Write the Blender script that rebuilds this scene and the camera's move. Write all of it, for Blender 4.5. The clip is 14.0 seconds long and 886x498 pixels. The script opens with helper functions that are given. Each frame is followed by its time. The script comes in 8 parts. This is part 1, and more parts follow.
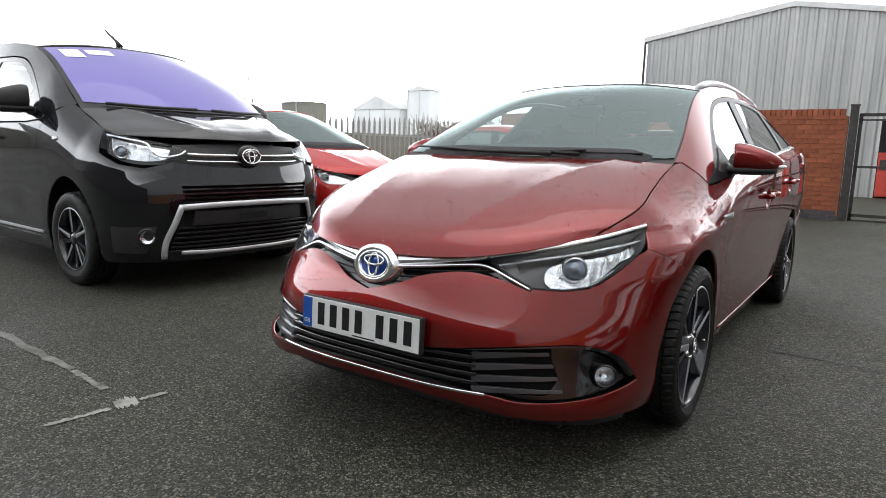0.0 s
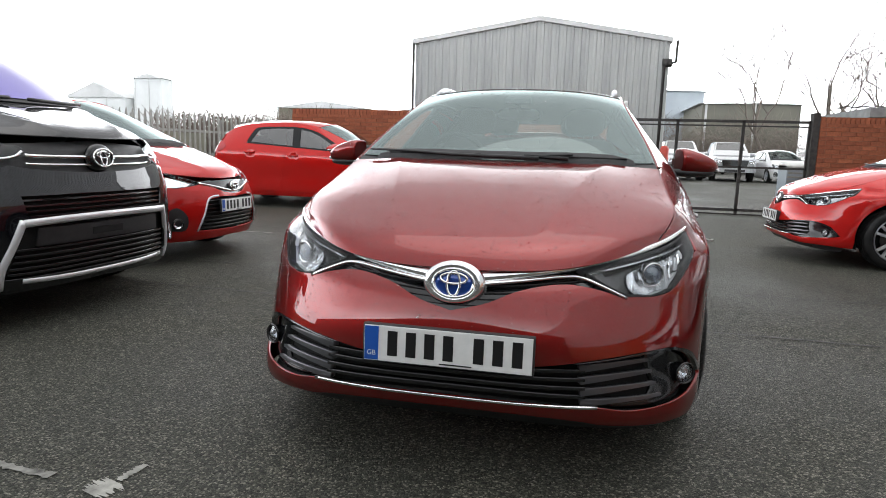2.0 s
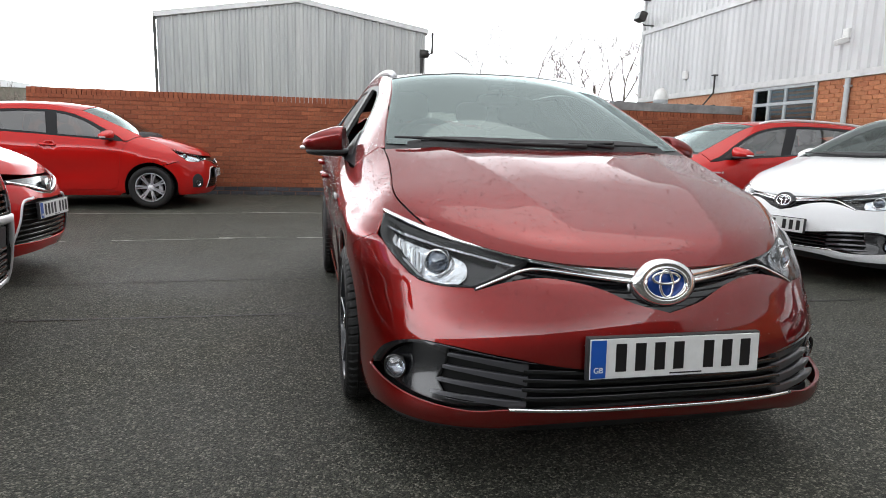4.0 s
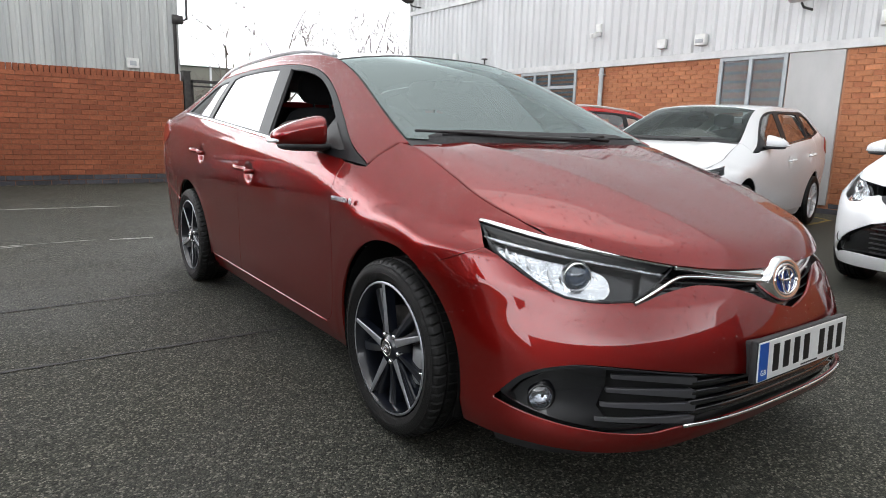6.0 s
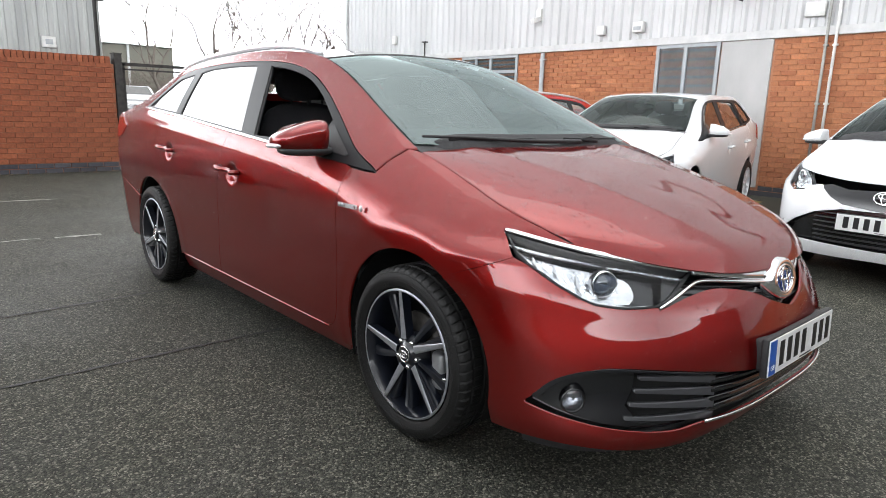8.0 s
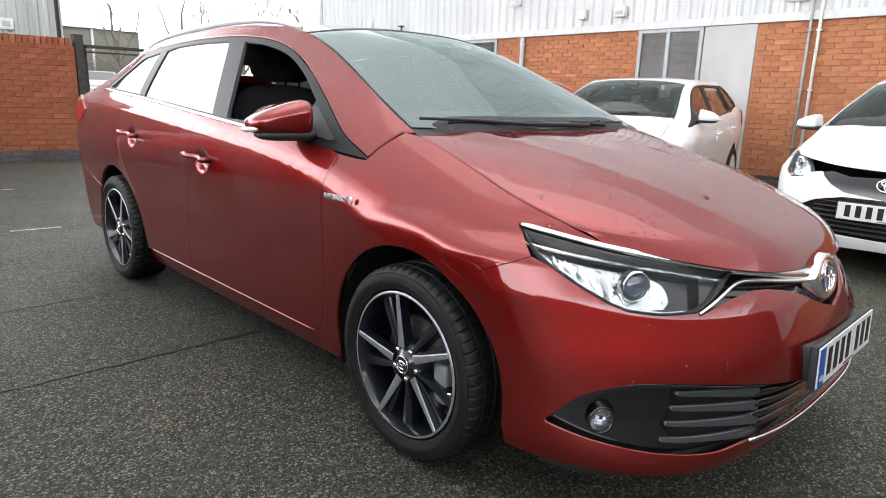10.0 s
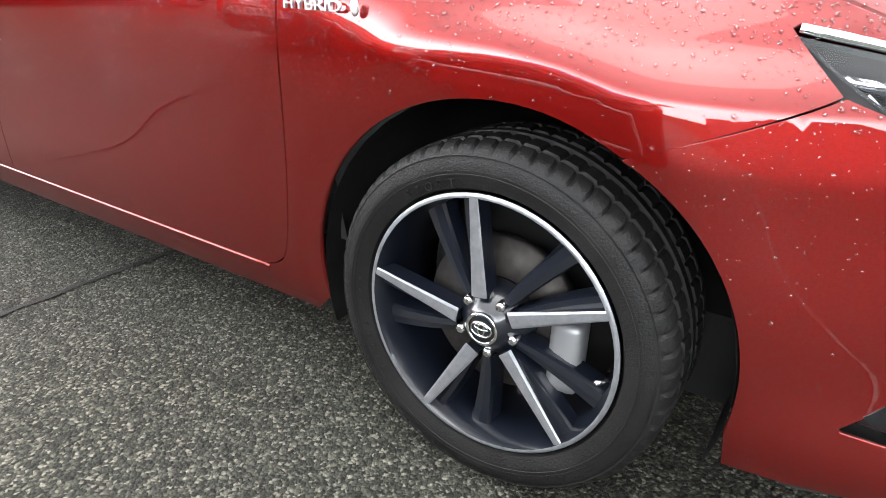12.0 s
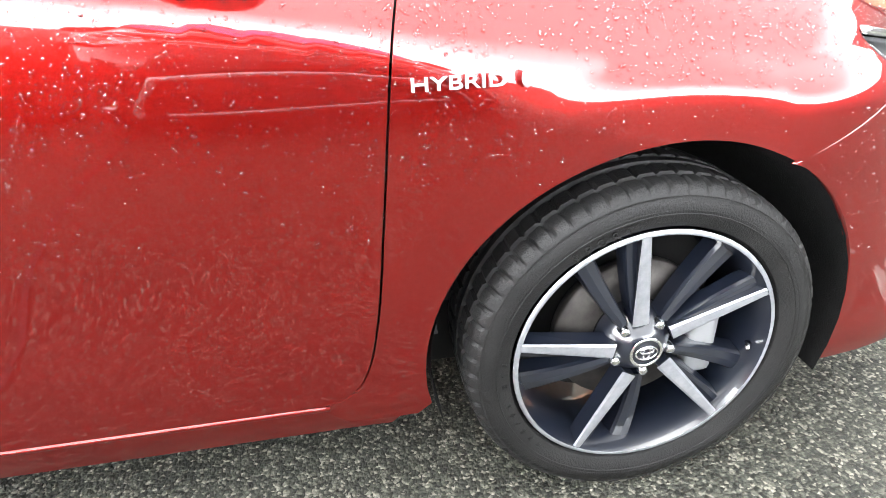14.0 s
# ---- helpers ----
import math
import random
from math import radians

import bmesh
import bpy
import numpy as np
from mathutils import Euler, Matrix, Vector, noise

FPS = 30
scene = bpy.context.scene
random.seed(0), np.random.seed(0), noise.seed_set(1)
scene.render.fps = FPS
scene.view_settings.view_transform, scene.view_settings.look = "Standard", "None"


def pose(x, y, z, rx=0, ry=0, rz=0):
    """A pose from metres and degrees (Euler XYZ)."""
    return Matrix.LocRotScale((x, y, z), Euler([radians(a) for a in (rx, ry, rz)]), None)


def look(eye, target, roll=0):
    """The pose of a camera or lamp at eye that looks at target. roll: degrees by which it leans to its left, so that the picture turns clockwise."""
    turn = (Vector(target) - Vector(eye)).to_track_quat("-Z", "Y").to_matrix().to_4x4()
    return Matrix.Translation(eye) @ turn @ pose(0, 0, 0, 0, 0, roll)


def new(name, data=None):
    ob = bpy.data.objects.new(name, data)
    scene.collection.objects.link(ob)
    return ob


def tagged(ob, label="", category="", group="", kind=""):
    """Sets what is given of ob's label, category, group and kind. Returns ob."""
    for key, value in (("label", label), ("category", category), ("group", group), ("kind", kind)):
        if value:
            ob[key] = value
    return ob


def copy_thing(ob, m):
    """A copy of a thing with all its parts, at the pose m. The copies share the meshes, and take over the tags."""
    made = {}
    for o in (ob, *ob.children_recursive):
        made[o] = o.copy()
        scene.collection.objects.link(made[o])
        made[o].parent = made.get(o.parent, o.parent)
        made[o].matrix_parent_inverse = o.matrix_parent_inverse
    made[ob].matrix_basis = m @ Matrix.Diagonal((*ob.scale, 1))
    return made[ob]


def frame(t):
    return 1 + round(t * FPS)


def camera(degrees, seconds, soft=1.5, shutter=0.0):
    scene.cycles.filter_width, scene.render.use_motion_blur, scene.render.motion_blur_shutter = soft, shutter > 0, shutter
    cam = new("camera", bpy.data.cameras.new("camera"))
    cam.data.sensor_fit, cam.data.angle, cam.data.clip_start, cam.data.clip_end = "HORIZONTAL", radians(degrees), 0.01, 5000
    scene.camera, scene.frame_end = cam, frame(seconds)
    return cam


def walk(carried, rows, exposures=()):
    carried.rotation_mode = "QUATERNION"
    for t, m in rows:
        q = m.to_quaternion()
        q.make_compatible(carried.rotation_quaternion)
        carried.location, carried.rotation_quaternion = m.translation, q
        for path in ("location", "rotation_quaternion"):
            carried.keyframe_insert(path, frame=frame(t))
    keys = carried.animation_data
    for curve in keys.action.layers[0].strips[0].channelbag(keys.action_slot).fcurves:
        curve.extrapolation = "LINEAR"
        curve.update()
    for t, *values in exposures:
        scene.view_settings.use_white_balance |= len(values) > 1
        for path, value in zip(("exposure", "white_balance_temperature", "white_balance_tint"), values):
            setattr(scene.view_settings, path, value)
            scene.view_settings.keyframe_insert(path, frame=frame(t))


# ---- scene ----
cam = camera(70.0, 14.0, soft=0.9)
PATH = [
    (0, (1.408, -2.477, 1.034), (0.274, -0.859, 0.723), 1.4),
    (0.5, (1.184, -2.604, 1.037), (0.202, -0.89, 0.724), 1.5),
    (1, (0.927, -2.686, 1.042), (0.101, -0.892, 0.728), 1.7),
    (1.5, (0.661, -2.731, 1.042), (-0.01, -0.872, 0.73), 1.8),
    (2, (0.373, -2.763, 1.046), (-0.046, -0.832, 0.741), 1.7),
    (2.5, (0.039, -2.745, 1.032), (-0.138, -0.776, 0.73), 1.8),
    (3, (-0.316, -2.686, 1.037), (-0.301, -0.71, 0.731), 1.7),
    (3.5, (-0.688, -2.618, 1.024), (-0.466, -0.655, 0.717), 1.7),
    (3.7, (-0.821, -2.568, 1.014), (-0.52, -0.616, 0.702), 1.6),
    (5.8, (-1.853, -1.826, 1.042), (-0.756, -0.194, 0.678), 1.7),
    (6, (-1.917, -1.782, 1.055), (-0.771, -0.186, 0.684), 1.7),
    (6.5, (-2.01, -1.652, 1.091), (-0.767, -0.134, 0.705), 1.5),
    (7, (-2.09, -1.587, 1.136), (-0.837, -0.079, 0.742), 1.7),
    (7.5, (-2.136, -1.601, 1.136), (-0.862, -0.114, 0.728), 1.7),
    (8, (-2.148, -1.614, 1.14), (-0.842, -0.161, 0.715), 1.7),
    (8.2, (-2.145, -1.612, 1.139), (-0.831, -0.167, 0.707), 1.6),
    (10.5, (-1.933, -1.149, 1.079), (-0.569, 0.237, 0.609), 2.0),
    (11, (-1.777, -0.856, 0.953), (-0.416, 0.512, 0.428), 2.1),
    (11.5, (-1.693, -0.612, 0.878), (-0.287, 0.639, 0.199), 2.0),
    (12, (-1.639, -0.42, 0.858), (-0.112, 0.572, 0.03), 1.5),
    (12.5, (-1.63, -0.261, 0.867), (-0.009, 0.419, -0.088), 0.6),
    (13, (-1.66, -0.058, 0.887), (0.025, 0.379, -0.098), -0.1),
    (13.5, (-1.674, 0.173, 0.906), (0.072, 0.271, -0.064), -0.8),
    (14, (-1.643, 0.474, 0.983), (0.093, 0.197, 0.029), -1.8),
]
walk(cam, [(t, look(eye, target, roll)) for t, eye, target, roll in PATH], exposures=[(0.0, 0.0), (3.5, 0.02), (6.0, 0.10), (8.0, 0.38), (10.5, 0.6), (11.0, 0.85), (11.5, 1.25), (12.0, 1.65), (12.5, 2.05), (13.0, 2.25), (14.0, 2.7)])

# ---- world and light: bright overcast sky, broad weak sun ----
world = bpy.data.worlds.new("overcast")
scene.world = world
world.use_nodes = True
wn, wl_ = world.node_tree.nodes, world.node_tree.links
sky = wn.new("ShaderNodeTexSky")
sky.sky_type, sky.sun_disc = "NISHITA", False
sky.sun_elevation, sky.sun_rotation = radians(82.0), radians(45.0)
sky.air_density, sky.dust_density, sky.ozone_density = 1.0, 4.0, 1.0
hsv = wn.new("ShaderNodeHueSaturation")
hsv.inputs["Saturation"].default_value, hsv.inputs["Value"].default_value = 0.12, 0.045
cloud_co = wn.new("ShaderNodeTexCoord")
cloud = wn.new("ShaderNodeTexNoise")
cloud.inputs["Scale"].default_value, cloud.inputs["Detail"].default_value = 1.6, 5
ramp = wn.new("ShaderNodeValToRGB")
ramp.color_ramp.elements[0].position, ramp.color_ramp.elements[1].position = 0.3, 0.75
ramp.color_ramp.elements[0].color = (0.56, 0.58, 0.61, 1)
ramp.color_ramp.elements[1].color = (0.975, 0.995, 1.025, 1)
mixw = wn.new("ShaderNodeMix")
mixw.data_type, mixw.blend_type = "RGBA", "MIX"
mixw.inputs["Factor"].default_value = 0.85
bg = wn["Background"]
bg.inputs["Strength"].default_value = 4.0
wl_.new(sky.outputs["Color"], hsv.inputs["Color"])
wl_.new(cloud_co.outputs["Generated"], cloud.inputs["Vector"])
wl_.new(cloud.outputs["Fac"], ramp.inputs["Fac"])
wl_.new(hsv.outputs["Color"], mixw.inputs["A"])
# cloud brightness graded by height, tuned to the car's reflections: bright low, heavier overhead
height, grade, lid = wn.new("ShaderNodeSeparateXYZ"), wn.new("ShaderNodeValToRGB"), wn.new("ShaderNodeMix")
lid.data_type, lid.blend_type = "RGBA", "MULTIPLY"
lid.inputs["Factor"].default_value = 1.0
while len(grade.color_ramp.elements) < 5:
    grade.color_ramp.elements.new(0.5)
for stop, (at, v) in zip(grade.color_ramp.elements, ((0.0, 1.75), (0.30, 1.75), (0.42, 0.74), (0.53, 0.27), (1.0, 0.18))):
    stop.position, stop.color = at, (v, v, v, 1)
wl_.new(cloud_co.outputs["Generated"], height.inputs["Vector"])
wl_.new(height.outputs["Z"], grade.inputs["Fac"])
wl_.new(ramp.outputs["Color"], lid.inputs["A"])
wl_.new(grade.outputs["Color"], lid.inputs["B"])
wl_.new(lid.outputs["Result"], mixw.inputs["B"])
# broad glow added round the sun's direction, high overhead, to lift the paint's reflections
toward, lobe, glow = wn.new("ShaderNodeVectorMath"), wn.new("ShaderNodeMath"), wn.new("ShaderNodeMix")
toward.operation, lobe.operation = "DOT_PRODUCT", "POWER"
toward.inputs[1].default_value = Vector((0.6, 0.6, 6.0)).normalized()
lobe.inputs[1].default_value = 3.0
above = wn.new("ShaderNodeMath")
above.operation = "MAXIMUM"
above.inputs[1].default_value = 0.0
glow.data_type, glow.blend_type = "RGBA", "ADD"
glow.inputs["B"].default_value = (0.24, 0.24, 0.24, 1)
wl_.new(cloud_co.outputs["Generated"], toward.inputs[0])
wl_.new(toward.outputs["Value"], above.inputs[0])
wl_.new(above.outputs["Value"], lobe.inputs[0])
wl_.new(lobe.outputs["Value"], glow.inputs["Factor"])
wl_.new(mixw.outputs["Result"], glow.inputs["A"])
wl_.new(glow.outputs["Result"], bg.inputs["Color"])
sun = new("sun", bpy.data.lights.new("sun", "SUN"))
sun.data.energy, sun.data.angle, sun.data.color = 0.5, radians(60), (1.0, 0.97, 0.93)
sun.matrix_world = look((0.6, 0.6, 6.0), (0, 0, 0))

# ---- materials ----
def material(name, base, rough=0.5, metal=0.0, coat=0.0, coat_rough=0.03, spec=0.5):
    m = bpy.data.materials.new(name)
    m.use_nodes = True
    b = m.node_tree.nodes["Principled BSDF"]
    b.inputs["Base Color"].default_value = (*base, 1)
    b.inputs["Roughness"].default_value, b.inputs["Metallic"].default_value = rough, metal
    b.inputs["Coat Weight"].default_value, b.inputs["Coat Roughness"].default_value = coat, coat_rough
    b.inputs["Specular IOR Level"].default_value = spec
    return m


def node(m, kind, **values):
    n = m.node_tree.nodes.new(kind)
    for key, value in values.items():
        n.inputs[key.replace("_", " ")].default_value = value
    return n


def link(m, a, b):
    m.node_tree.links.new(a, b)


def object_coords(m, scale=(1, 1, 1)):
    co, mp = node(m, "ShaderNodeTexCoord"), node(m, "ShaderNodeMapping", Scale=scale)
    link(m, co.outputs["Object"], mp.inputs["Vector"])
    return mp.outputs["Vector"]


def ramp_node(m, fac, stops):
    r = node(m, "ShaderNodeValToRGB")
    while len(r.color_ramp.elements) < len(stops):
        r.color_ramp.elements.new(0.5)
    for e, (pos, col) in zip(r.color_ramp.elements, stops):
        e.position, e.color = pos, (*col, 1) if len(col) == 3 else col
    link(m, fac, r.inputs["Fac"])
    return r.outputs["Color"]


def mottled(m, scale, dark, light, detail=6, bump=0.0, bump_scale=None, rough=None, stretch=(1, 1, 1)):
    """Colour that varies between two tones, with relief and roughness to match."""
    b = m.node_tree.nodes["Principled BSDF"]
    v = object_coords(m, stretch)
    n = node(m, "ShaderNodeTexNoise", Scale=scale, Detail=detail, Roughness=0.62)
    link(m, v, n.inputs["Vector"])
    link(m, ramp_node(m, n.outputs["Fac"], ((0.3, dark), (0.7, light))), b.inputs["Base Color"])
    if rough:
        r = node(m, "ShaderNodeMapRange", To_Min=rough[0], To_Max=rough[1])
        link(m, n.outputs["Fac"], r.inputs["Value"])
        link(m, r.outputs["Result"], b.inputs["Roughness"])
    if bump:
        n2 = node(m, "ShaderNodeTexNoise", Scale=bump_scale or scale * 8, Detail=4)
        link(m, v, n2.inputs["Vector"])
        bp = node(m, "ShaderNodeBump", Strength=bump, Distance=0.01)
        link(m, n2.outputs["Fac"], bp.inputs["Height"])
        link(m, bp.outputs["Normal"], b.inputs["Normal"])
    return m


def paint(name, base, metal=0.35, rough=0.38, gloss=1.55):
    """Clear-coated car paint with fine flake, faint dirt towards random patches and slight orange peel."""
    m = material(name, base, rough, metal, 1.0, 0.02, 0.08)
    b = m.node_tree.nodes["Principled BSDF"]
    b.inputs["Coat IOR"].default_value = gloss
    b.inputs["Specular Tint"].default_value = (*[min(1, c * 2 + 0.05) for c in base], 1)
    v = object_coords(m)
    flake = node(m, "ShaderNodeTexNoise", Scale=900.0, Detail=1)
    film = node(m, "ShaderNodeTexNoise", Scale=3.0, Detail=6)
    link(m, v, flake.inputs["Vector"])
    link(m, v, film.inputs["Vector"])
    lo, hi = [c * 0.82 for c in base], [min(1, c * 1.16) for c in base]
    link(m, ramp_node(m, flake.outputs["Fac"], ((0.35, lo), (0.65, hi))), b.inputs["Base Color"])
    r = node(m, "ShaderNodeMapRange", From_Min=0.3, From_Max=0.75, To_Min=0.006, To_Max=0.03)
    link(m, film.outputs["Fac"], r.inputs["Value"])
    link(m, r.outputs["Result"], b.inputs["Coat Roughness"])
    peel = node(m, "ShaderNodeTexNoise", Scale=140.0, Detail=2)
    link(m, v, peel.inputs["Vector"])
    bp = node(m, "ShaderNodeBump", Strength=0.006, Distance=0.0005)
    link(m, peel.outputs["Fac"], bp.inputs["Height"])
    link(m, bp.outputs["Normal"], b.inputs["Coat Normal"])
    return m


def pane(name, tint, ior=1.5, gloss=0.0, cast=(1, 1, 1)):
    """Thin glass: what lies behind shows through, tinted, and the sky mirrors in it more at grazing angles."""
    m = bpy.data.materials.new(name)
    m.use_nodes = True
    nt = m.node_tree
    nt.nodes.clear()
    out, mix = nt.nodes.new("ShaderNodeOutputMaterial"), nt.nodes.new("ShaderNodeMixShader")
    tr, gl, fr = nt.nodes.new("ShaderNodeBsdfTransparent"), nt.nodes.new("ShaderNodeBsdfGlossy"), nt.nodes.new("ShaderNodeFresnel")
    tr.inputs["Color"].default_value, gl.inputs["Color"].default_value = (*tint, 1), (*cast, 1)
    gl.inputs["Roughness"].default_value, fr.inputs["IOR"].default_value = 0.01, ior
    add = nt.nodes.new("ShaderNodeMath")
    add.inputs[1].default_value = gloss
    nt.links.new(fr.outputs["Fac"], add.inputs[0])
    nt.links.new(add.outputs["Value"], mix.inputs["Fac"])
    nt.links.new(tr.outputs["BSDF"], mix.inputs[1])
    nt.links.new(gl.outputs["BSDF"], mix.inputs[2])
    nt.links.new(mix.outputs["Shader"], out.inputs["Surface"])
    return m


RED = paint("deep_red_paint", (0.21, 0.0070, 0.0056), 0.75, 0.36, 1.66)
SCARLET = paint("scarlet_paint", (0.46, 0.010, 0.008), 0.3, 0.45)
WHITE = paint("white_paint", (0.80, 0.81, 0.82), 0.0, 0.4)
BLACK = paint("black_paint", (0.008, 0.0085, 0.011), 0.3, 0.4, 1.62)
CHROME = material("chrome", (0.94, 0.945, 0.95), 0.17, 1.0)
SATIN = material("satin_silver", (0.70, 0.71, 0.73), 0.32, 0.5)
MACHINED = mottled(material("machined_alloy", (0.6, 0.61, 0.64), 0.4, 0.8), 60, (0.34, 0.36, 0.39), (0.47, 0.48, 0.51), rough=(0.34, 0.48))
FRAMEBLACK = material("satin_black_frame", (0.007, 0.0075, 0.009), 0.42, 0.0, 0.0, 0.03, spec=0.3)
GLOSSBLACK = material("gloss_black", (0.006, 0.0065, 0.008), 0.25, 0.0, 1.0, 0.03, spec=0.3)
BADGESILVER = material("badge_silver", (0.86, 0.87, 0.88), 0.35, 0.3)
SLATGREY = material("slat_grey", (0.055, 0.056, 0.062), 0.28, 0.2, 0.6)
INTAKE = material("intake_black", (0.006, 0.0065, 0.008), 0.22, 0.0, 0.8, 0.06, spec=0.3)
WHEELBLACK = material("wheel_black", (0.006, 0.008, 0.014), 0.3, 0.0, 1.0, 0.04)
PLASTIC = mottled(material("black_plastic", (0.02, 0.02, 0.021), 0.55), 30, (0.014, 0.014, 0.015), (0.028, 0.028, 0.03), bump=0.15, bump_scale=500, rough=(0.42, 0.6))
LINER = mottled(material("arch_liner", (0.006, 0.006, 0.006), 0.85, spec=0.2), 40, (0.003, 0.003, 0.003), (0.008, 0.008, 0.008), bump=0.3)
# near-black: shade of openings, wheel insides and undersides put into the colour
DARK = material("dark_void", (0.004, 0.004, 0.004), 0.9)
RUBBER = mottled(material("tyre_rubber", (0.02, 0.02, 0.02), 0.7, spec=0.3), 14, (0.005, 0.005, 0.0052), (0.0125, 0.0122, 0.012), bump=0.25, bump_scale=300, rough=(0.42, 0.65))
TRIM = mottled(material("interior_trim", (0.03, 0.03, 0.032), 0.8), 60, (0.02, 0.02, 0.021), (0.045, 0.045, 0.048), bump=0.2)
FABRIC = mottled(material("seat_fabric", (0.035, 0.036, 0.04), 0.9), 200, (0.022, 0.022, 0.025), (0.05, 0.05, 0.055), bump=0.3)
HEADLINER = mottled(material("headliner", (0.25, 0.25, 0.24), 0.95), 80, (0.2, 0.2, 0.19), (0.28, 0.28, 0.27))
SCREEN = pane("windscreen_glass", (0.62, 0.80, 0.77), 1.62, 0.10, (0.84, 0.98, 0.97))
OTHERSCREEN = pane("plain_windscreen_glass", (0.55, 0.64, 0.62), 1.38, 0.0, (0.9, 1.0, 0.98))
SIDEGLASS = pane("side_glass", (0.66, 0.72, 0.70), 1.75, 0.13)
QUARTER = pane("quarter_light_glass", (0.10, 0.105, 0.11), 1.5, 0.04)
PRIVACY = pane("privacy_glass", (0.10, 0.105, 0.11), 1.9, 0.14)
pane_dark = pane("projector_glass", (0.25, 0.28, 0.33), 1.6, 0.1)
LENS = pane("lamp_lens", (0.95, 0.97, 0.98), 1.30, 0.0)
FOGLENS = pane("fog_lens_glass", (0.9, 0.92, 0.95), 1.5, 0.05)
LAMPBOWL = mottled(material("lamp_bowl", (0.8, 0.82, 0.85), 0.15, 0.97), 14, (0.66, 0.68, 0.72), (0.93, 0.94, 0.96), detail=1, bump=0.9, bump_scale=34, rough=(0.06, 0.16))
REDLENS = material("tail_lamp_lens", (0.35, 0.01, 0.012), 0.12, 0, 1.0)
BLUE = material("badge_blue", (0.01, 0.06, 0.32), 0.2, 0.4, 1.0)
PLATE = mottled(material("plate_white", (0.76, 0.77, 0.76), 0.35), 20, (0.70, 0.71, 0.70), (0.80, 0.81, 0.80))
PLATEBLUE = material("plate_blue", (0.012, 0.09, 0.42), 0.35)
INK = material("plate_ink", (0.008, 0.008, 0.009), 0.4)
CAST = mottled(material("cast_iron", (0.08, 0.075, 0.07), 0.55, 0.7), 30, (0.035, 0.032, 0.030), (0.085, 0.078, 0.072))
ALU = material("caliper_alloy", (0.38, 0.39, 0.40), 0.45, 0.7)
PAPER = material("paper", (0.88, 0.88, 0.87), 0.8)
FILM = paint("violet_screen_film", (0.17, 0.14, 0.48), 0.0, 0.35, 1.55)
VAN_GLASS = pane("van_side_glass", (0.40, 0.44, 0.46), 1.8, 0.12)
# ---- shaping tools ----
from mathutils.geometry import delaunay_2d_cdt


def part(name, bm, mat, parent, label="", smooth=True):
    """Links a bmesh as one mesh object under a thing or under a part."""
    me = bpy.data.meshes.new(name)
    bm.normal_update()
    bm.to_mesh(me)
    bm.free()
    me.materials.append(mat)
    if smooth:
        me.polygons.foreach_set("use_smooth", [True] * len(me.polygons))
    ob = new(name, me)
    ob.parent = parent
    return tagged(ob, label)


def thing(name, m, label, category, group="", kind=""):
    ob = new(name)
    ob.empty_display_size = 0.2
    ob.matrix_world = m
    return tagged(ob, label, category, group, kind)


def raw(name, verts, faces, mat, parent=None, label="", normals=None, smooth=True):
    me = bpy.data.meshes.new(name)
    me.from_pydata([tuple(v) for v in verts], [], faces)
    me.materials.append(mat)
    if smooth:
        me.polygons.foreach_set("use_smooth", [True] * len(me.polygons))
    if normals is not None:
        me.normals_split_custom_set_from_vertices([tuple(n) for n in normals])
    ob = new(name, me)
    ob.parent = parent
    return tagged(ob, label)


def box(bm, cx, cy, cz, sx, sy, sz, m=None, bevel=0.0):
    """A box, bevelled when asked, by its middle and size."""
    made = bmesh.ops.create_cube(bm, size=1, matrix=(m or Matrix()) @ Matrix.LocRotScale((cx, cy, cz), None, (sx, sy, sz)))
    if bevel:
        edges = list({e for v in made["verts"] for e in v.link_edges})
        bmesh.ops.bevel(bm, geom=edges, offset=bevel, segments=2, affect="EDGES", profile=0.6)
    return bm


def tube(bm, pts, radius, sides=8, closed=False):
    """A round bar along points; radius may be a list."""
    pts = [Vector(p) for p in pts]
    n, rings = len(pts), []
    up = Vector((0.123, 0.2, 0.97))
    for i, p in enumerate(pts):
        a, b = pts[(i - 1) % n if closed else max(i - 1, 0)], pts[(i + 1) % n if closed else min(i + 1, n - 1)]
        d = (b - a).normalized()
        s = d.cross(up).normalized() if abs(d.dot(up)) < 0.99 else d.orthogonal().normalized()
        t = s.cross(d).normalized()
        r = radius[i] if isinstance(radius, (list, tuple)) else radius
        rings.append([bm.verts.new(p + r * (math.cos(k * math.tau / sides) * s + math.sin(k * math.tau / sides) * t)) for k in range(sides)])
    for i in range(n if closed else n - 1):
        a, b = rings[i], rings[(i + 1) % n]
        for k in range(sides):
            bm.faces.new((a[k], a[(k + 1) % sides], b[(k + 1) % sides], b[k]))
    if not closed:
        bm.faces.new(rings[0][::-1])
        bm.faces.new(rings[-1])
    return bm


def lathe(bm, profile, steps=48, axis="x", m=None):
    """Turns a profile of (distance along the axis, radius) about the axis."""
    rings = []
    for k in range(steps):
        c, s = math.cos(k * math.tau / steps), math.sin(k * math.tau / steps)
        ring = []
        for d, r in profile:
            p = Vector((d, r * c, r * s)) if axis == "x" else Vector((r * c, d, r * s)) if axis == "y" else Vector((r * c, r * s, d))
            ring.append(bm.verts.new(m @ p if m else p))
        rings.append(ring)
    for k in range(steps):
        a, b = rings[k], rings[(k + 1) % steps]
        for i in range(len(profile) - 1):
            bm.faces.new((a[i], a[i + 1], b[i + 1], b[i]))
    return bm


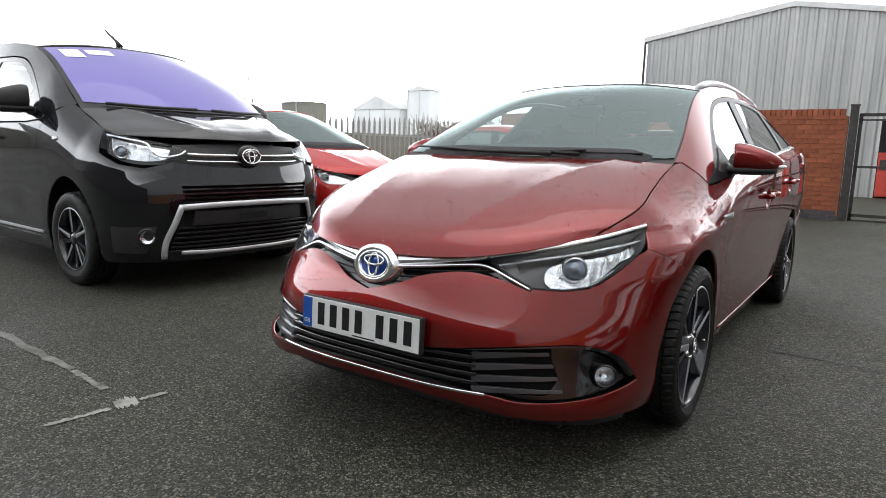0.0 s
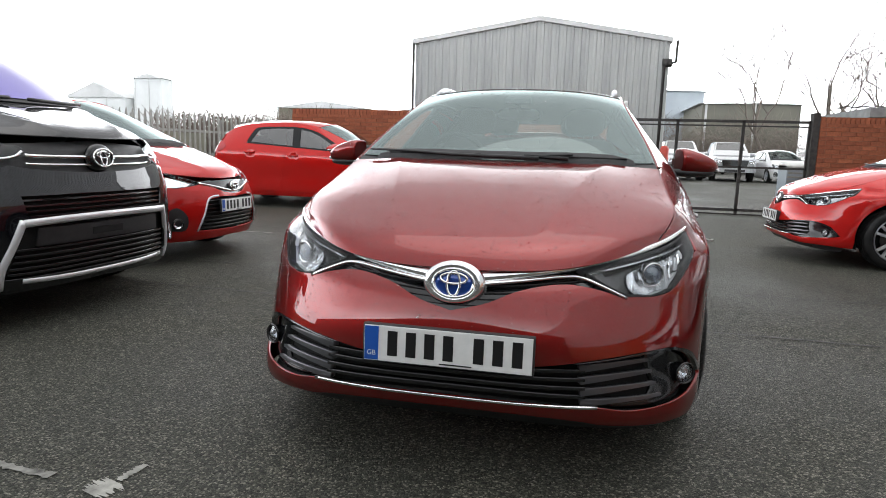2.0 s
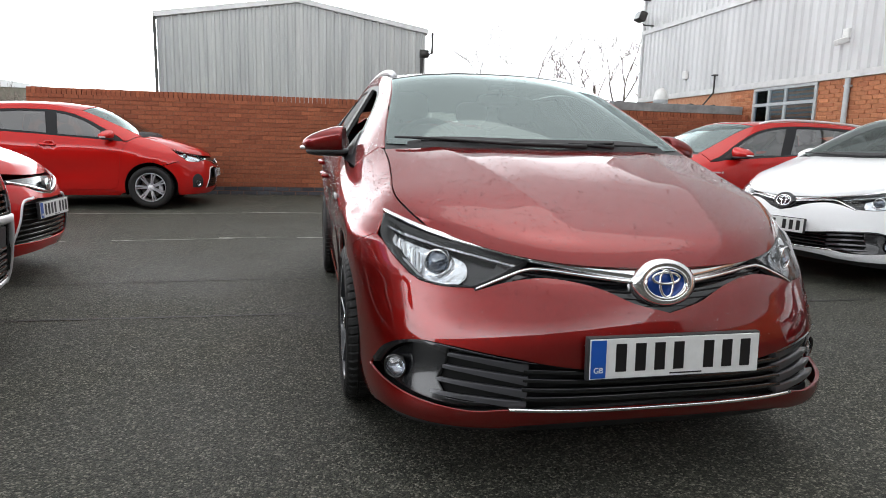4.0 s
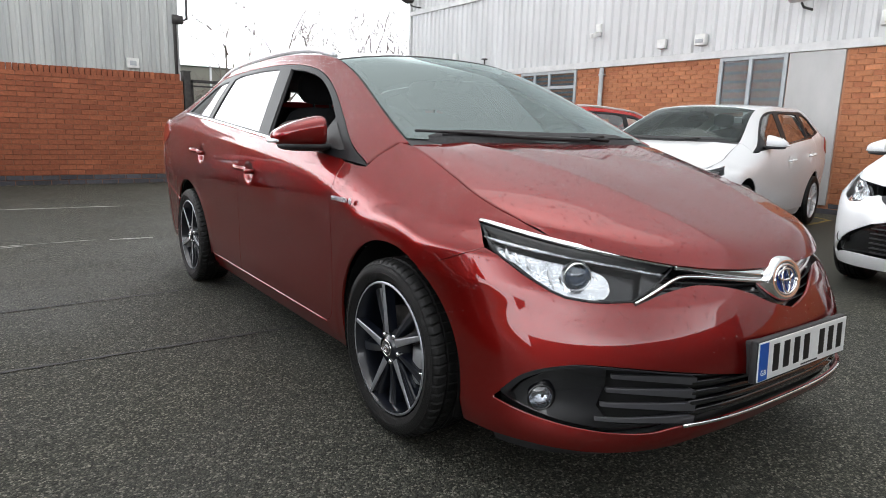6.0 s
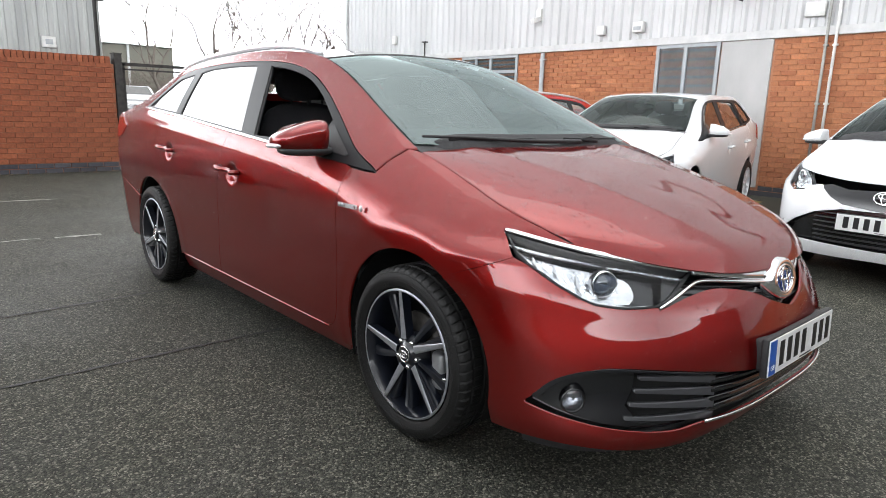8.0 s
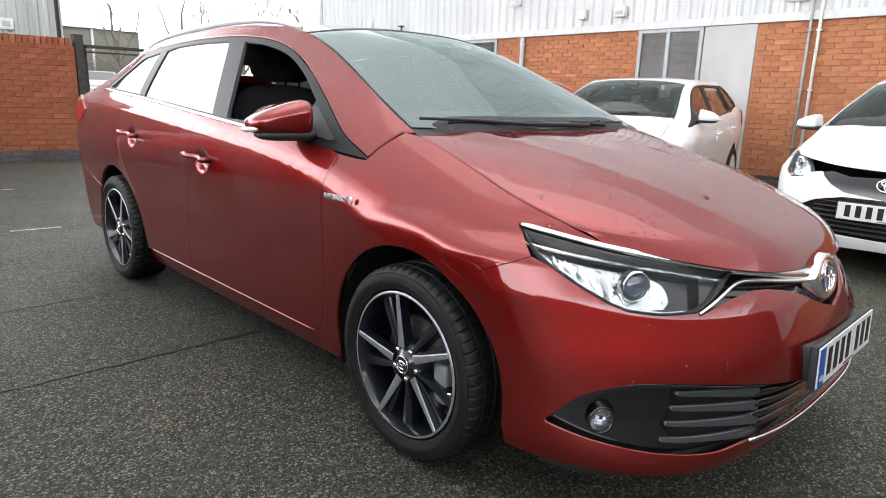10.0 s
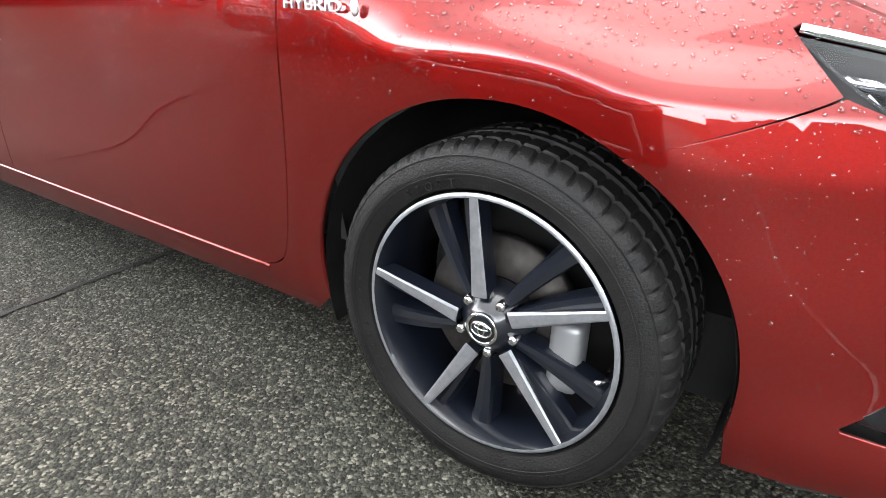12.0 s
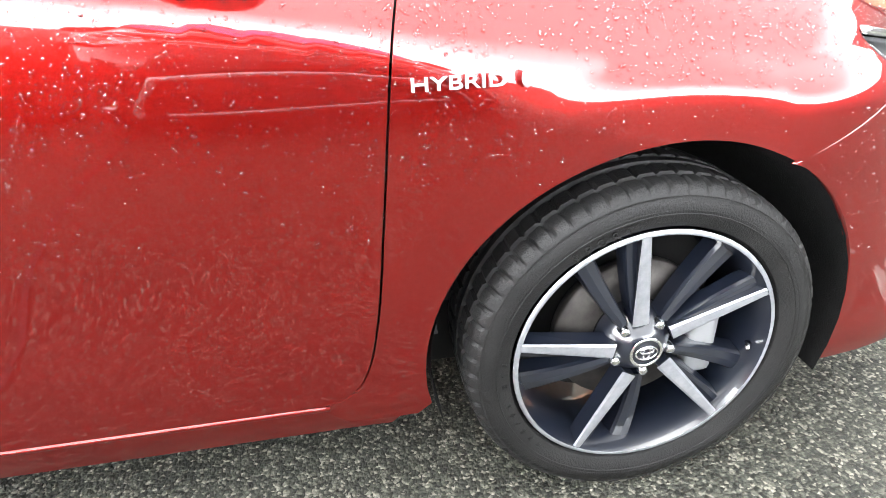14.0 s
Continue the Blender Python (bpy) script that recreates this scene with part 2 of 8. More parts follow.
class Curve:
    """A natural cubic spline through knots, for arrays; straight beyond its ends."""

    def __init__(self, *knots):
        self.x, self.y = np.array([k[0] for k in knots], float), np.array([k[1] for k in knots], float)
        n, h = len(self.x), np.diff(self.x)
        a, r = np.eye(n), np.zeros(n)
        for i in range(1, n - 1):
            a[i, i - 1:i + 2] = h[i - 1], 2 * (h[i - 1] + h[i]), h[i]
            r[i] = 6 * ((self.y[i + 1] - self.y[i]) / h[i] - (self.y[i] - self.y[i - 1]) / h[i - 1])
        self.m = np.linalg.solve(a, r)

    def __call__(self, v):
        v = np.asarray(v, float)
        c = np.clip(v, self.x[0], self.x[-1])
        i = np.clip(np.searchsorted(self.x, c) - 1, 0, len(self.x) - 2)
        h, a, b = self.x[i + 1] - self.x[i], self.x[i + 1] - c, c - self.x[i]
        return (self.m[i] * a ** 3 + self.m[i + 1] * b ** 3) / (6 * h) + (self.y[i] / h - self.m[i] * h / 6) * a + (self.y[i + 1] / h - self.m[i + 1] * h / 6) * b


def bend(*pts, n=10):
    """A smooth line through points (Catmull-Rom), as a list."""
    p = [np.array(q, float) for q in pts]
    p = [2 * p[0] - p[1]] + p + [2 * p[-1] - p[-2]]
    out = []
    for i in range(1, len(p) - 2):
        for k in range(n):
            t = k / n
            out.append(0.5 * (2 * p[i] + (p[i + 1] - p[i - 1]) * t + (2 * p[i - 1] - 5 * p[i] + 4 * p[i + 1] - p[i + 2]) * t * t + (3 * p[i] - p[i - 1] - 3 * p[i + 1] + p[i + 2]) * t ** 3))
    return [tuple(q) for q in out] + [tuple(p[-2])]


def arc(cy, cz, ry, rz, a0, a1, n=24):
    return [(cy + ry * math.cos(radians(a0 + (a1 - a0) * i / n)), cz + rz * math.sin(radians(a0 + (a1 - a0) * i / n))) for i in range(n + 1)]


def resample(loop, step):
    """A closed line with points at most a step apart; its corners stay."""
    pts, out = np.array(loop, float), []
    for a, b in zip(pts, np.roll(pts, -1, 0)):
        d = np.hypot(*(b - a))
        if d < 1e-5:
            continue
        k = max(1, int(math.ceil(d / step)))
        out += [a + (b - a) * i / k for i in range(k)]
    return np.array(out)


def shrink(loop, gap):
    """A closed line moved inwards by a gap."""
    p = np.array(loop, float)
    keep = np.hypot(*(p - np.roll(p, 1, 0)).T) > 1e-5
    p = p[keep]
    area = np.sum(p[:, 0] * np.roll(p[:, 1], -1) - np.roll(p[:, 0], -1) * p[:, 1])
    e = np.roll(p, -1, 0) - np.roll(p, 1, 0)
    nrm = np.stack([-e[:, 1], e[:, 0]], 1) / np.maximum(np.hypot(e[:, 0], e[:, 1]), 1e-9)[:, None]
    return p + nrm * gap * (1 if area > 0 else -1)


def inside(pts, loop):
    x, y, hit = pts[:, 0], pts[:, 1], np.zeros(len(pts), bool)
    for (ax, ay), (bx, by) in zip(loop, np.roll(loop, -1, 0)):
        if ay != by:
            hit ^= ((ay > y) != (by > y)) & (x < (bx - ax) * (y - ay) / (by - ay) + ax)
    return hit


def near(pts, loop, d):
    hit = np.zeros(len(pts), bool)
    for a, b in zip(loop, np.roll(loop, -1, 0)):
        ab = b - a
        t = np.clip(((pts - a) @ ab) / max(ab @ ab, 1e-12), 0, 1)
        hit |= np.hypot(*(pts - a - t[:, None] * ab).T) < d
    return hit


def panel(name, surf, outline, mat, parent, step=0.03, holes=(), off=0.0, thick=0.012, gap=0.002, side=1, label="", centre=(0, 1.3, 0.6)):
    """A trimmed piece of a smooth surface: outline and holes lie in the surface's own two measures. Its edges fold inwards."""
    outer = resample(shrink(outline, gap) if gap else outline, step)
    loops = [outer] + [resample(h, step) for h in holes]
    lo, hi = outer.min(0), outer.max(0)
    gx, gy = np.meshgrid(np.arange(lo[0] + step / 2, hi[0], step), np.arange(lo[1] + step / 2, hi[1], step))
    gx[::2] += step / 2
    grid = np.stack([gx.ravel(), gy.ravel()], 1)
    keep = inside(grid, outer)
    for h in loops[1:]:
        keep &= ~inside(grid, h)
    grid = grid[keep]
    for h in loops:
        grid = grid[~near(grid, h, step * 0.45)]
    pts, edges = np.concatenate(loops + [grid]), []
    base = 0
    for h in loops:
        edges += [(base + i, base + (i + 1) % len(h)) for i in range(len(h))]
        base += len(h)
    v2, _, f2, *_ = delaunay_2d_cdt([Vector(p) for p in pts], edges, [], 0, 1e-6)
    uv = np.array([tuple(v) for v in v2])
    tri = np.array([f for f in f2 if len(f) == 3])
    mid = uv[tri].mean(1)
    ok = inside(mid, outer)
    for h in loops[1:]:
        ok &= ~inside(mid, h)
    tri = tri[ok]
    e = 1e-3
    p = surf(uv[:, 0], uv[:, 1])
    du, dv = surf(uv[:, 0] + e, uv[:, 1]) - surf(uv[:, 0] - e, uv[:, 1]), surf(uv[:, 0], uv[:, 1] + e) - surf(uv[:, 0], uv[:, 1] - e)
    nrm = np.cross(du, dv)
    nrm /= np.maximum(np.linalg.norm(nrm, axis=1), 1e-12)[:, None]
    if np.sum((p - np.array(centre)) * nrm) < 0:
        nrm = -nrm
    p = p + nrm * off
    face = np.cross(p[tri[:, 1]] - p[tri[:, 0]], p[tri[:, 2]] - p[tri[:, 0]])
    flip = np.sum(face * nrm[tri[:, 0]], 1) < 0
    tri[flip] = tri[flip][:, ::-1]
    # the rim: edges used once
    count = {}
    for t in tri:
        for a, b in ((t[0], t[1]), (t[1], t[2]), (t[2], t[0])):
            count[(a, b)] = 1
    rim = [(a, b) for a, b in count if (b, a) not in count]
    ids, verts, normals = {}, list(p), list(nrm)
    faces = [tuple(int(i) for i in t) for t in tri]
    if thick:
        away = {}
        for a, b in rim:
            d = np.cross(p[b] - p[a], nrm[a])
            for i in (a, b):
                away[i] = away.get(i, 0) + d
        for i, d in away.items():
            d = d / max(np.linalg.norm(d), 1e-12)
            ids[i] = len(verts)
            verts.append(p[i] - nrm[i] * thick)
            normals.append(d)
        faces += [(int(b), int(a), ids[a], ids[b]) for a, b in rim]
    verts, normals = np.array(verts), np.array(normals)
    if side < 0:
        verts[:, 0] *= -1
        normals[:, 0] *= -1
        faces = [f[::-1] for f in faces]
    return raw(name, verts, faces, mat, parent, label, normals)


def ribbon(line, wide):
    """A closed outline round an open line: a strip of that width (or widths)."""
    p = np.array(line, float)
    e = np.gradient(p, axis=0)
    nrm = np.stack([-e[:, 1], e[:, 0]], 1) / np.maximum(np.hypot(e[:, 0], e[:, 1]), 1e-9)[:, None]
    w = np.broadcast_to(np.asarray(wide, float), (len(p),))[:, None] / 2
    return list(map(tuple, p + nrm * w)) + list(map(tuple, (p - nrm * w)[::-1]))


def bead_line(name, surf, line, widths, mat, parent, flat=0.6, side=1, label="", sink=0.2):
    """A rounded moulding laid along a line of a surface."""
    p2 = np.array(line, float)
    e = 1e-3
    p = surf(p2[:, 0], p2[:, 1])
    nrm = np.cross(surf(p2[:, 0] + e, p2[:, 1]) - surf(p2[:, 0] - e, p2[:, 1]), surf(p2[:, 0], p2[:, 1] + e) - surf(p2[:, 0], p2[:, 1] - e))
    nrm /= np.linalg.norm(nrm, axis=1)[:, None]
    if np.sum((p - np.array((0, 1.3, 0.6))) * nrm) < 0:
        nrm = -nrm
    d = np.gradient(p, axis=0)
    d /= np.linalg.norm(d, axis=1)[:, None]
    s = np.cross(d, nrm)
    w = np.broadcast_to(np.asarray(widths, float), (len(p),)) / 2
    n, verts, faces = 10, [], []
    for i in range(len(p)):
        for k in range(n):
            t = k * math.tau / n
            q = p[i] + s[i] * w[i] * math.cos(t) + nrm[i] * w[i] * flat * (math.sin(t) - sink)
            verts.append((q[0] * side, q[1], q[2]))
    for i in range(len(p) - 1):
        for k in range(n):
            f = (i * n + k, i * n + (k + 1) % n, (i + 1) * n + (k + 1) % n, (i + 1) * n + k)
            faces.append(f[::-1] if side < 0 else f)
    faces += [tuple(range(n))[::-1], tuple((len(p) - 1) * n + k for k in range(n))]
    ob = raw(name, verts, faces, mat, parent, label)
    bm = bmesh.new()
    bm.from_mesh(ob.data)
    bmesh.ops.recalc_face_normals(bm, faces=bm.faces)
    bm.to_mesh(ob.data)
    bm.free()
    return ob


def bars_text(surface_parent, x0, x1, z0, z1, y, mat, count=7, space=3):
    """Plain bars in place of characters, on a plate that faces -y."""
    pitch = (x1 - x0) / (count + 0.6)
    x = x0
    for i in range(count):
        if i == 4:
            x += pitch * 0.6
        bm = bmesh.new()
        box(bm, x + pitch * 0.5, y, (z0 + z1) / 2, pitch * 0.54, 0.0015, z1 - z0)
        part("character_bar", bm, mat, surface_parent, smooth=False)
        x += pitch


def writing(text, size, mat, parent, m, depth=0.002, label=""):
    cu = bpy.data.curves.new("lettering", "FONT")
    cu.body, cu.size, cu.extrude, cu.align_x, cu.align_y = text, size, depth, "CENTER", "CENTER"
    cu.materials.append(mat)
    ob = new("lettering", cu)
    ob.parent, ob.matrix_basis = parent, m
    return tagged(ob, label)


# ---- cars: one smooth shell, cut into panels ----
class Shell:
    """The skin of a car in its own metres: nose towards -y, front axle at y = 0. side() wraps round from the tail over the flank to the nose."""

    def __init__(self, k):
        self.wl, self.wf, self.zs, self.ze, self.xe, self.bulge = k["wl"], k["wf"], k["zs"], k["ze"], k["xe"], k["bulge"]
        self.base, self.wr, self.cups, self.scoop = k["base"], k["wr"], k["cups"], k["scoop"]
        self.y0, self.y1, self.nose, self.tail = k["y0"], k["y1"], k["nose"], k["tail"]
        self.df, self.nf, self.dr = k["df"], k["nf"], k["dr"]
        self.lift = k.get("lift", 0.0)

    def width(self, y, z):
        zs, ze, xe = self.zs(y), self.ze(y), self.xe(y)
        s = self.wl(np.minimum(z, zs)) * self.wf(y)
        q = np.clip(0.5 * (z - zs + np.sqrt((z - zs) ** 2 + 0.0004)) / np.maximum(ze - zs, 0.05), 0, 1.2)
        x = s - (s - xe) * q ** self.bulge(y)
        for wy in (0.0, self.base):
            r = np.hypot(y - wy, z - self.wr)
            x = x + 0.009 * np.exp(-((r - self.wr * 1.2) / 0.065) ** 2) * np.clip((0.86 - z) / 0.12, 0, 1)
        # the arch lips stand upright round the wheels, under the sloping shoulder
        for wy in (0.0, self.base):
            r = np.hypot(y - wy, z - self.wr)
            f = np.clip((self.wr * 1.56 - r) / (self.wr * 0.26), 0, 1)
            x = x + (s - x) * 0.85 * f * f * (3 - 2 * f)
        for hy, hz in self.cups:
            x = x - 0.024 * np.exp(-((np.hypot(y - hy + 0.02, (z - hz + 0.004) * 1.25)) / 0.052) ** 4)
        a, b = np.clip((y - 0.40) / 0.5, 0, 1), np.clip((self.base - 0.25 - y) / 0.5, 0, 1)
        x = x - self.scoop * np.exp(-((z - 0.50) / 0.13) ** 2) * a * a * (3 - 2 * a) * b * b * (3 - 2 * b)
        return x

    def side(self, u, z):
        u, z = np.broadcast_arrays(np.asarray(u, float), np.asarray(z, float))
        x, y = self.width(np.clip(u, self.y0, self.y1), z), u.copy()
        f = u < self.y0
        if f.any():
            a = math.pi / 2 * (1 - (self.y0 - u[f]) / self.nose)
            n, d, w = self.nf(z[f]), self.df(z[f]), self.width(np.full(f.sum(), self.y0), z[f])
            lead = 0.06 * (1 - np.exp((u[f] - self.y0) / 0.06))
            w = w - lead * (self.width(np.full(f.sum(), self.y0 + 0.02), z[f]) - w) / 0.02
            r = (np.abs(np.sin(a) / w) ** n + np.abs(np.cos(a) / d) ** n) ** (-1 / n)
            x[f], y[f] = r * np.sin(a), self.y0 - r * np.cos(a)
        b = u > self.y1
        if b.any():
            a = math.pi / 2 * (1 - (u[b] - self.y1) / self.tail)
            n, d, w = 3.0, self.dr(z[b]), self.width(np.full(b.sum(), self.y1), z[b])
            r = (np.abs(np.sin(a) / w) ** n + np.abs(np.cos(a) / d) ** n) ** (-1 / n)
            x[b], y[b] = r * np.sin(a), self.y1 + r * np.cos(a)
        return np.stack([x, y, z + self.lift * np.clip((z - 0.35) / 0.45, 0, 1)], -1)

    def top(self, edge, centre, power=2.2, lift=0.0, ridge=0.0):
        """A surface between the two flanks along edge (t to u, z) with its middle on centre (t to y, z); measures are 0.7 a, t."""
        eu, ez, cy, cz = Curve(*[(t, u) for t, u, _ in edge]), Curve(*[(t, z) for t, _, z in edge]), Curve(*[(t, y) for t, y, _ in centre]), Curve(*[(t, z) for t, _, z in centre])

        def surf(s, t):
            a = np.asarray(s, float) / 0.7
            e = self.side(eu(t), ez(t))
            w = 1 - np.abs(a) ** power
            x, y, z = a * e[..., 0], e[..., 1] + (cy(t) - e[..., 1]) * w, e[..., 2] + (cz(t) + self.lift - e[..., 2]) * w + lift
            if ridge:
                c = 0.30 + 0.38 * np.clip(t, 0, 1.2)
                z = z + ridge * (0.7 * np.exp(-((np.abs(a) - c) / 0.10) ** 2) + 0.45 * np.exp(-np.abs(np.abs(a) - c) / 0.045)) * np.clip(np.asarray(t) * 4, 0, 1) - ridge * 0.5 * np.exp(-(a / 0.2) ** 2) * np.clip(np.asarray(t) * 3, 0, 1)
            return np.stack([x, y, z], -1)

        return surf


def rect(s, t0, t1):
    return [(-0.7 * s, t0), (0.7 * s, t0), (0.7 * s, t1), (-0.7 * s, t1)]


AURIS = dict(
    wl=Curve((0.16, 0.80), (0.22, 0.822), (0.30, 0.836), (0.42, 0.848), (0.55, 0.858), (0.68, 0.870), (0.78, 0.876), (0.88, 0.872), (0.98, 0.862), (1.08, 0.847)),
    wf=Curve((-0.15, 1.0), (0.3, 1.0), (1.3, 1.0), (2.4, 0.996), (3.0, 0.982), (3.3, 0.965)),
    zs=Curve((-0.15, 0.63), (0.1, 0.70), (0.4, 0.81), (0.7, 0.885), (1.0, 0.922), (1.3, 0.948), (2.0, 0.995), (2.8, 1.04), (3.3, 1.05)),
    ze=Curve((-0.15, 0.905), (0.14, 1.0), (0.36, 1.10), (0.57, 1.198), (0.8, 1.298), (1.0, 1.365), (1.3, 1.408), (1.6, 1.420), (2.2, 1.404), (2.7, 1.358), (3.05, 1.275), (3.3, 1.18)),
    xe=Curve((-0.15, 0.70), (0.14, 0.69), (0.57, 0.62), (1.0, 0.556), (1.3, 0.56), (1.6, 0.57), (2.2, 0.575), (2.7, 0.57), (3.05, 0.56), (3.3, 0.56)),
    bulge=Curve((-0.15, 1.9), (0.14, 1.8), (0.5, 1.45), (0.9, 1.17), (2.5, 1.15), (3.3, 1.2)),
    base=2.6, wr=0.317, cups=((1.37, 0.822), (2.24, 0.872)), scoop=0.005,
    y0=-0.15, y1=3.25, nose=1.25, tail=0.95,
    df=Curve((0.14, 0.66), (0.20, 0.715), (0.25, 0.755), (0.295, 0.775), (0.40, 0.788), (0.5, 0.782), (0.58, 0.755), (0.62, 0.735), (0.66, 0.70), (0.70, 0.66), (0.76, 0.60), (0.82, 0.55)),
    nf=Curve((0.14, 3.6), (0.22, 3.5), (0.28, 3.1), (0.34, 2.7), (0.42, 2.45), (0.52, 2.22), (0.62, 2.05), (0.80, 2.0)),
    dr=Curve((0.14, 0.26), (0.35, 0.36), (0.6, 0.37), (0.8, 0.34), (0.95, 0.28), (1.2, 0.12), (1.4, 0.02)),
)


def ellipse_ring(bm, c, w, h, thick, m, n=40, depth=0.004):
    """A flat oval ring in the xz plane, standing a little proud."""
    pts = [m @ Vector((c[0] + w / 2 * math.cos(i * math.tau / n), -depth, c[1] + h / 2 * math.sin(i * math.tau / n))) for i in range(n)]
    tube(bm, pts, thick / 2, 6, True)


def emblem(parent, m, w, back, rim=True, chrome=CHROME):
    """An oval badge of three plain rings on a dark or blue oval."""
    h = w * 0.68
    if back:
        bm = bmesh.new()
        lathe(bm, [(0.004, 0.001), (-0.001, 0.46), (0.004, 0.5), (0.02, 0.5)], 40, "y", m @ Matrix.Diagonal((w, 1, h, 1)))
        part("badge_back", bm, back, parent, "oval badge backing")
    for cz, rw, rh, rt in ((0, 0.96, 0.96, 0.075), (0.16, 0.62, 0.36, 0.065), (-0.01, 0.30, 0.84, 0.065)):
        bm = bmesh.new()
        ellipse_ring(bm, (0, h * cz), w * rw, h * rh, w * rt, m)
        part("badge_ring", bm, chrome, parent, "chrome oval ring")


def blade(bm, a, r0, r1, w0, w1, x0, x1, thick, skew=0.0):
    """A spoke in the wheel's plane: from r0 to r1 at angle a, widths w0 to w1, front face at x0 (hub) to x1 (rim)."""
    c, s = math.cos(radians(a)), math.sin(radians(a))
    vs = []
    for r, w, x, k in ((r0, w0, x0, skew), (r1, w1, x1, 0.0)):
        for t in (k - w / 2, k + w / 2):
            for dx, grow in ((0, 1.0), (-thick, 1.0)):
                tt = t + (t - k) * (grow - 1) if dx == 0 else k + (t - k) * 1.5
                vs.append(bm.verts.new((x + dx, r * c - tt * s, r * s + tt * c)))
    for f in ((0, 2, 6, 4), (1, 5, 7, 3), (0, 4, 5, 1), (2, 3, 7, 6), (0, 1, 3, 2), (4, 6, 7, 5)):
        bm.faces.new([vs[i] for i in f])


def fin(bm, a0, a1, r0, r1, w0, w1, x0, x1, deep):
    """A twisted spoke with a ridged front, from radius r0 to r1 and angle a0 to a1; x0 and x1 are the ridge's height at hub and rim."""
    rings = []
    for i in range(6):
        t = i / 5
        a, r, w, x = radians(a0 + (a1 - a0) * t), r0 + (r1 - r0) * t, w0 + (w1 - w0) * t ** 0.8, x0 + (x1 - x0) * t
        c, s = math.cos(a), math.sin(a)
        ring = []
        for f, d in ((-0.62, 1.0), (-0.5, 0.22), (-0.40, 0.06), (0.0, 0.0), (0.40, 0.05), (0.5, 0.24), (0.62, 1.0)):
            ring.append(bm.verts.new((x - d * deep, r * c - f * w * s, r * s + f * w * c)))
        rings.append(ring)
    for p, q in zip(rings, rings[1:]):
        for j in range(7):
            bm.faces.new((p[j], p[(j + 1) % 7], q[(j + 1) % 7], q[j]))
    bm.faces.new(rings[0][::-1])
    bm.faces.new(rings[-1])
    bmesh.ops.recalc_face_normals(bm, faces=bm.faces)


def tread(bm, r, half, blocks, q0=0.70):
    """A tyre: rounded carcass with shoulder blocks cut by cross grooves and four grooves round it."""
    prof = [(half * 0.72, r * q0), (half * 0.93, r * (q0 + 0.03)), (half * 1.0, r * (q0 * 0.6 + 0.38)), (half * 1.02, r * (q0 * 0.3 + 0.65)), (half * 0.985, r * 0.915), (half * 0.94, r * 0.95), (half * 0.875, r * 0.975)]
    shoulder = [(half * 0.80, r * 0.988), (half * 0.62, r * 0.996), (half * 0.60, r * 0.972), (half * 0.54, r * 0.972), (half * 0.52, r * 0.999), (half * 0.2, r), (half * 0.18, r * 0.975), (half * 0.1, r * 0.975), (half * 0.08, r)]
    full = prof + shoulder
    full = full + [(-d, q) for d, q in reversed(full)]
    steps, rings = blocks * 6, []
    for k in range(steps):
        ring = []
        for i, (d, q) in enumerate(full):
            dip = r * 0.016 if (k % 6 == 0 and abs(d) > half * 0.15 and q > r * 0.94 and abs(d) < half * 0.95) else 0.0
            ang = (k + (0.9 if abs(d) < half * 0.7 else 0) * (1 if d > 0 else -1)) * math.tau / steps
            ring.append(bm.verts.new((d, (q - dip) * math.cos(ang), (q - dip) * math.sin(ang))))
        rings.append(ring)
    for k in range(steps):
        a, b = rings[k], rings[(k + 1) % steps]
        for i in range(len(full) - 1):
            bm.faces.new((a[i], a[i + 1], b[i + 1], b[i]))


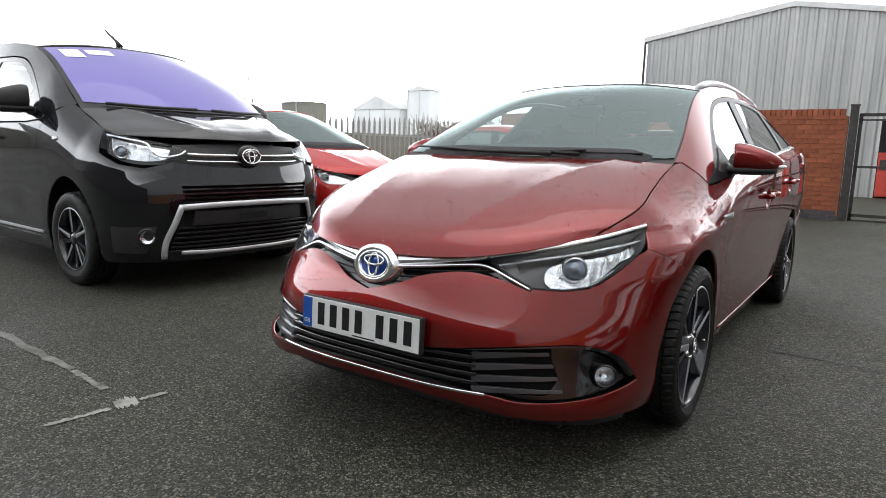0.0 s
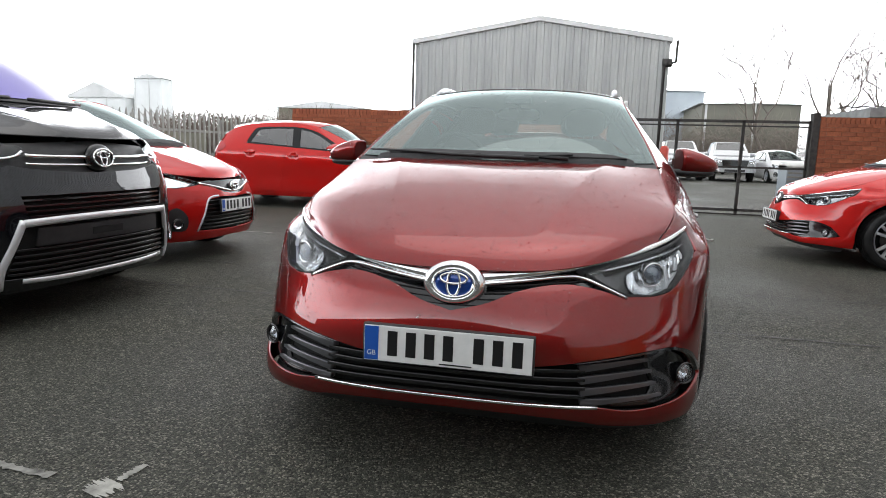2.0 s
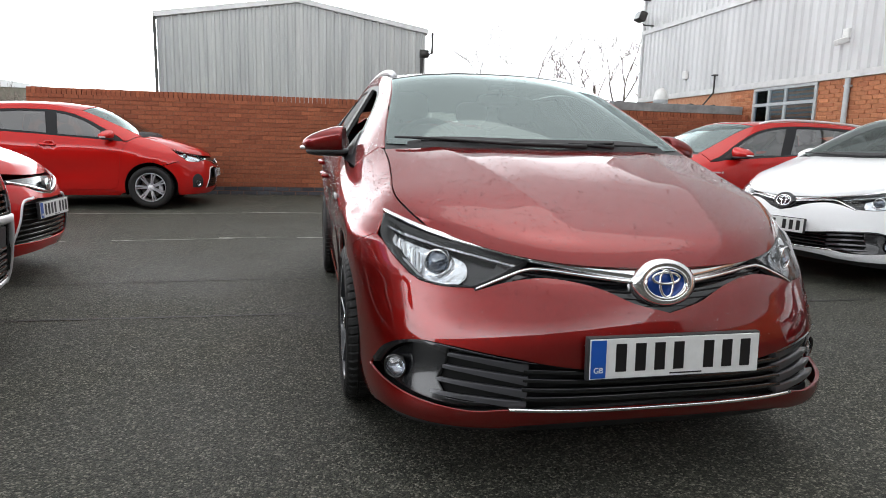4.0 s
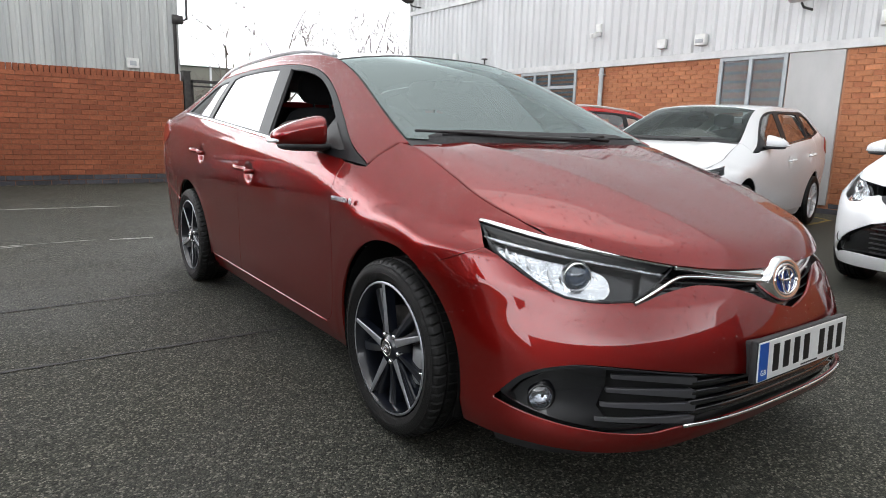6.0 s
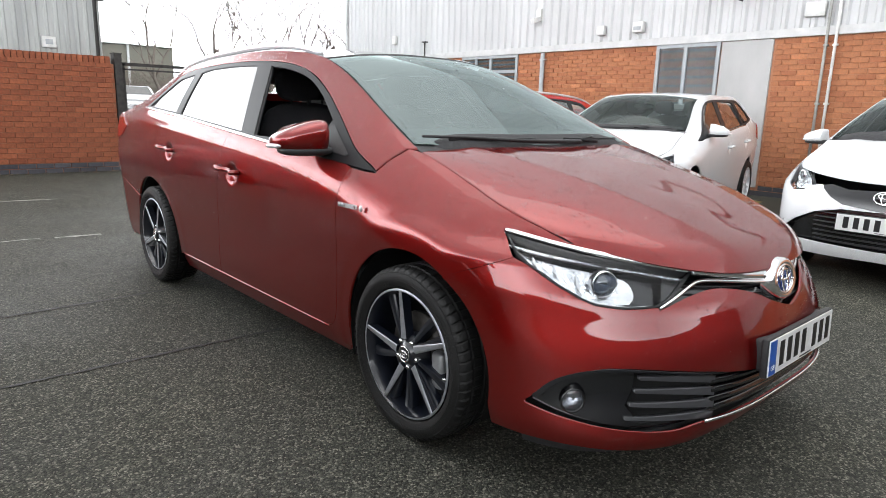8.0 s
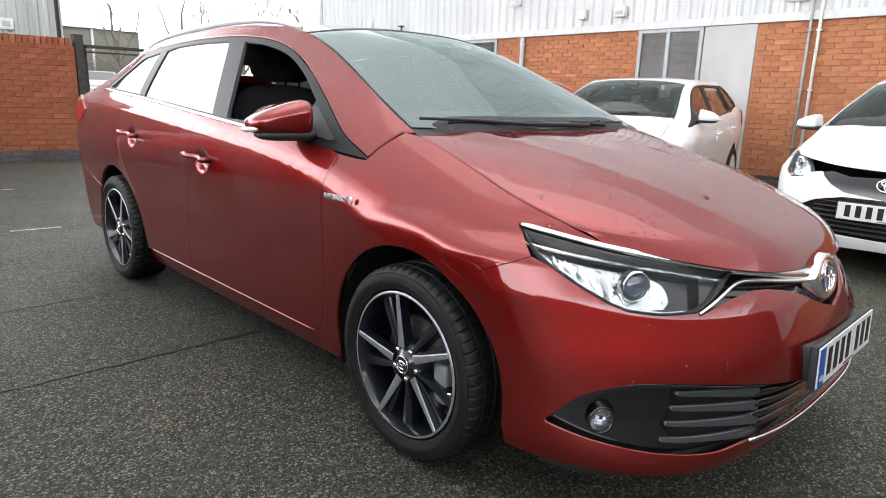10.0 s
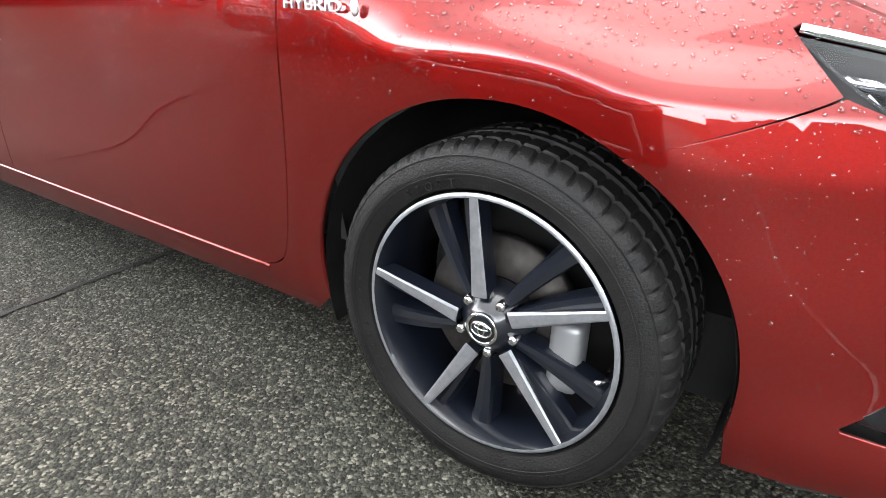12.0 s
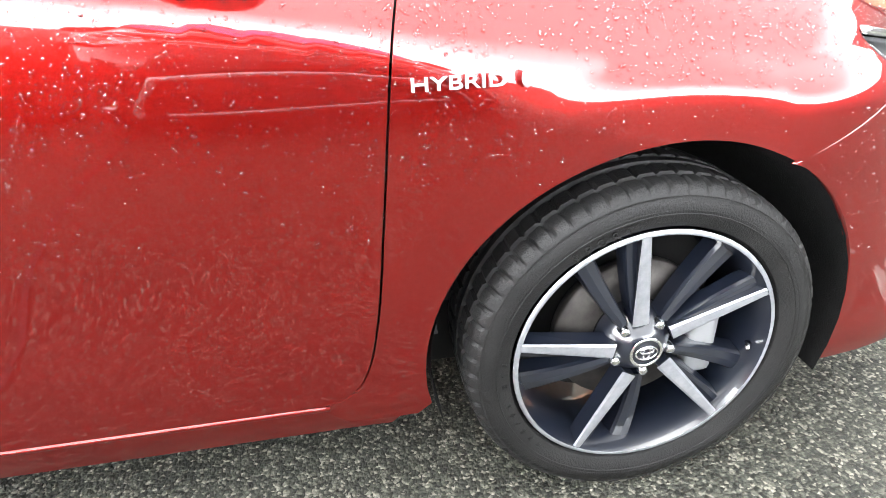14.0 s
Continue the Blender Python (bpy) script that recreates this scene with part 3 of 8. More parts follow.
def wheel(parent, m, r=0.317, rim=0.222, half=0.105, style="blade", turn=97.0, fine=True):
    """A wheel with its outer face towards +x of m: tyre, rim, spokes, hub cap, nuts, brake."""
    w = new("wheel")
    w.parent, w.matrix_basis = parent, m
    bm = bmesh.new()
    tread(bm, r, half, 60 if fine else 20, rim / r * 0.99)
    tyre = part("tyre", bm, RUBBER, w, "black rubber tyre")
    tyre.data.set_sharp_from_angle(angle=radians(28))
    k = rim / 0.222
    if fine:
        bm = bmesh.new()
        for q, t in ((0.262, 0.0012), (0.268, 0.0012), (0.289, 0.0016)):
            lathe(bm, [(half * 1.0 + 0.0005, q - t), (half * 1.0 + 0.003 * (q < 0.28), q), (half * 1.0 + 0.0005, q + t)], 96)
        part("sidewall_rib", bm, RUBBER, tyre)
        for word, mid, size in (("SPORT", 112, 0.020), ("225/45 R17", 196, 0.014)):
            # raised sidewall lettering, one character at a time round the tyre
            for i, ch in enumerate(word):
                a = radians(mid - (i - len(word) / 2) * 5.2)
                if ch != " ":
                    q = 0.248
                    mm = Matrix.Translation((half * 1.005, q * math.cos(a), q * math.sin(a))) @ Matrix.Rotation(a - math.pi / 2, 4, "X") @ Euler((math.pi / 2, 0, math.pi / 2)).to_matrix().to_4x4()
                    writing(ch, size, RUBBER, tyre, mm, 0.001)
    face = half * 0.80
    bm = bmesh.new()
    lathe(bm, [(face + 0.012, 0.2225 * k), (face + 0.016, 0.219 * k), (face + 0.0145, 0.2145 * k)], 72)
    part("rim_lip", bm, MACHINED, w, "bright machined rim edge")
    bm = bmesh.new()
    lathe(bm, [(face + 0.0145, 0.2145 * k), (face - 0.004, 0.207 * k), (face - 0.04, 0.200 * k), (-half * 0.7, 0.196 * k), (-half * 0.8, 0.21 * k)], 72)
    part("rim_barrel", bm, WHEELBLACK if style == "blade" else SATIN, w, "dark inner rim barrel")
    if style == "blade":
        for i in range(5):
            a = turn + 72 * i
            bm = bmesh.new()
            blade(bm, a, 0.052, 0.212 * k, 0.021, 0.011, face + 0.004, face + 0.012, 0.034, skew=0.006)
            spoke = part("spoke", bm, WHEELBLACK, w, "", False)
            bm = bmesh.new()
            blade(bm, a, 0.053, 0.214 * k, 0.0195, 0.0105, face + 0.0055, face + 0.0135, 0.002, skew=0.006)
            part("spoke_face", bm, MACHINED, spoke, "machined silver spoke face", False)
            bm = bmesh.new()
            fin(bm, a + 31, a + 26, 0.058 * k, 0.212 * k, 0.019, 0.040, face - 0.004, face - 0.016, 0.036)
            part("spoke", bm, WHEELBLACK, w, "gloss black twisted spoke", False)
            bm = bmesh.new()
            fin(bm, a + 9, a + 4.5, 0.056 * k, 0.209 * k, 0.015, 0.024, face - 0.004, face - 0.002, 0.030)
            part("spoke_web", bm, WHEELBLACK, spoke, "gloss black web beside the spoke", False)
        bm = bmesh.new()
        va = radians(turn - 105)
        tube(bm, [(face - 0.012, 0.202 * k * math.cos(va), 0.202 * k * math.sin(va)), (face + 0.006, 0.190 * k * math.cos(va), 0.190 * k * math.sin(va))], [0.005, 0.004], 8)
        part("tyre_valve", bm, CHROME, w, "chrome tyre valve")
    else:
        count = 10 if style == "multi" else 14
        for i in range(count):
            bm = bmesh.new()
            a = turn + 360 / count * i + (7 if i % 2 else -7)
            blade(bm, a, 0.04 * k, 0.214 * k, 0.022 * k, 0.018 * k, face - 0.002, face + 0.010, 0.028)
            part("spoke", bm, SATIN if style == "multi" else MACHINED, w, "", False)
    bm = bmesh.new()
    lathe(bm, [(face + 0.012, 0.001), (face + 0.012, 0.026 * k), (face + 0.006, 0.034 * k), (face - 0.02, 0.060 * k), (face - 0.05, 0.066 * k)], 32)
    hub = part("hub", bm, WHEELBLACK if style == "blade" else SATIN, w)
    if fine:
        bm = bmesh.new()
        lathe(bm, [(face + 0.013, 0.0245), (face + 0.0155, 0.027), (face + 0.013, 0.0295)], 32)
        part("cap_ring", bm, CHROME, hub, "chrome hub cap ring")
        emblem(hub, Matrix.Translation((face + 0.010, 0, 0)) @ Matrix.Rotation(math.pi / 2, 4, "Z"), 0.040, None)
        for i in range(5):
            a = radians(turn - 36 + 72 * i)
            bm = bmesh.new()
            c, s = 0.052 * math.cos(a), 0.050 * math.sin(a)
            lathe(bm, [(face + 0.004, 0.0005), (face + 0.004, 0.007), (face - 0.001, 0.0095), (face - 0.03, 0.0095)], 6, "x", Matrix.Translation((0, c, s)))
            part("wheel_nut", bm, CHROME, w, "chrome wheel nut")
    bm = bmesh.new()
    lathe(bm, [(face - 0.052, 0.07), (face - 0.052, 0.140), (face - 0.075, 0.140), (face - 0.075, 0.07)], 40)
    part("brake_disc", bm, CAST, w, "rusty grey brake disc")
    # near-black disc closes the wheel, its inner shade put into the colour
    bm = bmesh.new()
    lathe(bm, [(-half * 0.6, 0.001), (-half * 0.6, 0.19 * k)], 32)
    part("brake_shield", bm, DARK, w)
    bm = bmesh.new()
    box(bm, face - 0.050, 0.128, -0.03, 0.05, 0.055, 0.13, bevel=0.014)
    part("brake_caliper", bm, ALU, w, "grey brake caliper")
    return w


def liner(parent, cy, r, x_in, x_out, side, z):
    bm = bmesh.new()
    rows = []
    for i in range(25):
        a = radians(-19 + 218 * i / 24)
        rows.append([bm.verts.new((side * x, cy + q * math.cos(a), z + q * math.sin(a))) for x, q in ((x_in, 0.02), (x_in, r), (x_out, r))])
    for a, b in zip(rows, rows[1:]):
        for i in range(2):
            bm.faces.new((a[i], a[i + 1], b[i + 1], b[i]))
    return part("wheel_arch_liner", bm, LINER, parent, "black wheel arch liner")


def egg(bm, c, r, power=(2.4, 2.4), m=None, n=20):
    """A rounded block: a superellipsoid of half sizes r about c."""
    def f(v, p):
        return math.copysign(abs(v) ** (2 / p), v)
    rows = []
    for i in range(n // 2 + 1):
        t = -math.pi / 2 + math.pi * i / (n // 2)
        row = []
        for j in range(n):
            p = math.tau * j / n
            v = Vector((c[0] + r[0] * f(math.cos(t), power[0]) * f(math.cos(p), power[1]), c[1] + r[1] * f(math.cos(t), power[0]) * f(math.sin(p), power[1]), c[2] + r[2] * f(math.sin(t), power[0])))
            row.append(bm.verts.new(m @ v if m else v))
        rows.append(row)
    for a, b in zip(rows, rows[1:]):
        for j in range(n):
            bm.faces.new((a[j], a[(j + 1) % n], b[(j + 1) % n], b[j]))
    bmesh.ops.remove_doubles(bm, verts=bm.verts, dist=1e-5)


def seat(parent, x, y, z, wide=0.5, rear=False):
    s = new("seat")
    s.parent, s.matrix_basis = parent, pose(x, y, z)
    bm = bmesh.new()
    egg(bm, (0, 0, 0.06), (wide / 2, 0.27, 0.10), (3, 4))
    part("seat_cushion", bm, FABRIC, s)
    bm = bmesh.new()
    egg(bm, (0, 0, 0.30), (wide / 2, 0.08, 0.32), (4, 3), Matrix.Translation((0, 0.30, 0.05)) @ Matrix.Rotation(radians(-14), 4, "X"))
    part("seat_back", bm, FABRIC, s)
    for dx in ((-wide / 4, wide / 4) if rear else (0,)):
        bm = bmesh.new()
        egg(bm, (dx, 0.44 if rear else 0.46, 0.76), (0.13, 0.05, 0.09), (3, 3))
        for px in (-0.05, 0.05):
            tube(bm, [(dx + px, 0.43, 0.6), (dx + px, 0.455, 0.72)], 0.007, 6)
        part("headrest", bm, FABRIC, s, "black padded headrest")
    return s


def cabin(parent, s, wide, dash_y, seat_y, floor, right=True):
    """The inside that shows through the glass: dashboard, wheel, seats, floor."""
    bm = bmesh.new()
    egg(bm, (0, dash_y, floor + 0.52), (wide, 0.33, 0.17), (4, 5))
    part("dashboard", bm, TRIM, parent, "black moulded dashboard")
    sx = -0.36 if right else 0.36
    bm = bmesh.new()
    m = Matrix.Translation((sx, dash_y + 0.40, floor + 0.60)) @ Matrix.Rotation(radians(65), 4, "X")
    tube(bm, [m @ Vector((0.185 * math.cos(a * math.tau / 32), 0.185 * math.sin(a * math.tau / 32), 0)) for a in range(32)], 0.016, 8, True)
    egg(bm, (0, 0, -0.01), (0.07, 0.06, 0.03), (3, 3), m, 12)
    for a in (0, 180, 270):
        tube(bm, [m @ Vector((0, 0, -0.01)), m @ Vector((0.18 * math.cos(radians(a)), 0.18 * math.sin(radians(a)), 0))], 0.014, 6)
    part("steering_wheel", bm, TRIM, parent, "black steering wheel")
    for x in (-0.36, 0.36):
        seat(parent, x, seat_y, floor + 0.12)
    seat(parent, 0, seat_y + 0.95, floor + 0.14, 1.2, True)
    bm = bmesh.new()
    box(bm, 0, seat_y + 0.5, floor - 0.02, wide * 2 - 0.06, 2.9, 0.04)
    part("cabin_floor", bm, TRIM, parent, "", False)
    bm = bmesh.new()
    egg(bm, (0, dash_y + 0.42, floor + 0.88), (0.12, 0.02, 0.035), (3, 3), None, 14)
    tube(bm, [(0, dash_y + 0.41, floor + 0.88), (0, dash_y + 0.37, floor + 0.93)], 0.012, 6)
    part("rear_view_mirror", bm, GLOSSBLACK, parent, "black rear-view mirror")


def number_plate(parent, m, bars=True, blue=True, wide=0.52, high=0.111):
    p = new("number_plate")
    p.parent, p.matrix_basis = parent, m
    bm = bmesh.new()
    box(bm, 0, 0.012, 0, wide + 0.012, 0.02, high + 0.010, bevel=0.004)
    part("plate_holder", bm, PLASTIC, p, "black plastic plate holder")
    bm = bmesh.new()
    box(bm, 0, 0, 0, wide, 0.004, high, bevel=0.0015)
    part("plate_face", bm, PLATE, p, "white reflective plate", False)
    x0 = -wide / 2 + 0.03
    if blue:
        bm = bmesh.new()
        box(bm, -wide / 2 + 0.024, -0.0028, 0, 0.044, 0.0016, high - 0.006)
        part("blue_band", bm, PLATEBLUE, p, "blue band with white letters", False)
        writing("GB", 0.022, PLATE, p, pose(-wide / 2 + 0.024, -0.0042, -high * 0.28, 90), 0.0004)
        x0 = -wide / 2 + 0.062
    bars_text(p, x0, wide / 2 - 0.015, -high * 0.33, high * 0.37, -0.0026, INK)
    bm = bmesh.new()
    box(bm, 0.03, -0.0026, -high * 0.43, 0.10, 0.001, 0.004)
    part("maker_bar", bm, INK, p, "tiny dark line of writing", False)
    return p


def mirror_pod(parent, side, x, y, z, mat, s=1.0):
    p = new("door_mirror")
    p.parent, p.matrix_basis = parent, pose(0, 0, 0)
    m = Matrix.Translation((side * x, y, z)) @ Matrix.Diagonal((side, 1, 1, 1)) @ Matrix.Rotation(radians(14), 4, "Z")
    bm = bmesh.new()
    egg(bm, (0, 0, 0.012 * s), (0.118 * s, 0.085 * s, 0.067 * s), (2.8, 3.2), m, 40)
    for v in bm.verts:
        q = m.inverted() @ v.co
        q.x = max(q.x, -0.084 * s)
        if q.y > 0.03 * s:
            q.y = 0.03 * s + (q.y - 0.03 * s) * 0.35
        q.z += 0.10 * (q.x * -0.25)
        q.y += max(0, q.x) ** 2 * 2.2
        if q.z > -0.03 * s:
            q.z -= (q.z + 0.03 * s) * 0.52 * min(1.0, max(0.0, (q.x + 0.07 * s) / (0.19 * s))) ** 1.2
        v.co = m @ q
    if side < 0:
        bmesh.ops.reverse_faces(bm, faces=bm.faces)
    part("mirror_shell", bm, mat, p)
    bm = bmesh.new()
    egg(bm, (-0.01, 0.0, -0.043 * s), (0.108 * s, 0.074 * s, 0.022 * s), (2.6, 2.6), m, 20)
    egg(bm, (-0.14 * s, 0.005, -0.055 * s), (0.07 * s, 0.035 * s, 0.024 * s), (2.6, 2.6), m, 14)
    part("mirror_foot", bm, PLASTIC, p, "black plastic mirror foot")
    bm = bmesh.new()
    pts = [m @ Vector((0.128 * s * math.sin(radians(a)), -0.090 * s * math.cos(radians(a)) + max(0, 0.12 * s * math.sin(radians(a))) ** 2 * 2.2, -0.022 * s - a * 0.00006)) for a in range(48, 96, 6)]
    tube(bm, pts, [0.004] + [0.008 * s] * (len(pts) - 2) + [0.006], 8)
    part("indicator", bm, BADGESILVER, p, "clear mirror indicator lens")
    bm = bmesh.new()
    lathe(bm, [(0.034 * s, 0.001), (0.036 * s, 0.058 * s)], 24, "y", m @ Matrix.Diagonal((1.7, 1, 1, 1)))
    part("mirror_glass", bm, CHROME, p, "silver mirror glass")
    return p


def auris(m, mat, label, step=0.03, main=False, short=0.0, handles=None):
    """An estate (or, with short, a hatchback) of one make: every panel is cut from the shell."""
    car = thing("car", m, label, "car", "cars on the forecourt")
    S = Shell(AURIS)
    side, mid = S.side, S.y0 - S.nose
    st = step
    arch_f, arch_r = arc(0, 0.317, 0.385, 0.366, 0, 180), arc(2.6, 0.317, 0.385, 0.366, 0, 180)

    # nose: bumper with its intake, and what stands in it
    hl_low = bend((-0.335, 0.792), (-0.412, 0.732), (-0.51, 0.672), (-0.60, 0.628), n=6) + bend((-0.64, 0.614), (-0.72, 0.607), (-0.816, 0.612), n=4)
    grille_low = bend((-0.822, 0.604), (-0.90, 0.632), (-1.0, 0.650), (-1.10, 0.645), (-1.20, 0.625), (-1.29, 0.592), (mid, 0.566), n=6)
    arch_front = [(u, z) for u, z in [(-a, b) for a, b in arc(0, 0.317, 0.360, 0.367, 60, -8, 16)]] + [(-0.366, 0.198)]
    low_edge = bend((-0.45, 0.202), (-0.60, 0.216), (-0.80, 0.220), (-0.93, 0.227), (-1.0, 0.240), (-1.15, 0.250), (mid, 0.252), n=5)
    half = grille_low[::-1] + hl_low[::-1][:-8] + [(-0.400, 0.727)] + arch_front + low_edge
    # from the middle's top, round one flank, to the middle's bottom, then the other half
    ring = half + [(2 * mid - u, z) for u, z in half[::-1]]
    hole_top = bend((-1.16, 0.412), (-1.05, 0.424), (-0.95, 0.437), (-0.80, 0.449), (-0.67, 0.446), (-0.58, 0.405), (-0.51, 0.352), (-0.474, 0.318), n=5)
    hole_low = bend((-0.476, 0.311), (-0.56, 0.298), (-0.70, 0.284), (-0.86, 0.276), (-0.955, 0.288), (-1.15, 0.292), n=5)
    hole_half = [(mid, 0.408)] + hole_top + hole_low + [(mid, 0.292)]
    hole = hole_half[:-1] + [(2 * mid - u, z) for u, z in hole_half[::-1]][:-1]
    bumper = panel("front_bumper", side, ring, mat, car, st, [hole], gap=0.001)
    # near-black sheet gives the shade in the intake's depth as colour
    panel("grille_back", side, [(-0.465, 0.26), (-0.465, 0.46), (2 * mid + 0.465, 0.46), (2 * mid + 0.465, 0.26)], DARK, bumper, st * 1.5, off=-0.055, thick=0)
    for sgn in (1, -1):
        def flank(line):
            return line if sgn > 0 else [(2 * mid - u, z) for u, z in line]
        surround = bend((-0.478, 0.317), (-0.515, 0.350), (-0.585, 0.400), (-0.67, 0.440), n=5) + [(-0.76, 0.443), (-0.76, 0.395), (-0.74, 0.345), (-0.78, 0.30), (-0.95, 0.292)] + bend((-0.93, 0.286), (-0.86, 0.279), (-0.70, 0.288), (-0.56, 0.302), n=4)
        panel("fog_surround", side, flank(surround), INTAKE, bumper, st * 0.7, off=-0.034, thick=0.03)
        panel("fog_brow", side, flank(ribbon(bend((-0.50, 0.335), (-0.56, 0.398), (-0.66, 0.438), (-0.80, 0.443), (-1.02, 0.424), n=6), np.linspace(0.02, 0.004, 25))), GLOSSBLACK, bumper, st * 0.6, off=0.002, thick=0.03)
        for i in range(4):
            z = 0.300 + 0.036 * i
            line = bend((-0.735 - 0.012 * i, z + 0.012), (-0.85, z + 0.010), (-0.93, z + 0.004), (-1.00, z - 0.004), n=5)
            panel("grille_slat", side, flank(ribbon(line, np.linspace(0.012, 0.024, len(line)))), SLATGREY, bumper, st * 0.6, off=-0.016, thick=0.03)
        c = side(np.array([-0.605]), np.array([0.343]))[0] + np.array([-0.012, 0.018, 0])
        fm = Matrix.Translation((sgn * c[0], c[1], c[2])) @ Matrix.Rotation(radians(30) * sgn, 4, "Z")
        bm = bmesh.new()
        lathe(bm, [(-0.012, 0.038), (-0.018, 0.035), (-0.010, 0.031), (0.02, 0.030)], 32, "y", fm)
        fog = part("fog_lamp", bm, GLOSSBLACK, bumper, "round fog lamp")
        bm = bmesh.new()
        lathe(bm, [(0.016, 0.001), (0.010, 0.014), (-0.008, 0.031)], 32, "y", fm)
        part("fog_reflector", bm, LAMPBOWL, fog, "silver reflector bowl")
        bm = bmesh.new()
        lathe(bm, [(-0.020, 0.001), (-0.016, 0.018), (-0.008, 0.032)], 32, "y", fm)
        part("fog_lens", bm, FOGLENS, fog, "clear glass lens")
    for z in (0.318, 0.345, 0.372, 0.398):
        panel("grille_slat", side, ribbon([(u, z) for u in np.linspace(-0.985, 2 * mid + 0.985, 30)], 0.011), GLOSSBLACK, bumper, st * 0.8, off=-0.014, thick=0.03)
    bead_line("chrome_strip", side, [(u, 0.291) for u in np.linspace(-0.955, 2 * mid + 0.955, 40)], 0.011, CHROME, bumper, 0.8, label="thin chrome strip")
    panel("chin", side, [(-0.42, 0.21), (-0.9, 0.232), (mid, 0.26), (2 * mid + 0.9, 0.232), (2 * mid + 0.42, 0.21), (2 * mid + 0.45, 0.15), (mid, 0.165), (-0.45, 0.15)], PLASTIC, bumper, st, off=-0.035, thick=0.03, label="black plastic chin")
    number_plate(bumper, pose(0, -0.957, 0.455, -2.5), blue=main)
    bm = bmesh.new()
    box(bm, 0, -0.925, 0.455, 0.5, 0.05, 0.10, bevel=0.01)
    part("plate_mount", bm, PLASTIC, bumper)

    # upper grille, chrome wings and badge
    g = panel("upper_grille", side, [(-0.83, 0.60), (-0.86, 0.705), (mid, 0.69), (2 * mid + 0.86, 0.705), (2 * mid + 0.83, 0.60), (mid, 0.55)], GLOSSBLACK, car, st, off=-0.028, thick=0)
    for z in (0.585, 0.605, 0.625, 0.645):
        panel("grille_slat", side, ribbon([(u, z + 0.03 * (abs(u - mid) / 0.55) ** 1.2) for u in np.linspace(-0.92, 2 * mid + 0.92, 30)], 0.005), PLASTIC, g, st, off=-0.020, thick=0.01)
    for sgn in (1, -1):
        def flank(line):
            return line if sgn > 0 else [(2 * mid - u, z) for u, z in line]
        bead_line("chrome_wing", side, flank(bend((-1.345, 0.664), (-1.20, 0.677), (-1.08, 0.688), (-0.957, 0.701), n=8)), np.linspace(0.054, 0.034, 25), CHROME, car, 0.7, label="chrome wing trim")
        bead_line("lamp_brow", side, flank(bend((-0.950, 0.702), (-0.75, 0.730), (-0.56, 0.760), (-0.345, 0.797), n=8)), np.linspace(0.028, 0.013, 25), CHROME, car, 0.7, label="chrome brow over the head lamp")
        bead_line("chrome_wing", side, flank(bend((-1.30, 0.646), (-1.15, 0.660), (-1.02, 0.671), (-0.955, 0.668), (-0.89, 0.642), (-0.822, 0.609), n=8)), np.linspace(0.016, 0.008, 41), CHROME, car, 0.8, label="thin chrome grille trim")
    bm = bmesh.new()
    lathe(bm, [(-0.012, 0.30), (-0.022, 0.40), (-0.014, 0.49), (0.02, 0.54)], 48, "y", Matrix.Translation((0, -0.862, 0.642)) @ Matrix.Rotation(radians(-12), 4, "X") @ Matrix.Diagonal((0.192, 1, 0.136, 1)))
    part("badge_surround", bm, CHROME if main else GLOSSBLACK, car, "chrome badge surround")
    emblem(car, Matrix.Translation((0, -0.874, 0.643)) @ Matrix.Rotation(radians(-12), 4, "X"), 0.135, BLUE if main else GLOSSBLACK)

    # head lamps
    top_line = bend((-0.955, 0.693), (-0.75, 0.722), (-0.56, 0.752), (-0.34, 0.790), n=6)
    for sgn in (1, -1):
        def flank(line):
            return line if sgn > 0 else [(2 * mid - u, z) for u, z in line]
        out = top_line + hl_low[1:] + [(-0.88, 0.645)]
        lamp = panel("head_lamp", side, flank(shrink(out, -0.004)), GLOSSBLACK, car, st * 0.8, off=-0.055, thick=0.0, label="clear head lamp with dark bowl")
        panel("lamp_wall", side, flank(out), PLASTIC, lamp, st * 0.8, holes=[flank(shrink(out, 0.006))], off=-0.003, thick=0.055)
        for (u, z, r, ang) in ((-0.672, 0.664, 0.035, 28),):
            c = side(np.array([u]), np.array([z]))[0]
            hm = Matrix.Translation((sgn * (c[0] - 0.03 * math.sin(radians(ang))), c[1] + 0.03 * math.cos(radians(ang)), c[2])) @ Matrix.Rotation(radians(ang) * sgn, 4, "Z")
            bm = bmesh.new()
            lathe(bm, [(0.012, r * 1.22), (-0.008, r * 1.16), (-0.012, r * 1.08), (-0.008, r * 1.0), (0.015, r * 0.96)], 40, "y", hm)
            ringp = part("projector_ring", bm, CHROME, lamp, "chrome projector ring")
            bm = bmesh.new()
            lathe(bm, [(-0.020, 0.001), (-0.017, r * 0.45), (-0.006, r * 0.86), (0.012, r * 0.99)], 32, "y", hm)
            part("projector_lens", bm, pane_dark, ringp, "dark glass projector lens")
        bowl = [(-0.385, 0.764), (-0.400, 0.748), (-0.50, 0.690), (-0.575, 0.650), (-0.64, 0.628), (-0.72, 0.622), (-0.765, 0.645), (-0.75, 0.688), (-0.68, 0.708), (-0.54, 0.733)]
        panel("reflector", side, flank(bend(*bowl, bowl[0], n=4)[:-1]), LAMPBOWL, lamp, st * 0.5, off=-0.048, thick=0.0, label="silver reflector")
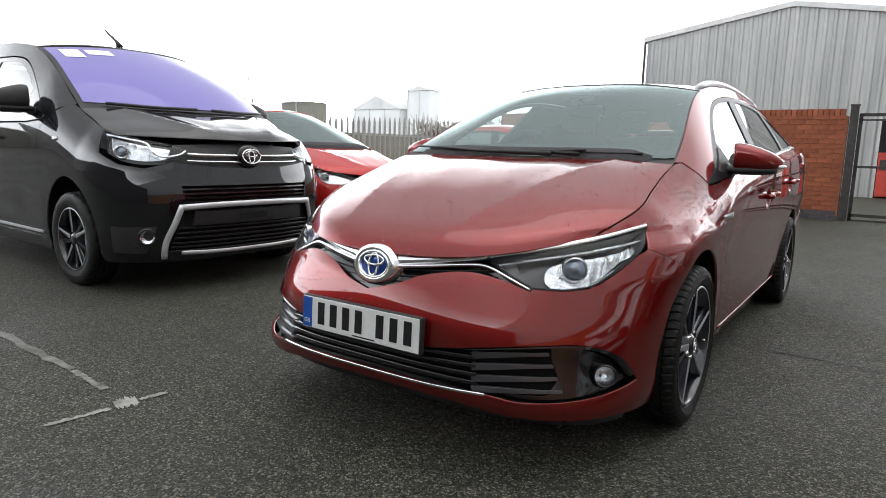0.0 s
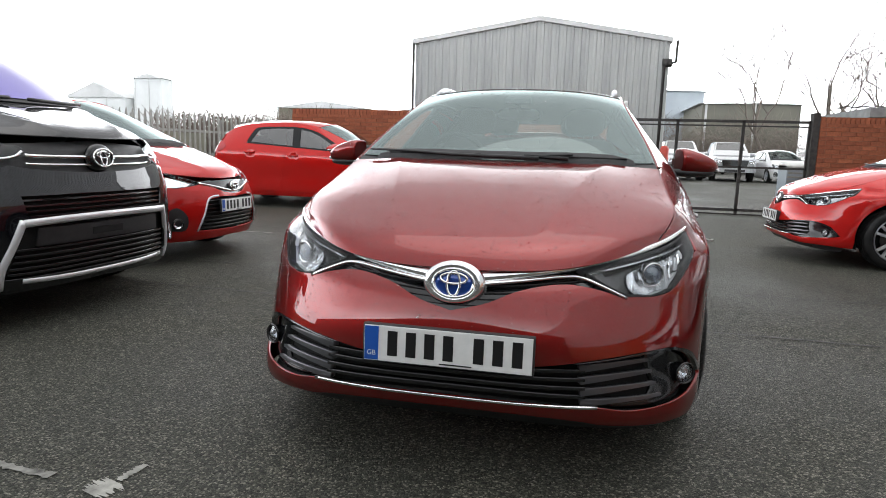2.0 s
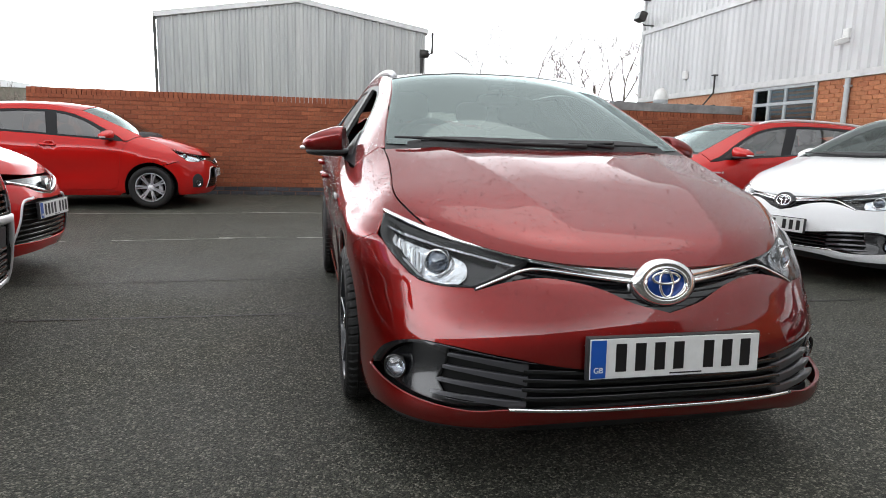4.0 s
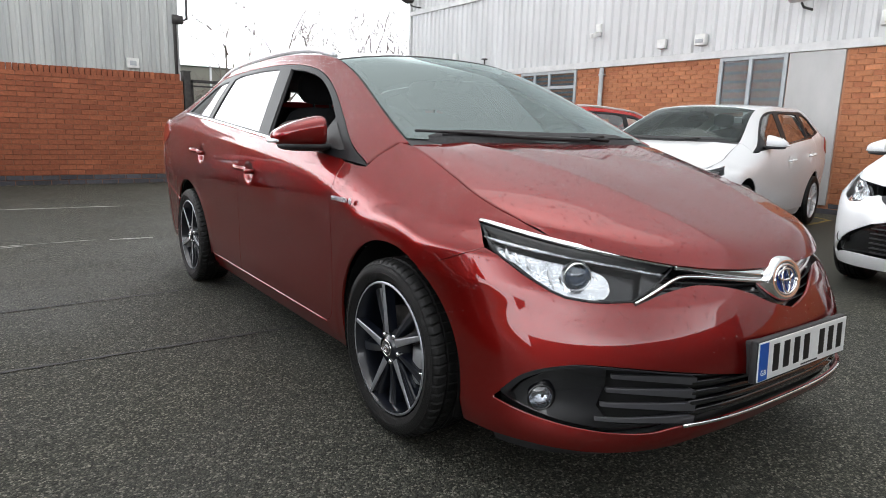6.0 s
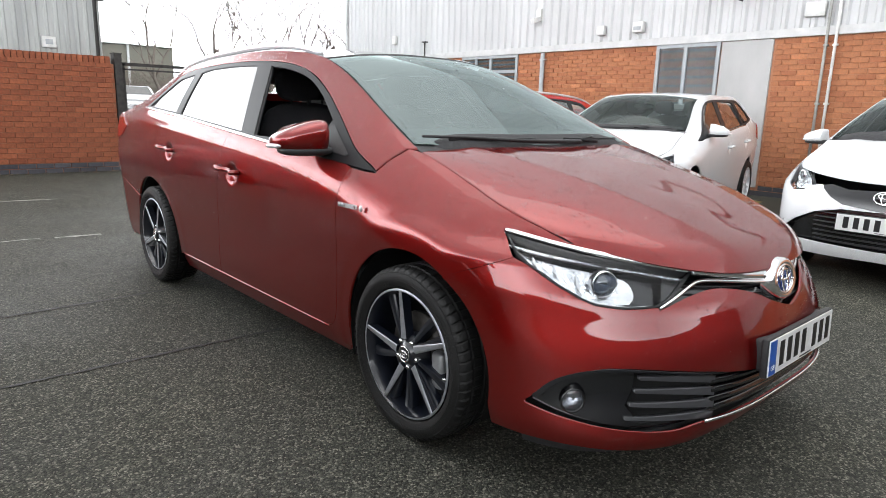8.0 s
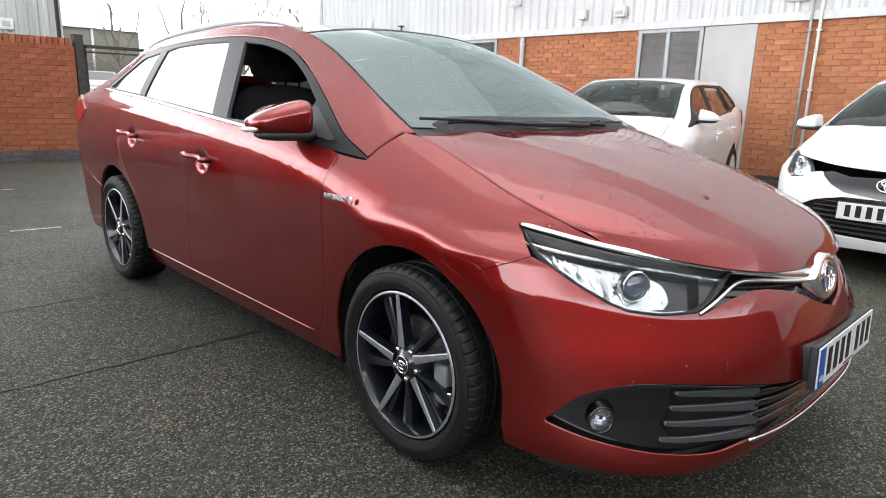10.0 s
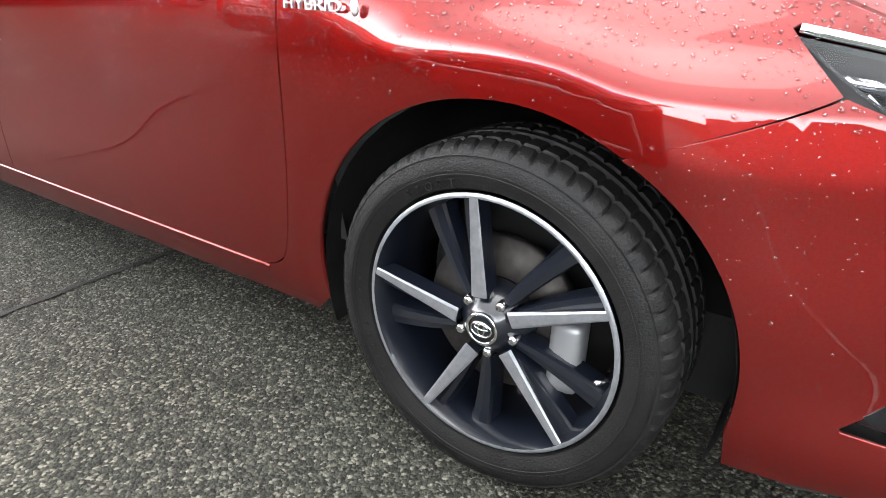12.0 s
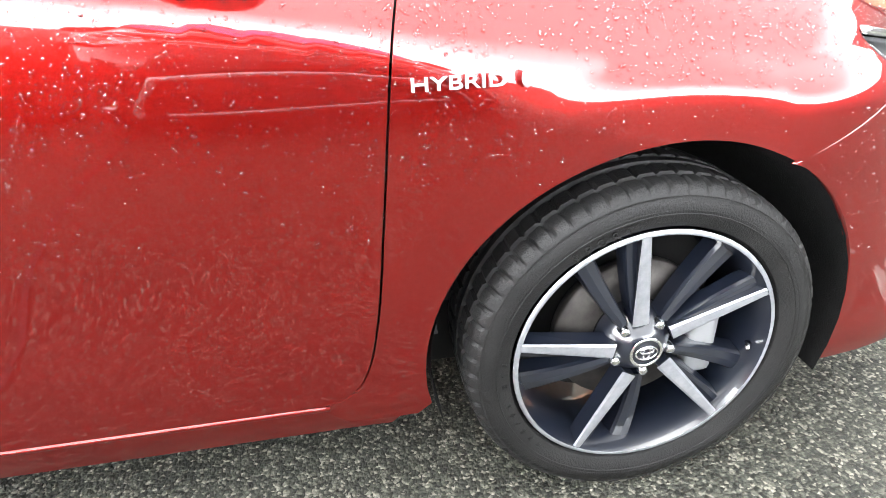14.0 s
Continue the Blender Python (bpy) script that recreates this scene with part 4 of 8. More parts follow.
        for k in range(5):
            u0 = -0.445 - 0.034 * k
            zt, zb = 0.748 - 0.0125 * k, 0.716 - 0.0185 * k
            panel("reflector_fin", side, flank(ribbon([(u0, zt), (u0 - 0.010, (zt + zb) / 2), (u0 - 0.024, zb)], (0.004, 0.012, 0.004))), CHROME if k % 2 else SATIN, lamp, st * 0.4, off=-0.030 + 0.004 * (k % 3), thick=0.014, label="chrome reflector fin")
        panel("lamp_shelf", side, flank(ribbon(bend((-0.52, 0.672), (-0.60, 0.636), (-0.66, 0.622), (-0.74, 0.616), (-0.80, 0.620), n=5), 0.010)), SATIN, lamp, st * 0.5, off=-0.034, thick=0.02, label="satin lamp shelf")
        panel("light_guide", side, flank(ribbon(bend((-0.365, 0.765), (-0.56, 0.738), (-0.76, 0.708), (-0.93, 0.684), n=6), 0.007)), LAMPBOWL, lamp, st * 0.6, off=-0.02, thick=0.01, label="clear light guide")
        panel("head_lamp_lens", side, flank(out), LENS, lamp, st * 0.6, off=0.001, thick=0.006, label="clear polycarbonate lens")

    # bonnet, cowl, screen, roof
    hood_edge = [(0.0, -0.575, 0.762), (0.18, -0.46, 0.806), (0.40, -0.30, 0.858), (0.60, -0.14, 0.907), (0.80, 0.0, 0.955), (1.0, 0.14, 0.998)]
    hood = S.top(hood_edge, [(0.0, -0.866, 0.676), (0.07, -0.826, 0.733), (0.20, -0.70, 0.802), (0.40, -0.48, 0.884), (0.60, -0.27, 0.943), (0.80, -0.08, 0.985), (1.0, 0.09, 1.012)], 2.9, ridge=0.005)
    panel("bonnet", hood, rect(0.994, 0.012, 0.995), mat, car, st, gap=0.002)
    cowl = S.top([(0.0, 0.10, 0.975), (1.0, 0.30, 1.06)], [(0.0, 0.05, 0.985), (1.0, 0.22, 1.04)], 2.3)
    panel("cowl", cowl, rect(0.985, 0, 1), PLASTIC, car, st * 1.5, thick=0, label="black plastic cowl")
    ws_edge = [(t, u, float(S.ze(u))) for t, u in ((0, 0.19), (0.25, 0.385), (0.5, 0.585), (0.75, 0.785), (1, 0.985))]
    ws = S.top(ws_edge, [(0.0, 0.105, 1.015), (0.25, 0.30, 1.125), (0.5, 0.50, 1.232), (0.75, 0.705, 1.334), (1.0, 0.91, 1.402)], 2.6)
    rim = [(-0.665, 0.04), (0.665, 0.04), (0.655, 0.95), (-0.655, 0.95)]
    panel("screen_surround", ws, rect(0.995, 0, 1), GLOSSBLACK, car, st, holes=[rim], off=-0.006, thick=0.004, label="black screen border")
    scr = panel("windscreen", ws, rect(0.99, 0.005, 0.995), OTHERSCREEN if mat == WHITE else SCREEN, car, min(st, 0.035), off=-0.003, thick=0, label="clear windscreen with raindrops")
    panel("sensor_cover", ws, [(-0.09, 0.83), (0.09, 0.83), (0.07, 0.985), (-0.07, 0.985)], PLASTIC, scr, st, off=-0.02, thick=0.03, label="black camera cover under the glass")
    rend = 2.95
    roof_edge = [(t, 0.99 + (rend - 0.99) * t, float(S.ze(0.99 + (rend - 0.99) * t))) for t in (0, 0.25, 0.5, 0.75, 1.0)]
    roof = S.top(roof_edge, [(0, 0.915, 1.406), (0.15, 1.2, 1.434), (0.35, 1.6, 1.447), (0.6, 2.15, 1.438), (0.8, 2.6, 1.408), (1.0, 3.12, 1.345)], 2.6)
    panel("roof", roof, rect(0.985, 0.005, 1), GLOSSBLACK if main else mat, car, st * 1.3, label="dark glass roof" if main else "")
    panel("headliner", roof, rect(0.97, 0.02, 1), HEADLINER, car, st * 2.5, off=-0.035, thick=0, label="grey fabric headliner")
    for wx, y0 in (((-0.36), 0.10), ((0.30), 0.12)):
        arm = [ws(np.array([a]), np.array([t]))[0] + np.array([0, -0.02, 0.012]) for a, t in ((wx * 0.2 + 0.25, -0.03), (wx * 0.6, 0.015), (wx * 1.2 - 0.05, 0.04), (wx * 1.5 - 0.12, 0.045))]
        bm = bmesh.new()
        tube(bm, arm, [0.010, 0.008, 0.006, 0.005], 8)
        wip = part("wiper", bm, PLASTIC, car, "black wiper arm")
        bm = bmesh.new()
        bl = [ws(np.array([a]), np.array([0.034 + 0.010 * math.sin(3.1 * (a + 0.6))]))[0] + np.array([0, -0.012, 0.006]) for a in np.linspace(wx - 0.19, wx + 0.27, 12)]
        tube(bm, bl, 0.0055, 6)
        part("wiper_blade", bm, PLASTIC, wip)

    # flanks
    dlo_top = bend((0.285, 0.935), (0.42, 0.992), (0.62, 1.106), (0.85, 1.225), (1.05, 1.304), (1.25, 1.347), (1.5, 1.368), (1.8, 1.372), (2.2, 1.362), (2.6, 1.328), (2.72, 1.235), (2.835, 1.118), n=5)
    belt = bend((2.83, 1.110), (2.36, 1.082), (2.04, 1.062), (1.29, 1.004), (0.70, 0.960), (0.30, 0.926), (0.268, 0.922), n=5)
    seam_f = bend((0.385, 0.927), (0.407, 0.82), (0.428, 0.62), (0.447, 0.45), (0.470, 0.34), (0.502, 0.287), (0.56, 0.262), n=6)
    seam_m = bend((1.43, 1.008), (1.50, 0.826), (1.585, 0.523), (1.62, 0.315), (1.62, 0.262), n=6)
    seam_r = bend((2.38, 1.078), (2.45, 0.95), (2.44, 0.80), (2.36, 0.66), (2.285, 0.56), n=6)
    arch_r_front = arc(2.6, 0.317, 0.385, 0.366, 143, 190, 10)
    for sgn in (1, -1):
        k = dict(step=st, side=sgn)
        front_arch = arc(0, 0.317, 0.360, 0.367, 120, 90, 8)[:-1] + arc(0, 0.317, 0.378, 0.367, 90, -12, 24)
        wing = [(-0.574, 0.762)] + bend((-0.46, 0.806), (-0.30, 0.858), (-0.15, 0.904), (0.0, 0.955), (0.14, 0.998), n=5) + [(0.19, 1.005), (0.235, 0.958), (0.258, 0.916), (0.305, 0.918), (0.382, 0.926)] + seam_f[1:] + [(0.51, 0.215), (0.395, 0.215)] + front_arch[::-1] + [(-0.19, 0.636), (-0.398, 0.727)] + [(-0.337, 0.798)] + bend((-0.345, 0.80), (-0.56, 0.766), n=4)
        panel("front_wing", side, wing, mat, car, **k)
        door = [q for q in belt[::-1] if 0.40 < q[0] < 1.42] + seam_m + seam_f[::-1]
        fd = panel("front_door", side, door, mat, car, **k)
        rdoor = [q for q in belt[::-1] if 1.44 < q[0] < 2.37] + seam_r + arch_r_front + [(2.19, 0.262)] + seam_m[::-1]
        rd = panel("rear_door", side, rdoor, mat, car, **k)
        edge = [(u, float(S.ze(u))) for u in np.linspace(0.16, 3.22, 60)]
        quarter = edge + [(3.27, 1.10), (3.29, 0.98), (3.36, 0.80), (3.37, 0.63), (2.91, 0.535)] + arc(2.6, 0.317, 0.385, 0.366, 37, 143, 18) + seam_r[::-1] + [q for q in belt[::-1] if q[0] > 2.40] + dlo_top[::-1] + [(0.265, 0.925), (0.245, 0.958), (0.205, 1.005)]
        panel("body_side", side, quarter, mat, car, **k)
        panel("pillar_lining", side, quarter, HEADLINER, car, step=st * 2, side=sgn, off=-0.022, thick=0)
        panel("sill", side, [(0.40, 0.225), (0.50, 0.260), (2.2, 0.260), (2.23, 0.225), (2.2, 0.17), (0.44, 0.17)], mat, car, step=st, side=sgn, off=-0.014, thick=0.03)
        bead_line("sill_edge", side, [(u, 0.262) for u in np.linspace(0.54, 2.17, 40)], 0.011, mat, car, 0.9, sgn)
        panel("rear_bumper", side, [(2.93, 0.530), (3.36, 0.625), (4.19, 0.64), (4.19, 0.20), (3.4, 0.20), (2.98, 0.22)] + arc(2.6, 0.317, 0.385, 0.366, -8, 33, 10), mat, car, **k)
        panel("tail_gate", side, [(3.30, 1.12), (3.24, 1.24), (3.4, 1.25), (4.19, 1.25), (4.19, 0.65), (3.39, 0.64), (3.38, 0.8)], mat, car, step=st * 1.5, side=sgn, holes=[[(3.45, 1.18), (3.45, 0.95), (4.185, 0.93), (4.185, 1.20)]])
        panel("rear_window", side, [(3.44, 1.19), (3.44, 0.94), (4.19, 0.92), (4.19, 1.21)], PRIVACY, car, step=st * 2, side=sgn, off=-0.006, thick=0, label="dark rear window")
        panel("tail_lining", side, [(2.95, 0.35), (2.95, 1.05), (3.3, 1.12), (3.45, 1.18), (3.45, 0.95), (4.19, 0.93), (4.19, 0.35)], TRIM, car, step=st * 3, side=sgn, off=-0.05, thick=0)
        panel("tail_lamp", side, bend((3.08, 0.985), (3.25, 1.06), (3.45, 1.05), (3.6, 0.98), (3.5, 0.90), (3.25, 0.90), (3.08, 0.985), n=4)[:-1], REDLENS, car, step=st, side=sgn, off=0.008, thick=0.02, label="red tail lamp")
        # window frame and glass
        whole = dlo_top + belt
        g1 = [(0.66, 1.00)] + bend((0.66, 1.095), (0.85, 1.200), (1.05, 1.282), (1.25, 1.325), (1.42, 1.342), n=5) + [(1.20, 1.010)]
        g2 = [(1.34, 1.022), (1.56, 1.345)] + bend((1.6, 1.348), (1.85, 1.350), (2.15, 1.342), n=4) + [(2.27, 1.325), (2.17, 1.085)]
        g3 = [(2.25, 1.092), (2.36, 1.318), (2.56, 1.296)] + bend((2.60, 1.28), (2.69, 1.205), (2.775, 1.125), n=4)
        panel("window_frame", side, whole, FRAMEBLACK, car, step=st, side=sgn, holes=[g1, g2, g3], off=-0.004, thick=0.02, label="black window frame")
        opened = main and sgn < 0
        if not opened:
            panel("window_pane", side, shrink(g1, -0.004), SIDEGLASS, fd, step=st * 1.5, side=sgn, off=-0.010, thick=0, label="front door glass")
        panel("window_pane", side, shrink(g2, -0.004), PRIVACY if main else SIDEGLASS, rd, step=st * 1.5, side=sgn, off=-0.010, thick=0, label="dark privacy glass")
        panel("window_pane", side, shrink(g3, -0.004), QUARTER if main else SIDEGLASS, car, step=st * 1.5, side=sgn, off=-0.010, thick=0, label="dark privacy glass")
        bead_line("belt_trim", side, [q for q in belt if q[0] > 0.61], 0.016, CHROME if main else GLOSSBLACK, car, 0.6, sgn, "chrome belt trim")
        panel("sail_trim", side, [(0.44, 0.972), (0.62, 1.075), (0.645, 1.075), (0.645, 0.985), (0.46, 0.962)], PLASTIC, fd, step=st, side=sgn, off=0.001, thick=0.01)
        panel("door_lining", side, [(0.35, 0.35), (0.42, 0.925), (1.4, 0.985), (2.3, 1.06), (2.9, 1.06), (2.9, 0.75), (2.2, 0.70), (2.1, 0.35)], TRIM, car, step=st * 3, side=sgn, off=-0.05, thick=0)
        for dr, (hy, hz) in ((fd, S.cups[0]), (rd, S.cups[1])):
            bm = bmesh.new()
            pts = [side(np.array([hy + d]), np.array([hz + 0.012 + d * 0.06]))[0] * np.array([sgn, 1, 1]) + np.array([sgn * (0.030 + 0.006 * math.cos(d * 12)), 0, 0]) for d in np.linspace(-0.10, 0.10, 11)]
            pts = [side(np.array([hy - 0.105]), np.array([hz + 0.006]))[0] * np.array([sgn, 1, 1])] + pts + [side(np.array([hy + 0.105]), np.array([hz + 0.018]))[0] * np.array([sgn, 1, 1])]
            tube(bm, pts, [0.012, 0.013] + [0.0125] * 9 + [0.013, 0.012], 10)
            part("door_handle", bm, mat, dr)
        c = side(np.array([0.62]), np.array([1.04]))[0]
        mirror_pod(car, sgn, 0.905, 0.60, 1.020, mat)
        if main or label.startswith("red"):
            c = side(np.array([0.335]), np.array([0.79]))[0]
            rot = Euler((radians(90), 0, radians(90 if sgn > 0 else -90))).to_matrix().to_4x4()
            badge = new("hybrid_badge")
            badge.parent, badge.matrix_basis = car, Matrix.Translation((sgn * (c[0] + 0.006), 0.312, 0.792)) @ rot
            writing("HYBRID", 0.0235, SATIN, badge, pose(-0.014, 0, 0) @ Matrix.Diagonal((1.5, 1, 1, 1)), 0.003, "chrome lettering")
            bm = bmesh.new()
            egg(bm, (0.073, 0.001, 0), (0.008, 0.013, 0.005), (2, 2), None, 12)
            part("badge_drop", bm, SATIN, badge, "chrome drop")
        if not short:
            rail_pts = [side(np.array([u]), np.array([float(S.ze(u))]))[0] * np.array([sgn, 1, 1]) + np.array([-sgn * 0.035, 0, h]) for u, h in zip(np.linspace(1.10, 3.0, 24), [0.002, 0.013, 0.019, 0.022] + [0.024] * 16 + [0.022, 0.018, 0.011, 0.001])]
            bm = bmesh.new()
            tube(bm, rail_pts, [0.016] * 24, 10)
            part("roof_rail", bm, SATIN, car, "silver roof rail")
        # wheels and wells
        for wy in (0.0, 2.6):
            rot = Matrix.Rotation(0 if sgn > 0 else math.pi, 4, "Z")
            flip = Matrix.Translation((sgn * 0.762, wy + 0.008, 0.312)) @ rot
            wheel(car, flip, r=0.310, rim=0.231 if main else 0.222, style="blade" if main else "multi", turn=97.0 if wy < 1 else 61.0, fine=main)
            liner(car, wy, 0.372, 0.50, 0.835, sgn, 0.317)
    # plain box for the underside, with its shade in the near-black colour
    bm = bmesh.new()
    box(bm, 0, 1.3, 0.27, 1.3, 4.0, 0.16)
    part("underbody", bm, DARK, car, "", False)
    cabin(car, S, 0.70, 0.42, 1.15, 0.38)
    if short:
        # a hatchback: the tail is drawn in behind the rear wheels
        for o in car.children_recursive:
            if o.type == "MESH" and o.parent == car and o.name.split(".")[0] in ("roof", "body_side", "tail_gate", "rear_bumper", "tail_lamp", "window_frame", "window_pane", "underbody", "rear_window", "tail_lining", "pillar_lining", "headliner"):
                for v in o.data.vertices:
                    rear = min(1.0, max(0.0, (v.co.y - 1.5) / 1.4)) ** 2
                    v.co.z += 0.10 * rear * min(1.0, max(0.0, (v.co.z - 0.95) / 0.3))
                    if v.co.y > 2.45:
                        v.co.y = 2.45 + (v.co.y - 2.45) * short
    return car


# ---- the other makes: a small hatchback, a city car, a van ----
YARIS = dict(
    wl=Curve((0.16, 0.76), (0.22, 0.79), (0.30, 0.805), (0.42, 0.818), (0.55, 0.828), (0.68, 0.838), (0.78, 0.843), (0.88, 0.840)),
    wf=Curve((-0.15, 1.0), (0.3, 1.0), (1.3, 1.0), (2.2, 0.99), (2.6, 0.97), (2.8, 0.955)),
    zs=Curve((-0.15, 0.64), (0.1, 0.72), (0.4, 0.80), (1.0, 0.84), (2.0, 0.87), (2.8, 0.89)),
    ze=Curve((-0.15, 0.925), (0.1, 1.01), (0.35, 1.125), (0.6, 1.235), (0.85, 1.335), (1.1, 1.395), (1.5, 1.425), (1.9, 1.41), (2.3, 1.37), (2.6, 1.30), (2.8, 1.22)),
    xe=Curve((-0.15, 0.67), (0.1, 0.665), (0.5, 0.61), (0.9, 0.55), (1.5, 0.55), (2.3, 0.545), (2.8, 0.53)),
    bulge=Curve((-0.15, 1.9), (0.1, 1.8), (0.5, 1.5), (0.9, 1.35), (2.8, 1.35)),
    base=2.51, wr=0.300, cups=((1.28, 0.86), (2.08, 0.90)), scoop=0.012,
    y0=-0.15, y1=2.75, nose=1.12, tail=0.85,
    df=Curve((0.14, 0.55), (0.22, 0.605), (0.30, 0.635), (0.45, 0.655), (0.58, 0.645), (0.68, 0.61), (0.76, 0.56), (0.84, 0.50), (0.9, 0.46)),
    nf=Curve((0.14, 2.5), (0.45, 2.4), (0.60, 2.2), (0.85, 2.0)),
    dr=Curve((0.14, 0.24), (0.35, 0.34), (0.6, 0.35), (0.8, 0.31), (1.0, 0.24), (1.25, 0.08), (1.4, 0.02)),
)
VAN = dict(
    wl=Curve((0.16, 0.86), (0.25, 0.90), (0.40, 0.925), (0.60, 0.935), (0.80, 0.945), (1.0, 0.95), (1.2, 0.945)),
    wf=Curve((-0.15, 1.0), (0.3, 1.0), (2.0, 1.0), (3.6, 1.0), (4.0, 0.99)),
    zs=Curve((-0.15, 0.80), (0.1, 0.90), (0.5, 1.02), (1.5, 1.08), (4.0, 1.1)),
    ze=Curve((-0.15, 1.12), (0.05, 1.225), (0.3, 1.40), (0.6, 1.565), (0.9, 1.69), (1.2, 1.745), (1.8, 1.775), (4.0, 1.775)),
    xe=Curve((-0.15, 0.80), (0.05, 0.80), (0.4, 0.765), (0.9, 0.705), (1.3, 0.71), (4.0, 0.73)),
    bulge=Curve((-0.15, 1.9), (0.2, 1.8), (0.7, 1.6), (1.3, 1.9), (4.0, 2.0)),
    base=3.275, wr=0.337, cups=((1.22, 0.98), (1.75, 0.98)), scoop=0.012,
    y0=-0.15, y1=3.9, nose=1.42, tail=1.0,
    df=Curve((0.14, 0.60), (0.25, 0.665), (0.40, 0.70), (0.60, 0.725), (0.70, 0.716), (0.78, 0.690), (0.86, 0.670), (0.95, 0.64), (1.03, 0.58), (1.12, 0.50), (1.2, 0.44)),
    nf=Curve((0.14, 3.0), (0.6, 2.9), (0.9, 2.5), (1.15, 2.3)),
    dr=Curve((0.14, 0.15), (0.6, 0.2), (1.2, 0.18), (1.8, 0.1)), lift=0.06,
)


def round_lamp(parent, p, r, turn, sgn, name="fog_lamp"):
    fm = Matrix.Translation(p) @ Matrix.Rotation(radians(turn) * sgn, 4, "Z")
    bm = bmesh.new()
    lathe(bm, [(-0.004, r * 1.3), (-0.014, r * 1.15), (-0.006, r), (0.02, r * 0.95)], 24, "y", fm)
    ob = part(name, bm, GLOSSBLACK, parent, "round fog lamp with black ring")
    bm = bmesh.new()
    lathe(bm, [(0.012, 0.001), (0.006, r * 0.55), (-0.006, r)], 24, "y", fm)
    part("fog_reflector", bm, LAMPBOWL, ob, "silver reflector bowl")


def hatch(m, spec, mat, label, face, step=0.05, wheel_r=0.300, rim=0.205, style="many", blue=False):
    """A five-door hatchback cut from its shell; face() adds what its nose carries."""
    car = thing("car", m, label, "car", "cars on the forecourt")
    S = Shell(spec)
    side, mid, st = S.side, S.y0 - S.nose, step
    A = (0.342, 0.352)

    def flank(line, sgn):
        return line if sgn > 0 else [(2 * mid - u, z) for u, z in line]

    face(car, S, mat, st, mid, flank, blue)
    hood_edge = [(0.0, -0.44, 0.80), (0.25, -0.30, 0.852), (0.5, -0.17, 0.905), (0.75, -0.03, 0.958), (1.0, 0.09, 1.0)]
    hood = S.top(hood_edge, [(0.0, -0.715, 0.735), (0.08, -0.68, 0.79), (0.25, -0.55, 0.862), (0.5, -0.33, 0.940), (0.75, -0.12, 0.995), (1.0, 0.05, 1.02)], 2.3, ridge=0.010)
    panel("bonnet", hood, rect(0.997, 0.01, 0.995), mat, car, st, gap=0.001)
    cowl = S.top([(0.0, 0.06, 0.965), (1.0, 0.18, 1.015)], [(0.0, 0.02, 0.985), (1.0, 0.15, 1.035)], 2.3)
    panel("cowl", cowl, rect(0.985, 0, 1), PLASTIC, car, st * 1.5, thick=0, label="black plastic cowl")
    ws_edge = [(t, u, float(S.ze(u))) for t, u in ((0, 0.14), (0.25, 0.33), (0.5, 0.52), (0.75, 0.71), (1, 0.90))]
    ws = S.top(ws_edge, [(0.0, 0.06, 1.022), (0.25, 0.24, 1.135), (0.5, 0.42, 1.243), (0.75, 0.61, 1.345), (1.0, 0.81, 1.425)], 2.2)
    panel("screen_surround", ws, rect(0.995, 0, 1), GLOSSBLACK, car, st, holes=[[(-0.66, 0.05), (0.66, 0.05), (0.65, 0.95), (-0.65, 0.95)]], off=-0.006, thick=0.004, label="black screen border")
    panel("windscreen", ws, rect(0.99, 0.005, 0.995), OTHERSCREEN if mat == WHITE else SCREEN, car, min(st, 0.035) if st < 0.08 else st, off=-0.003, thick=0, label="clear windscreen")
    for wx in (-0.30, 0.32):
        bm = bmesh.new()
        tube(bm, [ws(np.array([a]), np.array([0.03 + 0.03 * abs(a - wx)]))[0] + np.array([0, -0.015, 0.01]) for a in np.linspace(wx - 0.25, wx + 0.25, 8)], 0.010, 6)
        part("wiper", bm, PLASTIC, car, "black wiper")
    rend = 2.6
    roof_edge = [(t, 0.905 + (rend - 0.905) * t, float(S.ze(0.905 + (rend - 0.905) * t))) for t in (0, 0.25, 0.5, 0.75, 1.0)]
    roof = S.top(roof_edge, [(0, 0.815, 1.428), (0.2, 1.15, 1.468), (0.45, 1.55, 1.482), (0.75, 2.1, 1.455), (1.0, 2.72, 1.385)], 2.6)
    panel("roof", roof, rect(0.985, 0.005, 1), mat, car, st * 1.3)
    panel("headliner", roof, rect(0.97, 0.02, 1), HEADLINER, car, st * 2.5, off=-0.035, thick=0, label="grey fabric headliner")
    dlo_top = bend((0.40, 1.00), (0.62, 1.125), (0.85, 1.245), (1.05, 1.315), (1.3, 1.352), (1.7, 1.352), (2.02, 1.330), (2.10, 1.26), (2.17, 1.10), n=5)
    belt = bend((2.15, 1.060), (1.75, 1.035), (1.2, 1.0), (0.70, 0.965), (0.34, 0.940), n=5)
    seam_f = bend((0.28, 0.935), (0.36, 0.82), (0.39, 0.62), (0.41, 0.42), (0.44, 0.31), (0.50, 0.265), n=5)
    seam_m = bend((1.36, 1.010), (1.42, 0.83), (1.49, 0.53), (1.52, 0.32), (1.52, 0.265), n=5)
    seam_r = bend((2.18, 1.062), (2.28, 0.95), (2.29, 0.82), (2.24, 0.68), (2.19, 0.58), n=5)
